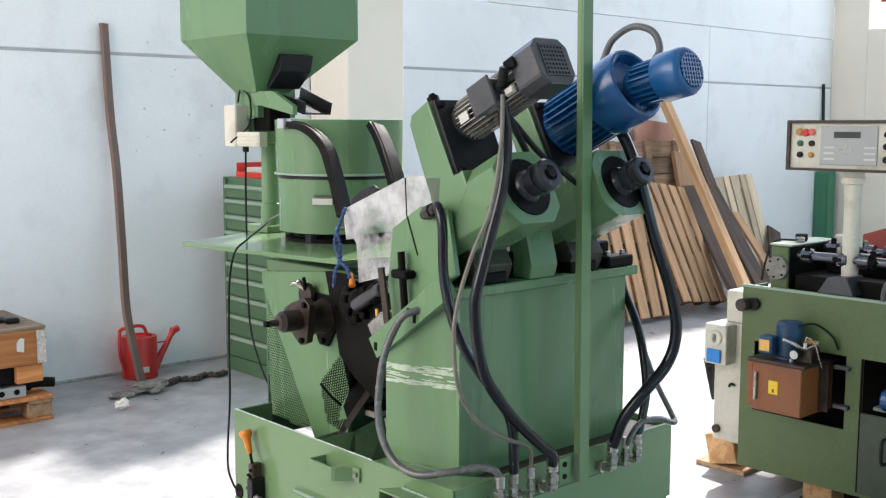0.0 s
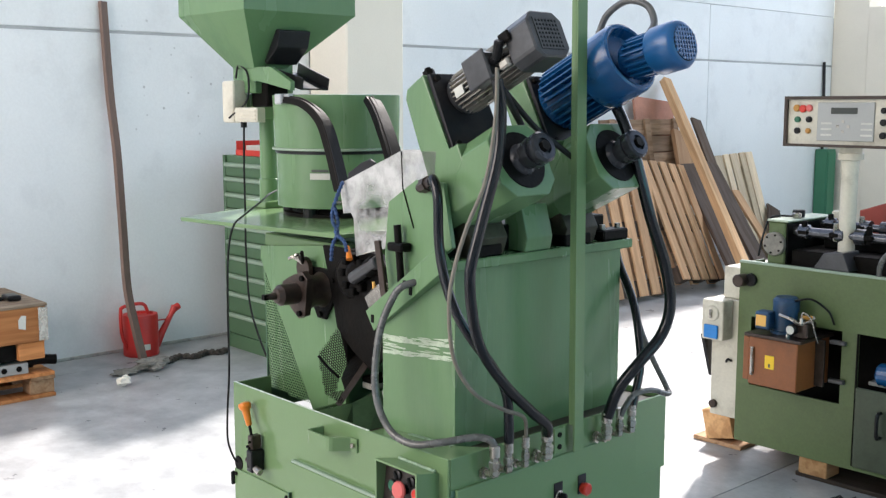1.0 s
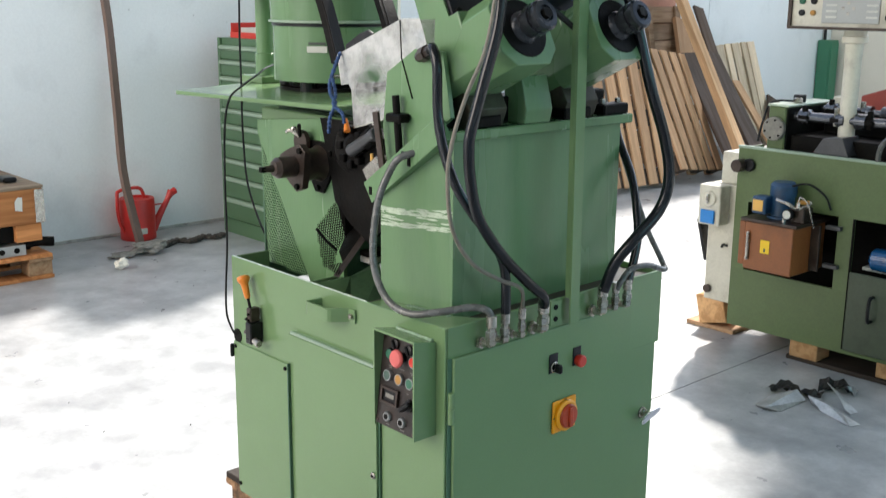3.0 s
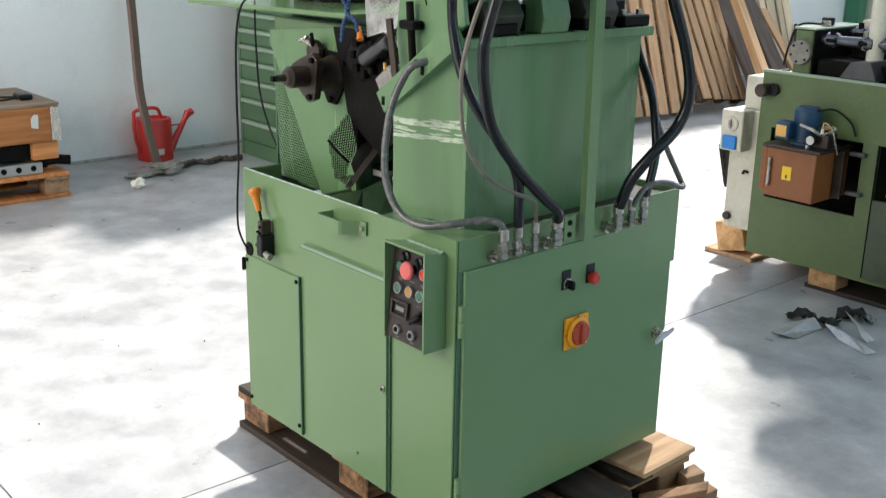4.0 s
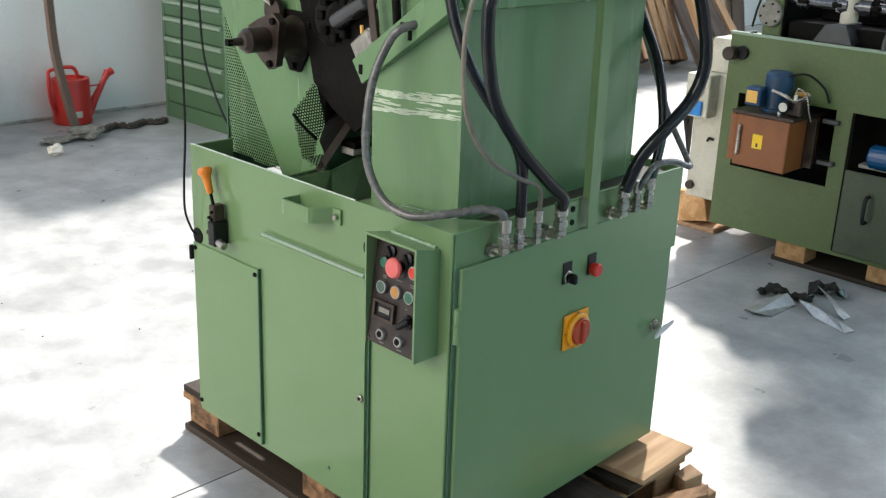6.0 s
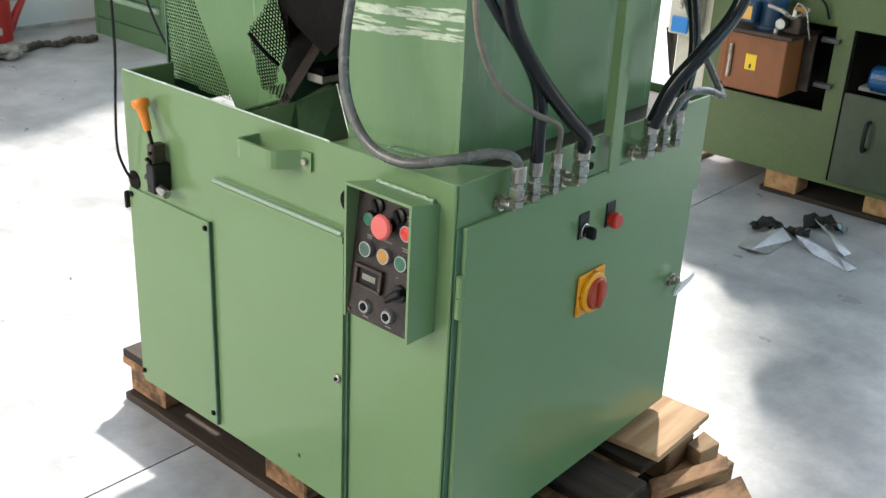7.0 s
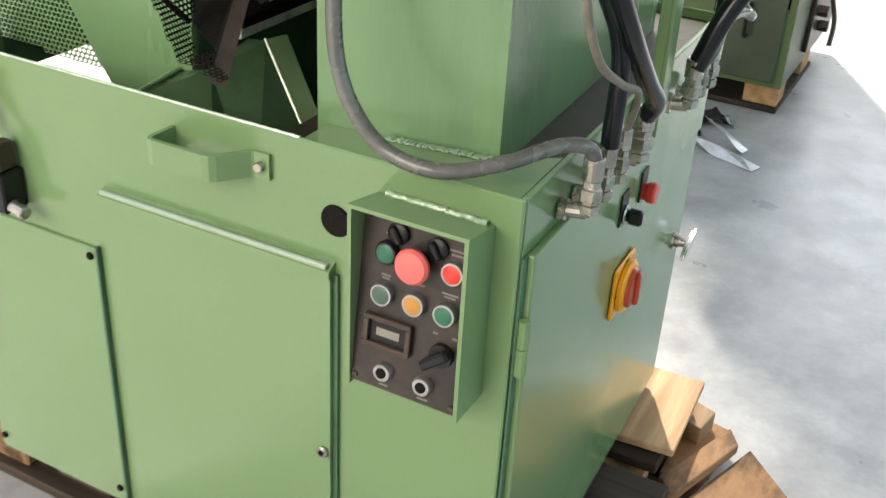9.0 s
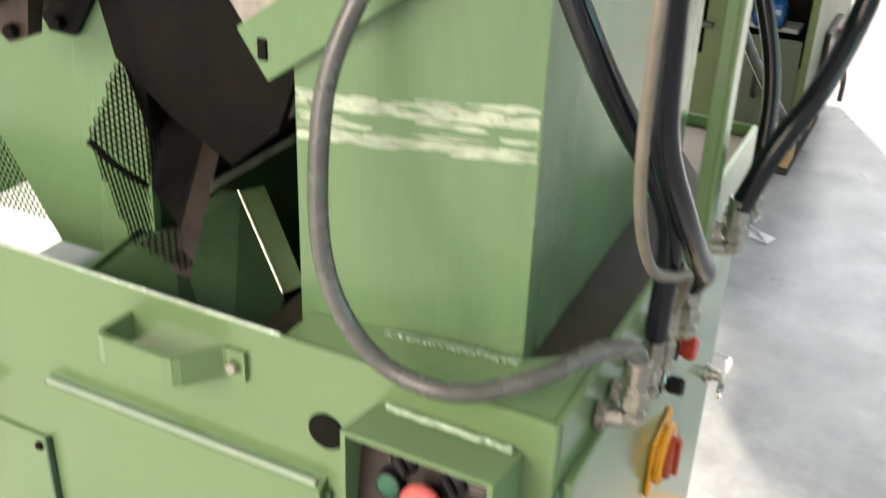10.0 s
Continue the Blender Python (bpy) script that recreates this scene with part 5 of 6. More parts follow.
    add_prism(tr, [(-1.24, 0.46), (-1.02, 0.425), (-1.02, 0.430), (-1.24, 0.465)], "z", 1.795, 1.832)
    bmesh.ops.transform(tr, matrix=Matrix.Translation((-1.2, 0, 1.8)) @ Matrix.Rotation(0.25, 4, "Y") @ Matrix.Translation((1.2, 0, -1.8)), verts=list(tr.verts))
    part("vibrating_trough", tr, black_plate, machine, "black vibrating trough")
    part("trough_drive", box((-1.26, 0.30, 1.70), (-1.17, 0.38, 1.775), 0.004), black_oil_shade, machine)
    # electrical box
    eb = part("junction_box", box((-1.329, 0.232, 1.650), (-1.260, 0.285, 1.782), 0.008, None, 2), white_plastic, machine, "cream electrical box")
    part("box_side", box((-1.2595, 0.236, 1.653), (-1.130, 0.268, 1.698), 0.003), white_plastic, eb)
    for k in range(3):
        part("rib", box((-1.255, 0.232, 1.660 + 0.012 * k), (-1.136, 0.2355, 1.665 + 0.012 * k), 0.001), white_plastic, eb)
    part("gland", rod((-1.245, 0.26, 1.654), (-1.245, 0.26, 1.635), 0.010, 10), black_plastic, eb)


feeder()
hose("black_cable", [(-1.245, 0.26, 1.64), (-1.25, 0.26, 1.52), (-1.25, 0.26, 1.40), (-1.25, 0.26, 1.20), (-1.22, 0.26, 1.03), (-1.12, 0.28, 0.86), (-0.955, 0.30, 0.83)], 0.0034, cable_black, "thin black cable", 8)
hose("black_cable", [(-1.22, 0.37, 1.436), (-1.11, 0.26, 1.432), (-0.98, 0.15, 1.426), (-0.86, 0.02, 1.405), (-0.855, -0.02, 1.375), (-0.869, -0.03, 1.294), (-0.879, -0.03, 1.134), (-0.880, -0.03, 0.975), (-0.893, -0.032, 0.84), (-0.905, -0.026, 0.76), (-0.899, -0.016, 0.715), (-0.892, -0.006, 0.692)], 0.0030, cable_black, "black cable hanging in front", 8)
hose("black_cable", [(-1.29, 0.262, 1.79), (-1.27, 0.262, 1.83), (-1.225, 0.265, 1.80), (-1.215, 0.255, 1.72), (-1.28, 0.228, 1.665)], 0.0032, cable_black, "thin black cable", 8)
part("cable_clip", box((-0.917, -0.014, 0.622), (-0.908, -0.001, 0.662), 0.003), black_plastic, machine)

# ---- things round the machine ----


def block(parent, name, lo, hi, material, m=None, bevel=0.004):
    return part(name, box(lo, hi, bevel, m), material, parent)


def euro_pallet(name, label, group="", top=wood_x, under=wood_y, height=0.144, over=(0, 0, 0, 0, 0),
                boards=((0.0, 0.145), (0.17, 0.1), (0.3275, 0.145), (0.51, 0.1), (0.655, 0.145))):
    """1.2 by 0.8 m, long side along x, base at z 0."""
    p = thing(name, label, "pallet", group=group)
    h = height
    random.seed(len(label))
    for y in (0.0, 0.3275, 0.655):
        part("bottom_board", box((0, y, 0), (1.2, y + 0.145, 0.022), 0.003), top, p)
    for x in (0.0, 0.5275, 1.055):
        for y in (0.02, 0.3275, 0.66):
            part("block", box((x + random.uniform(0, 0.008), y, 0.022), (x + 0.145, y + 0.12, h - 0.044), 0.004), under, p)
        part("cross_board", box((x, 0, h - 0.044), (x + 0.145, 0.8, h - 0.0225), 0.003), under, p)
    for i, (y, w) in enumerate(boards):
        part("top_board", box((random.uniform(-0.006, 0.004), y, h - 0.022), (1.2 + over[i] + random.uniform(-0.004, 0.006), y + w, h), 0.003), top, p)
    return p


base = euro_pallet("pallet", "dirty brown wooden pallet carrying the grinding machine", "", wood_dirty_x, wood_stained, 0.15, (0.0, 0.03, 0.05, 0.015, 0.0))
base.matrix_basis = pose(-1.145, 0.085, 0, 0, 0, 0)


def scrap_board(corners, z0, z1, material, label):
    """A loose board from its plan outline."""
    return solo("loose_board", prism(corners, "z", z0, z1, None, 0.003), material, label, "board", "loose boards by the pallet")


scrap_board([(-0.060, 0.618), (0.090, 0.630), (0.080, 0.872), (-0.060, 0.866)], 0.152, 0.168, wood_sunny, "pale oil-stained board on the broken pallet end")
scrap_board([(0.100, 0.600), (0.114, 0.604), (0.180, 0.800), (0.152, 0.845), (0.072, 0.632)], 0.078, 0.100, wood_stained, "split brown batten lying beside the pallet")
scrap_board([(0.122, 0.598), (0.200, 0.828), (0.296, 0.728), (0.215, 0.500)], 0.061, 0.077, wood_stained, "broad oil-stained board end beside the pallet")
scrap_board([(0.058, 0.828), (0.100, 0.815), (0.112, 0.885), (0.058, 0.905)], 0.052, 0.095, wood_sunny, "short pale wood block under the boards")
scrap_board([(0.058, 0.70), (0.120, 0.70), (0.140, 0.79), (0.150, 0.90), (0.058, 0.92)], 0.0, 0.0515, wood_stained, "dark wood block on the floor under the boards")
scrap_board([(0.130, 0.600), (0.200, 0.78), (0.260, 0.70), (0.200, 0.54)], 0.0, 0.0605, wood_stained, "brown wood block on the floor under a board")
scrap_board([(0.075, 0.645), (0.115, 0.640), (0.122, 0.690), (0.085, 0.690)], 0.0, 0.0775, wood_dirty_y, "dark oily wood block beside the pallet")
scrap_board([(0.060, 0.42), (0.14, 0.44), (0.115, 0.55), (0.060, 0.53)], 0.0, 0.045, wood_dirty_x, "dark wood block beside the pallet")


shaft_steel = surface("oily_bright_shaft", (0.10, 0.105, 0.115), 0.2, 0.75, vary=0.2, scale=20, bump=0.02)
faded_red = surface("faded_red_paint", (0.30, 0.045, 0.03), 0.5, vary=0.12, scale=5)


def second_machine():
    m2 = thing("machine_tool", "older olive green machine tool raised on wood blocks", "machine")
    yf = 2.85
    x0, x1, z0, z1 = -1.07, -0.19, 0.12, 0.985
    bm = B()
    for lo, hi in (((x0, z0), (x1, 0.405)), ((x0, 0.735), (x1, z1)), ((x0, 0.405), (-1.0, 0.735)), ((-0.545, 0.405), (-0.47, 0.735)), ((-0.215, 0.405), (x1, 0.735))):
        part("front_panel", box((lo[0], yf, lo[1]), (hi[0], yf + 0.012, hi[1])), paint_old, m2)
    part("body", box((x0 + 0.002, yf + 0.20, z0), (x1 - 0.02, yf + 0.95, 0.95), 0.004), paint_old, m2)
    part("side_panel", box((x0, yf + 0.0125, z0), (x0 + 0.012, yf + 0.2, z1 - 0.001), 0.002), paint_old, m2)
    part("end_panel", box((x1 - 0.012, yf + 0.0125, z0), (x1, yf + 0.95, z1 - 0.001), 0.002), paint_olive_dark, m2)
    # Near-black sheet over the olive body puts the recess's shade into colour.
    part("recess_back", box((-1.05, yf + 0.185, 0.14), (-0.21, yf + 0.199, 0.96)), black_oil_shade, m2)
    part("top_rim", box((x0 - 0.004, yf - 0.004, z1), (x1 + 0.004, yf + 0.02, z1 + 0.012), 0.002), drawer_lip, m2, "pale top edge")
    part("tray", box((x0 + 0.013, yf + 0.021, 0.951), (x1 - 0.013, yf + 0.95, 0.962), 0.002), black_oil_shade, m2)
    dr = part("lower_door", box((-0.465, yf - 0.016, 0.14), (-0.222, yf - 0.001, 0.50), 0.004), paint_olive_dark, m2)
    part("handle", tube([(-0.345, yf - 0.018, 0.30), (-0.345, yf - 0.05, 0.31), (-0.345, yf - 0.05, 0.40), (-0.345, yf - 0.018, 0.41)], 0.008, 8, 6), black_plastic, dr)
    part("recess_frame", box((-0.475, yf - 0.006, 0.14), (-0.466, yf - 0.0005, 0.735), 0.001), black_oil_shade, m2)
    part("inner_motor", rod((-0.40, yf + 0.06, 0.56), (-0.30, yf + 0.06, 0.56), 0.05, 18, bevel=0.01), motor_blue, m2)
    part("inner_plate", box((-0.44, yf + 0.05, 0.505), (-0.25, yf + 0.15, 0.52), 0.002), grey_panel, m2)
    # hydraulic tank that stands out of the panel
    tk = part("oil_tank", box((-0.885, 2.65, 0.470), (-0.645, 2.93, 0.690), 0.004), brown_tank, m2, "brown hydraulic oil tank")
    part("tank_lid", box((-0.905, 2.64, 0.6905), (-0.625, 2.93, 0.705), 0.002), brown_steel, tk)
    part("left_flange", box((-0.915, 2.655, 0.485), (-0.8855, 2.67, 0.685), 0.002), brown_tank, tk)
    part("back_flange", box((-0.6445, 2.80, 0.48), (-0.60, 2.815, 0.69), 0.002), brown_steel, tk)
    part("sight_glass", rod((-0.862, 2.642, 0.515), (-0.862, 2.642, 0.645), 0.008, 10, bevel=0.002), steel, tk)
    part("sticker", box((-0.80, 2.6475, 0.555), (-0.755, 2.6497, 0.615)), yellow_sticker, tk, "yellow warning sticker")
    part("sticker_mark", box((-0.782, 2.6468, 0.562), (-0.773, 2.6474, 0.578)), label_dark, tk)
    pm = part("pump_motor", lathe((-0.77, 2.76, 0.706), (-0.77, 2.76, 0.90), [(0, 0.065), (0.012, 0.065), (0.013, 0.052), (0.10, 0.052), (0.101, 0.058), (0.15, 0.058), (0.165, 0.045)], 24), pump_blue, m2, "blue pump motor", True)
    part("terminal_box", box((-0.87, 2.665, 0.725), (-0.80, 2.73, 0.805), 0.006), pump_blue, pm)
    part("label", box((-0.862, 2.6625, 0.74), (-0.812, 2.6645, 0.79)), orange_label, pm, "orange label")
    part("valve_block", box((-0.70, 2.70, 0.706), (-0.63, 2.78, 0.775), 0.005), brown_steel, m2)
    part("valve", rod((-0.665, 2.70, 0.80), (-0.625, 2.73, 0.80), 0.009, 12, bevel=0.002), amber_plastic, m2)
    part("gauge", rod((-0.69, 2.66, 0.745), (-0.69, 2.685, 0.745), 0.024, 18, bevel=0.003), black_plastic, m2)
    part("gauge_face", rod((-0.69, 2.6585, 0.745), (-0.69, 2.6595, 0.745), 0.019, 18), label_white, m2)
    part("pipe", tube([(-0.76, 2.69, 0.80), (-0.70, 2.68, 0.79), (-0.66, 2.70, 0.77), (-0.62, 2.74, 0.80)], 0.008, 8, 6), steel, m2)
    for x, y in ((-0.71, 2.675), (-0.655, 2.69), (-0.645, 2.755)):
        part("hose_union", rod((x, y, 0.775 if x > -0.70 else 0.706), (x, y, 0.800 if x > -0.70 else 0.722), 0.008, 6), steel, m2)
    part("thin_pipe", tube([(-0.655, 2.69, 0.80), (-0.645, 2.685, 0.825), (-0.615, 2.70, 0.80), (-0.605, 2.72, 0.735), (-0.60, 2.74, 0.69)], 0.0035, 8, 6), steel, m2)
    part("pump_hose", tube([(-0.72, 2.74, 0.86), (-0.66, 2.78, 0.87), (-0.60, 2.82, 0.82), (-0.58, 2.84, 0.76)], 0.005, 8, 6), cable_black, m2)
    for z in (0.675, 0.50):
        part("bracket", box((-0.59, 2.825, z), (-0.52, 2.8495, z + 0.018), 0.002), motor_grey, m2)
    # knob
    part("knob", rod((-1.045, 2.79, 0.905), (-1.045, 2.8495, 0.905), 0.030, 20, bevel=0.004), brown_steel, m2)
    part("knob_stem", rod((-1.005, 2.83, 0.91), (-1.005, 2.8495, 0.91), 0.03, 16, bevel=0.003), black_plastic, m2)
    # cream electrical cabinet at its end
    ec = part("electrical_cabinet", box((-1.22, 2.86, 0.215), (-1.0715, 3.25, 0.80), 0.005), white_plastic, m2, "cream electrical cabinet")
    part("cabinet_head", box((-1.17, 2.87, 0.8005), (-1.0715, 3.2, 0.955), 0.005), white_plastic, ec)
    part("plug_socket", rod((-1.195, 2.84, 0.27), (-1.195, 2.86, 0.27), 0.02, 14, bevel=0.002), brown_steel, ec)
    part("cable_stub", tube([(-1.10, 2.855, 0.50), (-1.12, 2.85, 0.505), (-1.13, 2.852, 0.49)], 0.006, 8, 5), black_plastic, ec)
    sb = part("socket_box", box((-1.225, 2.775, 0.605), (-1.105, 2.8595, 0.80), 0.008, None, 2), white_plastic, m2, "cream socket box with a blue cover")
    part("socket_ring", lathe((-1.165, 2.7745, 0.735), (-1.165, 2.76, 0.735), [(0, 0.038), (0.006, 0.038), (0.010, 0.032)], 24), white_plastic, sb)
    part("switch_knob", box((-1.172, 2.752, 0.715), (-1.158, 2.766, 0.757), 0.003), steel, sb)
    part("blue_cover", box((-1.205, 2.762, 0.615), (-1.128, 2.7745, 0.680), 0.004), blue_plastic, sb)
    part("black_side", prism([(2.80, 0.62), (2.88, 0.62), (2.88, 0.40)], "x", -1.245, -1.2305), black_plastic, m2)
    # gear box and shafts on top
    gb = part("gear_box", box((-0.96, 2.90, 0.963), (-0.872, 3.30, 1.186), 0.006), paint_old, m2)
    # Side sheet coloured black for the face's shade as well as its oil.
    part("gear_side", box((-0.8718, 2.905, 0.9635), (-0.862, 3.295, 1.18), 0.003), black_oil_shade, gb, "gear box side, black for oil and shade")
    part("gear_box_top", box((-0.966, 2.895, 1.1865), (-0.856, 3.305, 1.197), 0.003), weld_white, gb)
    fl = part("round_flange", rod((-0.918, 2.875, 1.085), (-0.918, 2.8995, 1.085), 0.055, 28, bevel=0.004), counter_grey, gb)
    for k in range(6):
        a = k * 1.047 + 0.3
        part("bolt", rod((-0.918 + 0.042 * math.cos(a), 2.870, 1.085 + 0.042 * math.sin(a)), (-0.918 + 0.042 * math.cos(a), 2.875, 1.085 + 0.042 * math.sin(a)), 0.005, 6), black_oil_shade, fl)
    part("cap", rod((-0.91, 3.08, 1.1975), (-0.91, 3.08, 1.232), 0.03, 8, bevel=0.004), black_plastic, gb)
    part("cap", rod((-0.885, 3.02, 1.1975), (-0.885, 3.02, 1.222), 0.022, 8, bevel=0.004), steel, gb)
    part("gear_cable", tube([(-0.92, 3.06, 1.202), (-0.975, 2.95, 1.20), (-0.985, 2.90, 1.12), (-1.00, 2.89, 1.02)], 0.005, 8, 8), cable_black, m2)
    for y, z in ((2.96, 1.145), (3.20, 1.16)):
        sh = part("shaft", lathe((-0.86, y, z), (-0.22, y, z), [(0, 0.02), (0.03, 0.02), (0.031, 0.034), (0.075, 0.034), (0.08, 0.022), (0.21, 0.024), (0.211, 0.034), (0.25, 0.034), (0.255, 0.018), (0.30, 0.018), (0.301, 0.036), (0.35, 0.036), (0.355, 0.022), (0.50, 0.022), (0.501, 0.033), (0.56, 0.033), (0.565, 0.02), (0.64, 0.02)], 18), shaft_steel, m2, "", True)
        for k in range(4):
            part("grip_nut", rod((-0.805 + 0.155 * k, y - 0.012, z - 0.03), (-0.805 + 0.155 * k, y - 0.012, z + 0.052), 0.013, 8, bevel=0.003), steel if k % 2 else black_oil_shade, sh)
            part("yoke", box((-0.83 + 0.155 * k, y - 0.035, z - 0.012), (-0.78 + 0.155 * k, y + 0.035, z + 0.012), 0.006), black_oil_shade, sh)
    part("slide", box((-0.855, 2.93, 0.9625), (-0.22, 3.34, 1.06), 0.006), black_oil_shade, m2)
    part("rear_slide", box((-0.79, 3.10, 1.0605), (-0.30, 3.34, 1.12), 0.006), black_oil_shade, m2)
    part("grey_saddle", prism([(-0.70, 0.998), (-0.655, 1.07), (-0.565, 1.08), (-0.53, 0.998)], "y", 2.852, 3.0, None, 0.004), motor_grey, m2)
    part("rear_block", box((-0.867, 3.31, 0.96), (-0.80, 3.38, 1.215), 0.005), white_plastic, m2)
    part("red_beam", prism([(-0.75, 1.10), (-0.75, 1.222), (-0.20, 1.41), (-0.20, 1.10)], "y", 3.36, 3.42, None, 0.003), faded_red, m2, "red painted beam")
    part("green_upright", box((-0.33, 2.87, 0.9635), (-0.20, 2.95, 1.15), 0.006), paint_old, m2)
    part("grey_hose", tube([(-0.40, 2.86, 0.99), (-0.39, 2.85, 1.05), (-0.36, 2.86, 1.10), (-0.31, 2.90, 1.12)], 0.012, 10, 8), rubber_grey, m2)
    for k, z in enumerate((0.33, 0.25, 0.40)):
        part("end_fitting", rod((x1 + 0.0205, 3.20 + 0.09 * k, z), (x1 + 0.06, 3.20 + 0.09 * k, z), 0.022, 8, bevel=0.003), brown_steel, m2)
    part("end_lever", tube([(x1 + 0.05, 3.30, 0.36), (x1 + 0.08, 3.26, 0.28), (x1 + 0.085, 3.22, 0.20)], 0.01, 8, 6), brown_steel, m2)
    part("end_bracket", box((x1 + 0.0005, 3.14, 0.18), (x1 + 0.02, 3.44, 0.46), 0.003), brown_steel, m2)
    # control pendant
    part("pendant_post", lathe((-0.61, 2.97, 1.06), (-0.61, 2.97, 1.56), [(0, 0.036), (0.30, 0.036), (0.42, 0.038), (0.425, 0.055), (0.452, 0.055), (0.455, 0.048), (0.50, 0.048)], 24), white_plastic, m2, "worn cream post", True)
    pn = part("pendant_case", box((-0.865, 2.86, 1.545), (-0.27, 3.02, 1.755), 0.006), white_plastic, m2, "cream control pendant with keypad")
    part("case_frame", prism([(-0.872, 1.540), (-0.262, 1.540), (-0.262, 1.552), (-0.858, 1.552), (-0.858, 1.748), (-0.262, 1.748), (-0.262, 1.762), (-0.872, 1.762)], "y", 2.845, 2.8595), brown_steel, pn)
    part("keypad", box((-0.715, 2.8535, 1.568), (-0.455, 2.8595, 1.735), 0.002), grey_panel, pn)
    part("display", box((-0.65, 2.851, 1.685), (-0.53, 2.8533, 1.712), 0), lcd, pn)
    for i in range(3):
        for xk in (-0.695, -0.512):
            part("key", box((xk, 2.8515, 1.59 + 0.025 * i), (xk + 0.05, 2.8533, 1.598 + 0.025 * i)), label_white, pn)
    for dx, dz in ((0, 0.022), (0, -0.022), (0.024, 0), (-0.024, 0)):
        part("arrow_key", box((-0.60 + dx, 2.8515, 1.625 + dz), (-0.588 + dx, 2.8533, 1.637 + dz)), motor_fin, pn)
    for x, z, mat_, r in ((-0.815, 1.71, amber_plastic, 0.02), (-0.785, 1.707, red_plastic, 0.021), (-0.755, 1.71, red_dusty, 0.019), (-0.81, 1.66, green_plastic, 0.017), (-0.755, 1.66, black_plastic, 0.017), (-0.81, 1.61, black_plastic, 0.017), (-0.757, 1.61, amber_plastic, 0.015),
                         (-0.415, 1.70, black_plastic, 0.016), (-0.415, 1.65, black_plastic, 0.018), (-0.415, 1.595, black_plastic, 0.018)):
        part("button", lathe((x, 2.8595, z), (x, 2.83, z), [(0, r * 0.8), (0.010, r * 0.8), (0.013, r * 0.6)], 16), mat_, pn)
    m2.matrix_basis = pose(-0.008, 0.0, -0.018)
    part("case_handle", tube([(-0.335, 2.858, 1.715), (-0.335, 2.835, 1.705), (-0.335, 2.835, 1.595), (-0.335, 2.858, 1.585)], 0.006, 8, 5), chrome, pn)
    return m2


second_machine()
for lo, hi, mat_, lab in (((-0.74, 2.86, 0.022), (-0.60, 2.98, 0.102), wood_block_y, "pale pine block under the machine"), ((-0.33, 2.88, 0.022), (-0.205, 3.0, 0.102), wood_block_y, "pale pine block under the machine"), ((-0.32, 3.3, 0.022), (-0.205, 3.45, 0.102), wood_block_y, "pale pine block under the machine"), ((-1.19, 3.3, 0.022), (-1.03, 3.45, 0.102), wood_block_y, "pale pine block under the machine")):
    solo("wood_block", box(lo, hi, 0.004), mat_, lab, "wood block", "blocks under the machine tool")
slumped = box((-0.075, -0.065, -0.078), (0.075, 0.065, 0.078), 0.004, Matrix.Translation((-1.265, 3.045, 0.108)) @ Matrix.Rotation(radians(-13), 4, "Y") @ Matrix.Rotation(radians(6), 4, "Z"))
for v in slumped.verts:
    v.co.z = min(max(v.co.z, 0.022), 0.1965)
solo("wood_block", slumped, wood_block_y, "slumped pale wood block wedged under the machine end", "wood block", "blocks under the machine tool")
solo("skid_board", box((-1.40, 2.98, 0.0), (-1.12, 3.48, 0.0215), 0.003), wood_y, "thin board under the wood blocks", "board", "skid boards")
solo("skid_board", box((-0.76, 2.87, 0.0), (-0.20, 3.50, 0.0215), 0.003), wood_dirty_x, "dark dirty board under the wood blocks", "board", "skid boards")


def folded_sheet(corners, panels, material, label, thick=0.0016):
    """A piece of thin sheet bent along the edges that its panels share."""
    bm = bmesh.new()
    vs = [bm.verts.new((x, y, z + thick)) for x, y, z in corners]
    for ids in panels:
        bm.faces.new([vs[k] for k in ids])
    bmesh.ops.recalc_face_normals(bm, faces=bm.faces[:])
    bmesh.ops.solidify(bm, geom=bm.faces[:], thickness=thick)
    return solo("metal_scrap", bm, material, label, "scrap metal", "scrap metal on the floor")


folded_sheet([(-0.525, 2.231, 0.001), (-0.462, 2.204, 0.014), (-0.455, 2.440, 0.036), (-0.537, 2.370, 0.003), (-0.415, 2.246, 0.0), (-0.412, 2.440, 0.0)],
             [(0, 1, 2, 3), (1, 4, 5, 2)], scrap_metal, "short bright sheet metal piece folded along its middle")
folded_sheet([(-0.396, 2.422, 0.032), (-0.286, 2.390, 0.032), (-0.190, 2.338, 0.028), (-0.150, 2.313, 0.001), (-0.300, 2.372, 0.0), (-0.375, 2.425, 0.0), (-0.132, 2.362, 0.002), (-0.265, 2.432, 0.008), (-0.350, 2.452, 0.020)],
             [(0, 1, 4, 5), (1, 2, 3, 4), (0, 1, 7, 8), (1, 2, 6, 7), (2, 3, 6)], scrap_metal, "long bright bent sheet metal channel on the floor")
folded_sheet([(-0.394, 2.575, 0.052), (-0.282, 2.478, 0.034), (-0.234, 2.427, 0.018), (-0.213, 2.440, 0.0), (-0.204, 2.482, 0.0), (-0.315, 2.525, 0.042)],
             [(0, 1, 5), (1, 2, 3), (1, 3, 4, 5)], scrap_metal, "tapered bright sheet metal strip leaning on dark scrap")


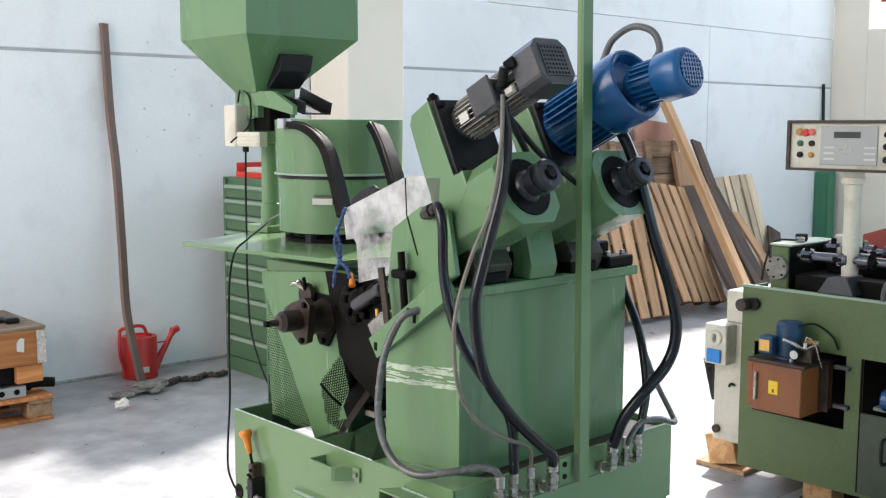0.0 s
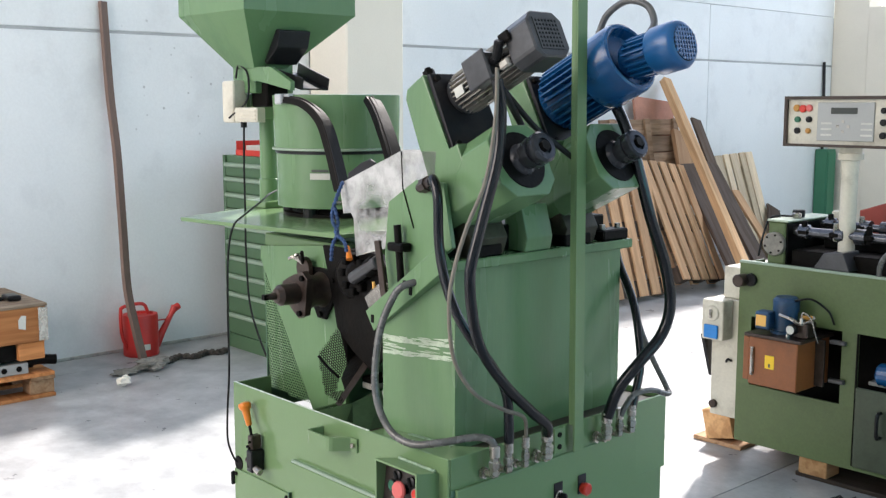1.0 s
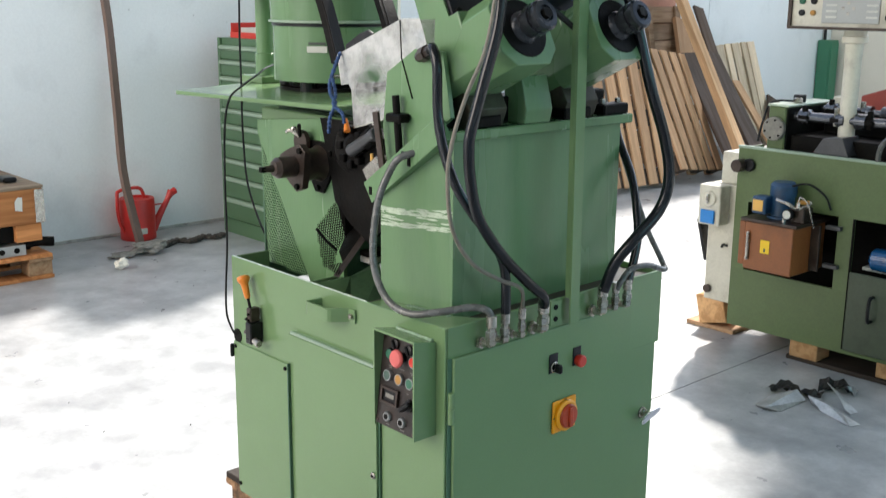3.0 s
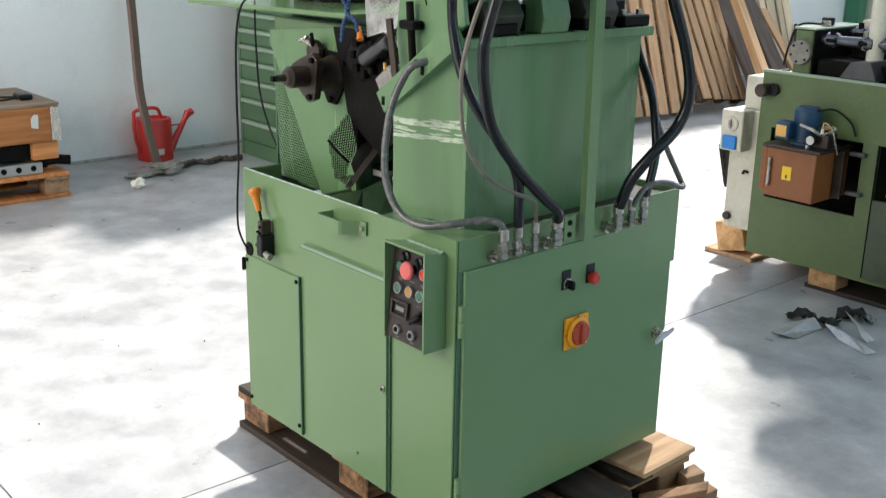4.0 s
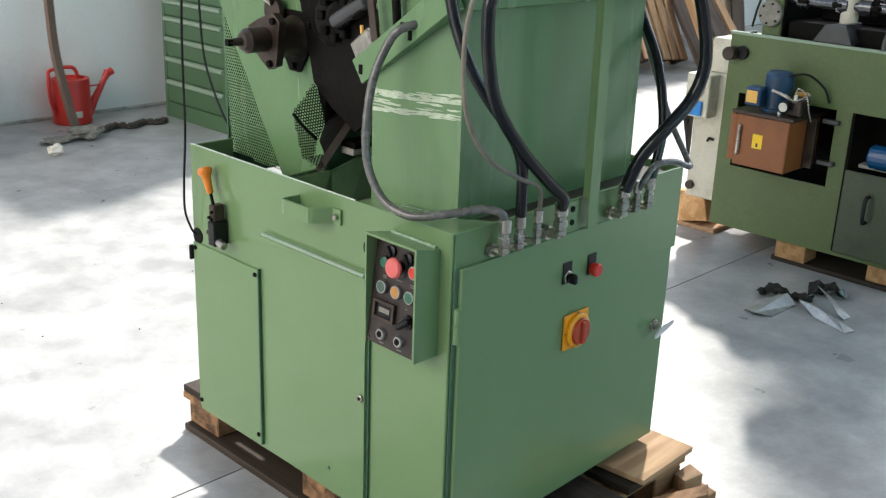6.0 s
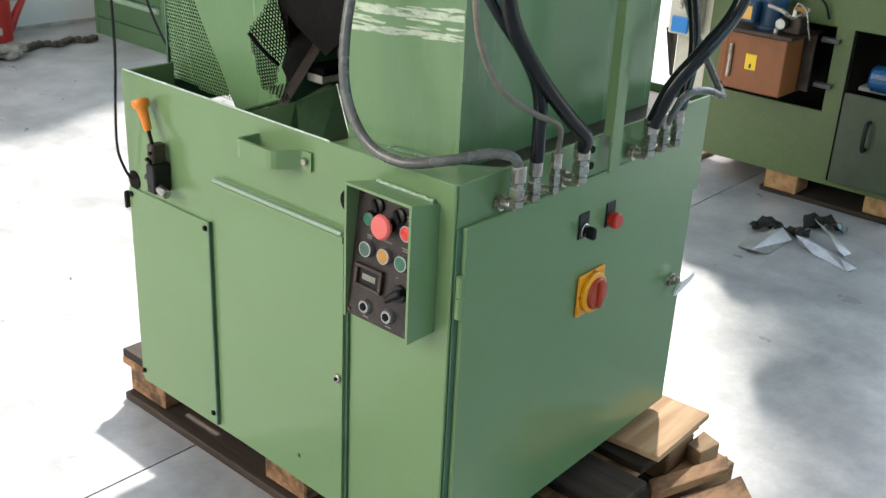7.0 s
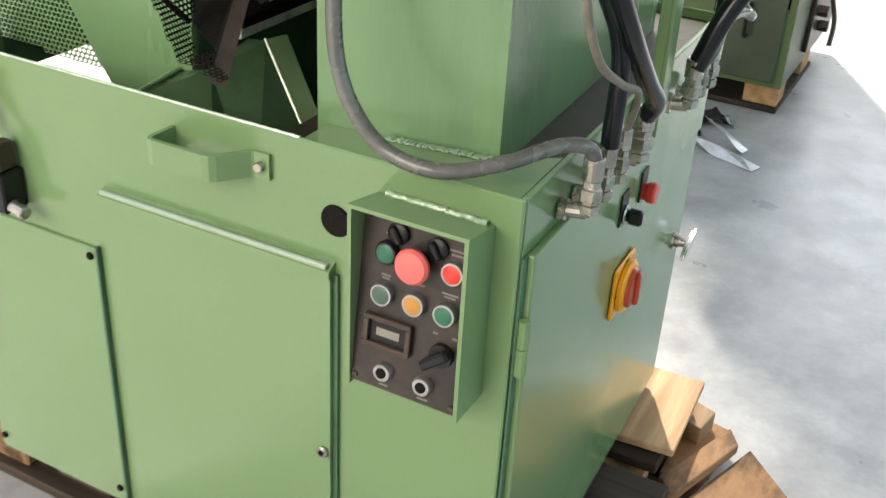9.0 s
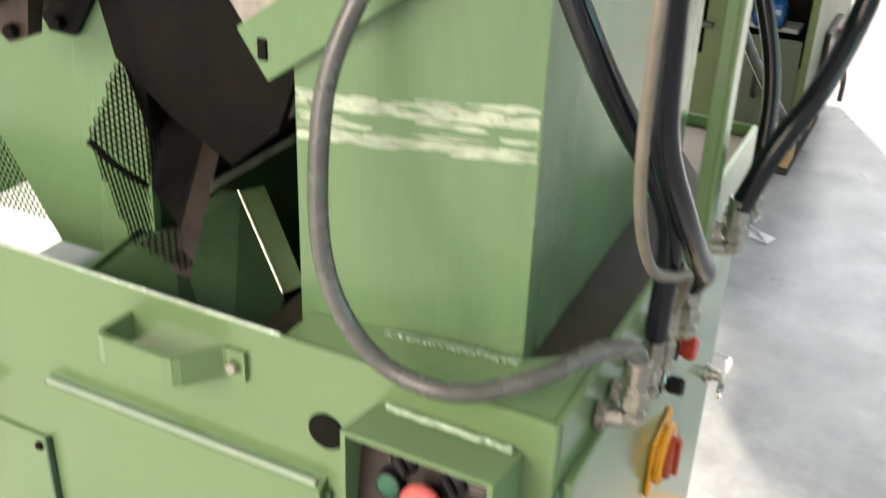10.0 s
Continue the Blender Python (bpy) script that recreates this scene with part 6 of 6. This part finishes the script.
def crumpled_plate(at, rz, size, seed, material, label):
    """A torn, buckled piece of thin dark plate on the floor."""
    bm = bmesh.new()
    n, m = 8, 5
    grid = []
    for i in range(n):
        row = []
        for j in range(m):
            u, v = i / (n - 1) - 0.5, j / (m - 1) - 0.5
            q = Vector((u * 4.1 + seed, v * 3.3, seed * 0.7))
            edge = 1 + 0.45 * noise.noise(Vector((u * 6, seed, 1.0)))
            h = 0.5 + 0.75 * noise.noise(q) + 0.4 * noise.noise(q * 2.3)
            row.append(bm.verts.new((u * size[0], (v * edge + 0.10 * math.sin(5 * u + seed)) * size[1], max(0.0, h) * size[2] * (1.1 - abs(u)) + 0.002)))
        grid.append(row)
    for i in range(n - 1):
        for j in range(m - 1):
            bm.faces.new((grid[i][j], grid[i + 1][j], grid[i + 1][j + 1], grid[i][j + 1]))
    bmesh.ops.solidify(bm, geom=bm.faces[:], thickness=0.0018)
    bm.transform(Matrix.Translation((at[0], at[1], 0.0)) @ Matrix.Rotation(rz, 4, "Z"))
    for v in bm.verts:
        v.co.z = max(v.co.z, 0.0)
    return solo("metal_scrap", bm, material, label, "scrap metal", "scrap metal on the floor")


crumpled_plate((-0.525, 2.460), 0.75, (0.13, 0.070, 0.048), 1.3, dusty_plate, "crumpled dark greasy piece of plate on the floor")
crumpled_plate((-0.440, 2.492), 0.35, (0.13, 0.075, 0.040), 4.6, dusty_plate, "buckled dark piece of plate on the floor")
crumpled_plate((-0.385, 2.640), 0.45, (0.14, 0.09, 0.055), 7.9, dusty_plate, "crumpled black piece of plate beside the strips")
crumpled_plate((-0.335, 2.648), 0.10, (0.08, 0.05, 0.045), 2.2, scrap_metal, "small crumpled pale piece of plate")


def drawer_cabinet():
    c = thing("drawer_cabinet", "tall green steel drawer cabinet against the wall", "cabinet")
    x0, x1, y0, y1, h = -4.88, -4.16, 2.3, 2.95, 1.36
    part("carcass", box((x0, y0 + 0.02, 0.0), (x1, y1, h), 0.004), paint_drawer, c)
    part("side_edge", box((x0, y0, 0.0), (x0 + 0.03, y0 + 0.0195, h), 0.002), paint_drawer, c)
    part("side_edge", box((x1 - 0.03, y0, 0.0), (x1, y0 + 0.0195, h), 0.002), paint_drawer, c)
    part("plinth", box((x0 + 0.0305, y0 + 0.004, 0.0), (x1 - 0.0305, y0 + 0.0195, 0.1), 0.001), paint_drawer, c)
    z = 0.11
    for hh in (0.15, 0.15, 0.13, 0.13, 0.11, 0.11, 0.11, 0.11, 0.11, 0.10):
        d = part("drawer", box((x0 + 0.034, y0 + 0.002, z), (x1 - 0.034, y0 + 0.0195, z + hh - 0.008), 0.002), paint_drawer, c)
        part("grip_strip", prism([(y0 + 0.002, z + hh - 0.010), (y0 - 0.016, z + hh - 0.016), (y0 - 0.016, z + hh - 0.034), (y0 + 0.002, z + hh - 0.042)], "x", x0 + 0.04, x1 - 0.04), drawer_lip, d, "pale grip strip")
        z += hh
    bx = thing("red_box", "open red plastic box with papers on the drawer cabinet", "box")
    bm = B()
    for lo, hi in (((-4.77, 2.34, 1.361), (-4.40, 2.62, 1.366)), ((-4.77, 2.34, 1.366), (-4.40, 2.345, 1.40)), ((-4.77, 2.615, 1.366), (-4.40, 2.62, 1.46)), ((-4.77, 2.345, 1.366), (-4.765, 2.615, 1.46)), ((-4.405, 2.345, 1.366), (-4.40, 2.615, 1.46))):
        add_box(bm, lo, hi, 0.001)
    part("shell", bm, red_plastic, bx)
    part("papers", box((-4.70, 2.38, 1.3665), (-4.50, 2.58, 1.43), 0.003), label_white, bx)
    part("dark_case", box((-4.49, 2.38, 1.3665), (-4.42, 2.58, 1.50), 0.004), black_plastic, bx)


drawer_cabinet()


def watering_can():
    c = thing("watering_can", "red watering can standing by the wall", "watering can")
    x, y = -5.045, 1.72
    part("body", lathe((x, y, 0.0), (x, y, 0.34), [(0, 0.115), (0.006, 0.12), (0.27, 0.118), (0.285, 0.115), (0.287, 0.09), (0.27, 0.09)], 32), can_red, c, "", True)
    part("handle", tube([(x + 0.02, y - 0.11, 0.05), (x + 0.03, y - 0.15, 0.16), (x + 0.02, y - 0.15, 0.30), (x, y - 0.12, 0.345), (x, y + 0.02, 0.35), (x, y + 0.06, 0.28)], 0.012, 10, 8), can_red, c, "", True)
    part("spout", lathe((x + 0.01, y + 0.10, 0.05), (x + 0.02, y + 0.25, 0.30), [(0, 0.035), (0.10, 0.024), (0.24, 0.018), (0.29, 0.026), (0.30, 0.028)], 16), can_red, c, "", True)
    part("spout_tip", rod((x + 0.02, y + 0.235, 0.285), (x + 0.02, y + 0.285, 0.31), 0.024, 14, bevel=0.004), can_red, c)
    part("stay", rod((x, y + 0.11, 0.22), (x + 0.02, y + 0.20, 0.225), 0.005, 8), can_red, c)
    part("sticker", box((x + 0.112, y - 0.05, 0.05), (x + 0.1215, y + 0.01, 0.09), 0.002), label_white, c)


watering_can()

lath = [(-4.77, 1.600, 0.012), (-4.79, 1.596, 0.074), (-4.85, 1.588, 0.24), (-4.93, 1.580, 0.50), (-5.03, 1.612, 0.90), (-5.09, 1.620, 1.40), (-5.14, 1.610, 1.80), (-5.175, 1.603, 2.385)]
bm_l = B()
add_tube(bm_l, glide(lath, 6), 0, 4, 0, (0.058, 0.026))
solo("wooden_lath", bm_l, pole_wood, "long warped grey-brown lath leaning on the wall", "lath")


def crumple(name, at, size, material, label, category, seed, n=2):
    """A crumpled lump: a noisy flattened ball resting on the floor."""
    bm = bmesh.new()
    bmesh.ops.create_icosphere(bm, subdivisions=n + 1, radius=1.0)
    for v in bm.verts:
        k = 1 + 0.55 * noise.noise(v.co * 1.9 + Vector((seed, 0, 0))) + 0.2 * noise.noise(v.co * 5 + Vector((0, seed, 0)))
        v.co = Vector((v.co.x * size[0] * k, v.co.y * size[1] * k, v.co.z * size[2] * k))
    low = min(v.co.z for v in bm.verts)
    for v in bm.verts:
        v.co += Vector((at[0], at[1], -low + at[2] - 0.002))
        v.co.z = max(v.co.z, at[2])
    return solo(name, bm, material, label, category)


crumple("floor_rag", (-4.60, 1.575, 0), (0.09, 0.11, 0.035), rag_grey, "grey dusty rag heaped at the lath's foot", "rag", 3.0)
crumple("floor_rag", (-4.60, 1.40, 0), (0.06, 0.10, 0.014), rag_grey, "flat grey dusty rag on the floor", "rag", 8.0)
crumple("crumpled_paper", (-4.32, 1.25, 0), (0.028, 0.042, 0.030), paper_white, "crumpled white paper on the floor", "paper", 5.0)


def chain():
    c = thing("drive_chain", "dark rusty chain lying on the floor by the wall", "chain")
    line = glide([(-4.66, 1.72, 0), (-4.71, 1.79, 0), (-4.74, 1.86, 0), (-4.67, 1.92, 0), (-4.70, 1.99, 0), (-4.73, 2.05, 0), (-4.67, 2.11, 0), (-4.70, 2.18, 0)], 4)
    for i, (p, q) in enumerate(zip(line, line[1:])):
        d = (q - p)
        m = Matrix.Translation(p) @ Matrix.Rotation(math.atan2(d.y, d.x), 4, "Z")
        part("link", box((-0.005, -0.024 if i % 2 else -0.017, 0.002), (d.length + 0.006, 0.024 if i % 2 else 0.017, 0.036 if i % 2 else 0.029), 0.007, m), chain_dark, c)


chain()


def crate_stack():
    p = euro_pallet("pallet", "pale wooden pallet with metal parts and a crate", "", wood_orange, wood_y, 0.15)
    p.matrix_basis = pose(-4.40, -0.34, 0, 0, 0, 90)
    mp = thing("metal_bars", "black and grey machined bars lying on the pallet", "metal parts")
    part("grey_bar", box((-4.55, -0.2, 0.151), (-4.44, 0.72, 0.215), 0.004), grey_panel, mp)
    for i in range(10):
        y = -0.1 + 0.085 * i
        part("bolt_hole", rod((-4.4395, y, 0.185), (-4.437, y, 0.185), 0.017, 12), black_oil_shade, mp)
    part("black_bar", box((-4.80, -0.2, 0.151), (-4.57, 0.80, 0.235), 0.006), black_oil_shade, mp)
    part("black_bar", box((-4.60, -0.25, 0.2355), (-4.45, 0.66, 0.33), 0.006), black_oil_shade, mp)
    part("bar_end", tube([(-4.5, 0.70, 0.20), (-4.5, 0.80, 0.21), (-4.48, 0.90, 0.20)], 0.03, 10, 5), black_oil_shade, mp)
    for y in (0.66, 0.0):
        solo("wood_block", box((-4.55, y, 0.3305 if y < 0.5 else 0.2355), (-4.41, y + 0.15, 0.34), 0.004), wood_orange, "orange pine block under the crate", "wood block", "blocks under the crate")
    c = thing("wooden_crate", "orange plywood crate with a metal corner strip", "crate")
    part("front_board", box((-4.425, -0.4, 0.341), (-4.40, 0.80, 0.545), 0.003), wood_orange, c)
    part("end_board", box((-5.05, 0.8005, 0.341), (-4.402, 0.825, 0.545), 0.003), wood_orange, c)
    part("back_board", box((-5.07, -0.4, 0.341), (-5.045, 0.80, 0.545), 0.003), wood_orange, c)
    part("lid", box((-5.07, -0.4, 0.5455), (-4.395, 0.83, 0.565), 0.003), wood_grey_y, c, "grey weathered lid")
    part("corner_strip", box((-4.4, 0.775, 0.345), (-4.394, 0.83, 0.54), 0.001), steel, c, "bright metal corner strip")
    part("torn_label", prism([(0.66, 0.43), (0.70, 0.42), (0.705, 0.50), (0.68, 0.505), (0.66, 0.48)], "x", -4.3985, -4.3965), label_white, c)
    cb = thing("cable_coil", "black cable with plug lying on the crate", "cable")
    part("cable", tube([(-4.60, 0.30, 0.572), (-4.66, 0.45, 0.572), (-4.58, 0.56, 0.572), (-4.62, 0.66, 0.572), (-4.55, 0.72, 0.572)], 0.006, 8, 8), cable_black, cb)
    part("cable", tube([(-4.58, 0.32, 0.578), (-4.70, 0.38, 0.572), (-4.72, 0.52, 0.572), (-4.66, 0.70, 0.572)], 0.006, 8, 8), cable_black, cb)
    part("plug", box((-4.66, 0.66, 0.566), (-4.54, 0.74, 0.60), 0.012, None, 2), black_plastic, cb)
    part("adapter", box((-4.62, 0.26, 0.566), (-4.52, 0.40, 0.64), 0.008), black_plastic, cb)


crate_stack()


def lean(foot, top, width_dir=(0, 1, 0)):
    """Pose whose x runs from foot up to top, y along width_dir, z out of the leaning face."""
    f, t, w = Vector(foot), Vector(top), Vector(width_dir)
    x = (t - f).normalized()
    y = (w - x * w.dot(x)).normalized()
    z = x.cross(y)
    return Matrix(((x.x, y.x, z.x, f.x), (x.y, y.y, z.y, f.y), (x.z, y.z, z.z, f.z), (0, 0, 0, 1)))


def plank(foot, top, w, t, material, label, width_dir=(0, 1, 0)):
    d = (Vector(top) - Vector(foot)).length
    ob = solo("plank", box((0, 0, 0), (d, w, t), 0.004), material, label, "plank", "planks leaning on the wall")
    ob.matrix_basis = lean(foot, top, width_dir)
    return ob


wood_len = wood("pale_leaning_wood", (0.54, 0.325, 0.185), 0, 0.22, (0.16, 0.085, 0.045), 0.5, 0.22)
wood_len_tan = wood("tan_leaning_beam", (0.46, 0.29, 0.16), 0, 0.22, (0.10, 0.055, 0.03), 0.6, 0.22)
# Dark wood for weathered planks, and for shade in the pallet gaps.
wood_len_grey = wood("dark_weathered_and_gap_shade_wood", (0.085, 0.062, 0.05), 0, 0.35)
wood_board = wood("grey_brown_crate_board", (0.30, 0.195, 0.125), 1, 0.3, (0.10, 0.06, 0.04), 0.6)
wood_len_white = wood("bleached_leaning_wood", (0.62, 0.50, 0.36), 0, 0.22, (0.26, 0.18, 0.11), 0.5, 0.2)


SPACED = ((0.0, 0.115), (0.17, 0.115), (0.342, 0.115), (0.515, 0.115), (0.685, 0.115))


def wood_pile():
    # Under-boards are coloured dark so the gaps between boards look shaded.
    p = euro_pallet("pallet", "pale wooden pallet leaning upright in the wood pile", "leaning pallets", wood_len, wood_len_grey, boards=SPACED)
    p.matrix_basis = lean((-4.06, 7.14, 0.0), (-4.63, 7.20, 1.04), (0.16, -1, 0))
    q = euro_pallet("pallet", "worn orange pallet leaning behind another", "leaning pallets", wood_len, wood_len_grey, boards=SPACED)
    q.matrix_basis = lean((-4.05, 6.28, 0.0), (-4.42, 6.32, 1.14), (0.0, -1, 0))
    r = euro_pallet("pallet", "bleached pallet leaning on the wall", "leaning pallets", wood_len_white, wood_len_white)
    r.matrix_basis = lean((-4.70, 9.12, 0.0), (-5.03, 9.06, 1.10), (0.05, -1, 0))
    plank((-3.46, 6.70, 0.0), (-4.86, 7.58, 1.19), 0.32, 0.035, wood_len_grey, "wide dark weathered plank leaning in the pile")
    plank((-3.38, 7.03, 0.0), (-4.74, 7.88, 1.14), 0.20, 0.035, wood_len_grey, "dark weathered plank leaning in the pile")
    plank((-3.30, 6.70, 0.0), (-5.10, 7.66, 2.0), 0.10, 0.08, wood_len_tan, "long pale beam leaning on the wall")
    plank((-3.80, 7.40, 0.0), (-5.10, 8.17, 1.58), 0.14, 0.03, wood_len_grey, "dark plank leaning on the wall")
    plank((-4.60, 7.40, 0.75), (-4.93, 7.62, 1.47), 0.26, 0.05, wood_len, "short pale board in the pile")
    side = thing("crate_side", "grey-brown boarded crate side leaning on the wall", "crate side")
    for k in range(9):
        part("board", box((0.02 + 0.172 * k, -0.62 + 0.02 * (k % 2), 0.0), (0.182 + 0.172 * k, 0.66 - 0.015 * (k % 3), 0.022), 0.003), wood_board, side)
    for y in (-0.50, 0.05, 0.52):
        part("batten", box((0.0, y, -0.030), (1.56, y + 0.08, -0.001), 0.003), wood_board, side)
    side.matrix_basis = lean((-4.70, 7.12, 0.03), (-4.99, 7.12, 1.57))
    plank((-4.70, 7.00, 0.0), (-5.12, 7.19, 1.80), 0.64, 0.03, red_brick_board, "reddish brown board at the back of the pile")
    plank((-4.05, 5.45, 0.0), (-4.55, 5.60, 1.15), 0.10, 0.05, wood_len_grey, "dark plank leaning in the pile")
    plank((-4.05, 8.35, 0.0), (-4.75, 8.45, 0.80), 0.13, 0.03, wood_len, "short pale board in the pile")
    plank((-4.30, 8.60, 0.0), (-4.70, 9.10, 0.62), 0.20, 0.03, wood_len_grey, "brown board lying across the pile")


wood_pile()


def far_corner():
    g = thing("steel_cabinet", "far green steel locker in the hall corner", "locker")
    part("body", box((-5.19, 10.98, 0.0), (-5.03, 11.20, 1.15), 0.006), green_steel_far, g)
    part("door", box((-5.0295, 11.0, 0.05), (-5.015, 11.18, 1.12), 0.004), green_steel_far, g)
    aw = thing("awning", "faded red awning on posts outside the far window", "awning")
    part("canopy", box((-7.0, 13.0, 3.42), (-1.0, 13.05, 4.3), 0.01), faded_red, aw)
    for x in (-6.5, -1.5):
        part("post", rod((x, 13.03, 0.0), (x, 13.03, 3.42), 0.04, 10), motor_grey, aw)
    solo("wall_pipe", tube([(-5.165, 11.10, 0.0), (-5.168, 11.11, 0.9), (-5.172, 11.10, 1.7), (-5.178, 11.08, 2.24)], 0.018, 12), black_plate, "dark pipe standing in the hall corner", "pipe")


far_corner()


def debris():
    """Small flakes and crumbs scattered over the floor."""
    random.seed(21)
    bm = B()
    for i in range(30):
        x, y = random.uniform(-4.6, 0.9), random.uniform(-2.2, 3.0)
        if x > -0.95 or (-1.4 < x and -0.1 < y < 1.1):
            continue
        r = random.uniform(0.0015, 0.0042)
        n = random.randint(4, 6)
        a0 = random.uniform(0, 6.28)
        pts = [(x + r * math.cos(a0 + 6.283 * k / n) * random.uniform(0.5, 1.2), y + r * math.sin(a0 + 6.283 * k / n) * random.uniform(0.4, 1.0)) for k in range(n)]
        add_prism(bm, pts, "z", 0.0004, random.uniform(0.002, 0.005))
    solo("floor_debris", bm, chain_dark, "small dark crumbs scattered on the concrete floor", "debris", "", "stuff")


debris()
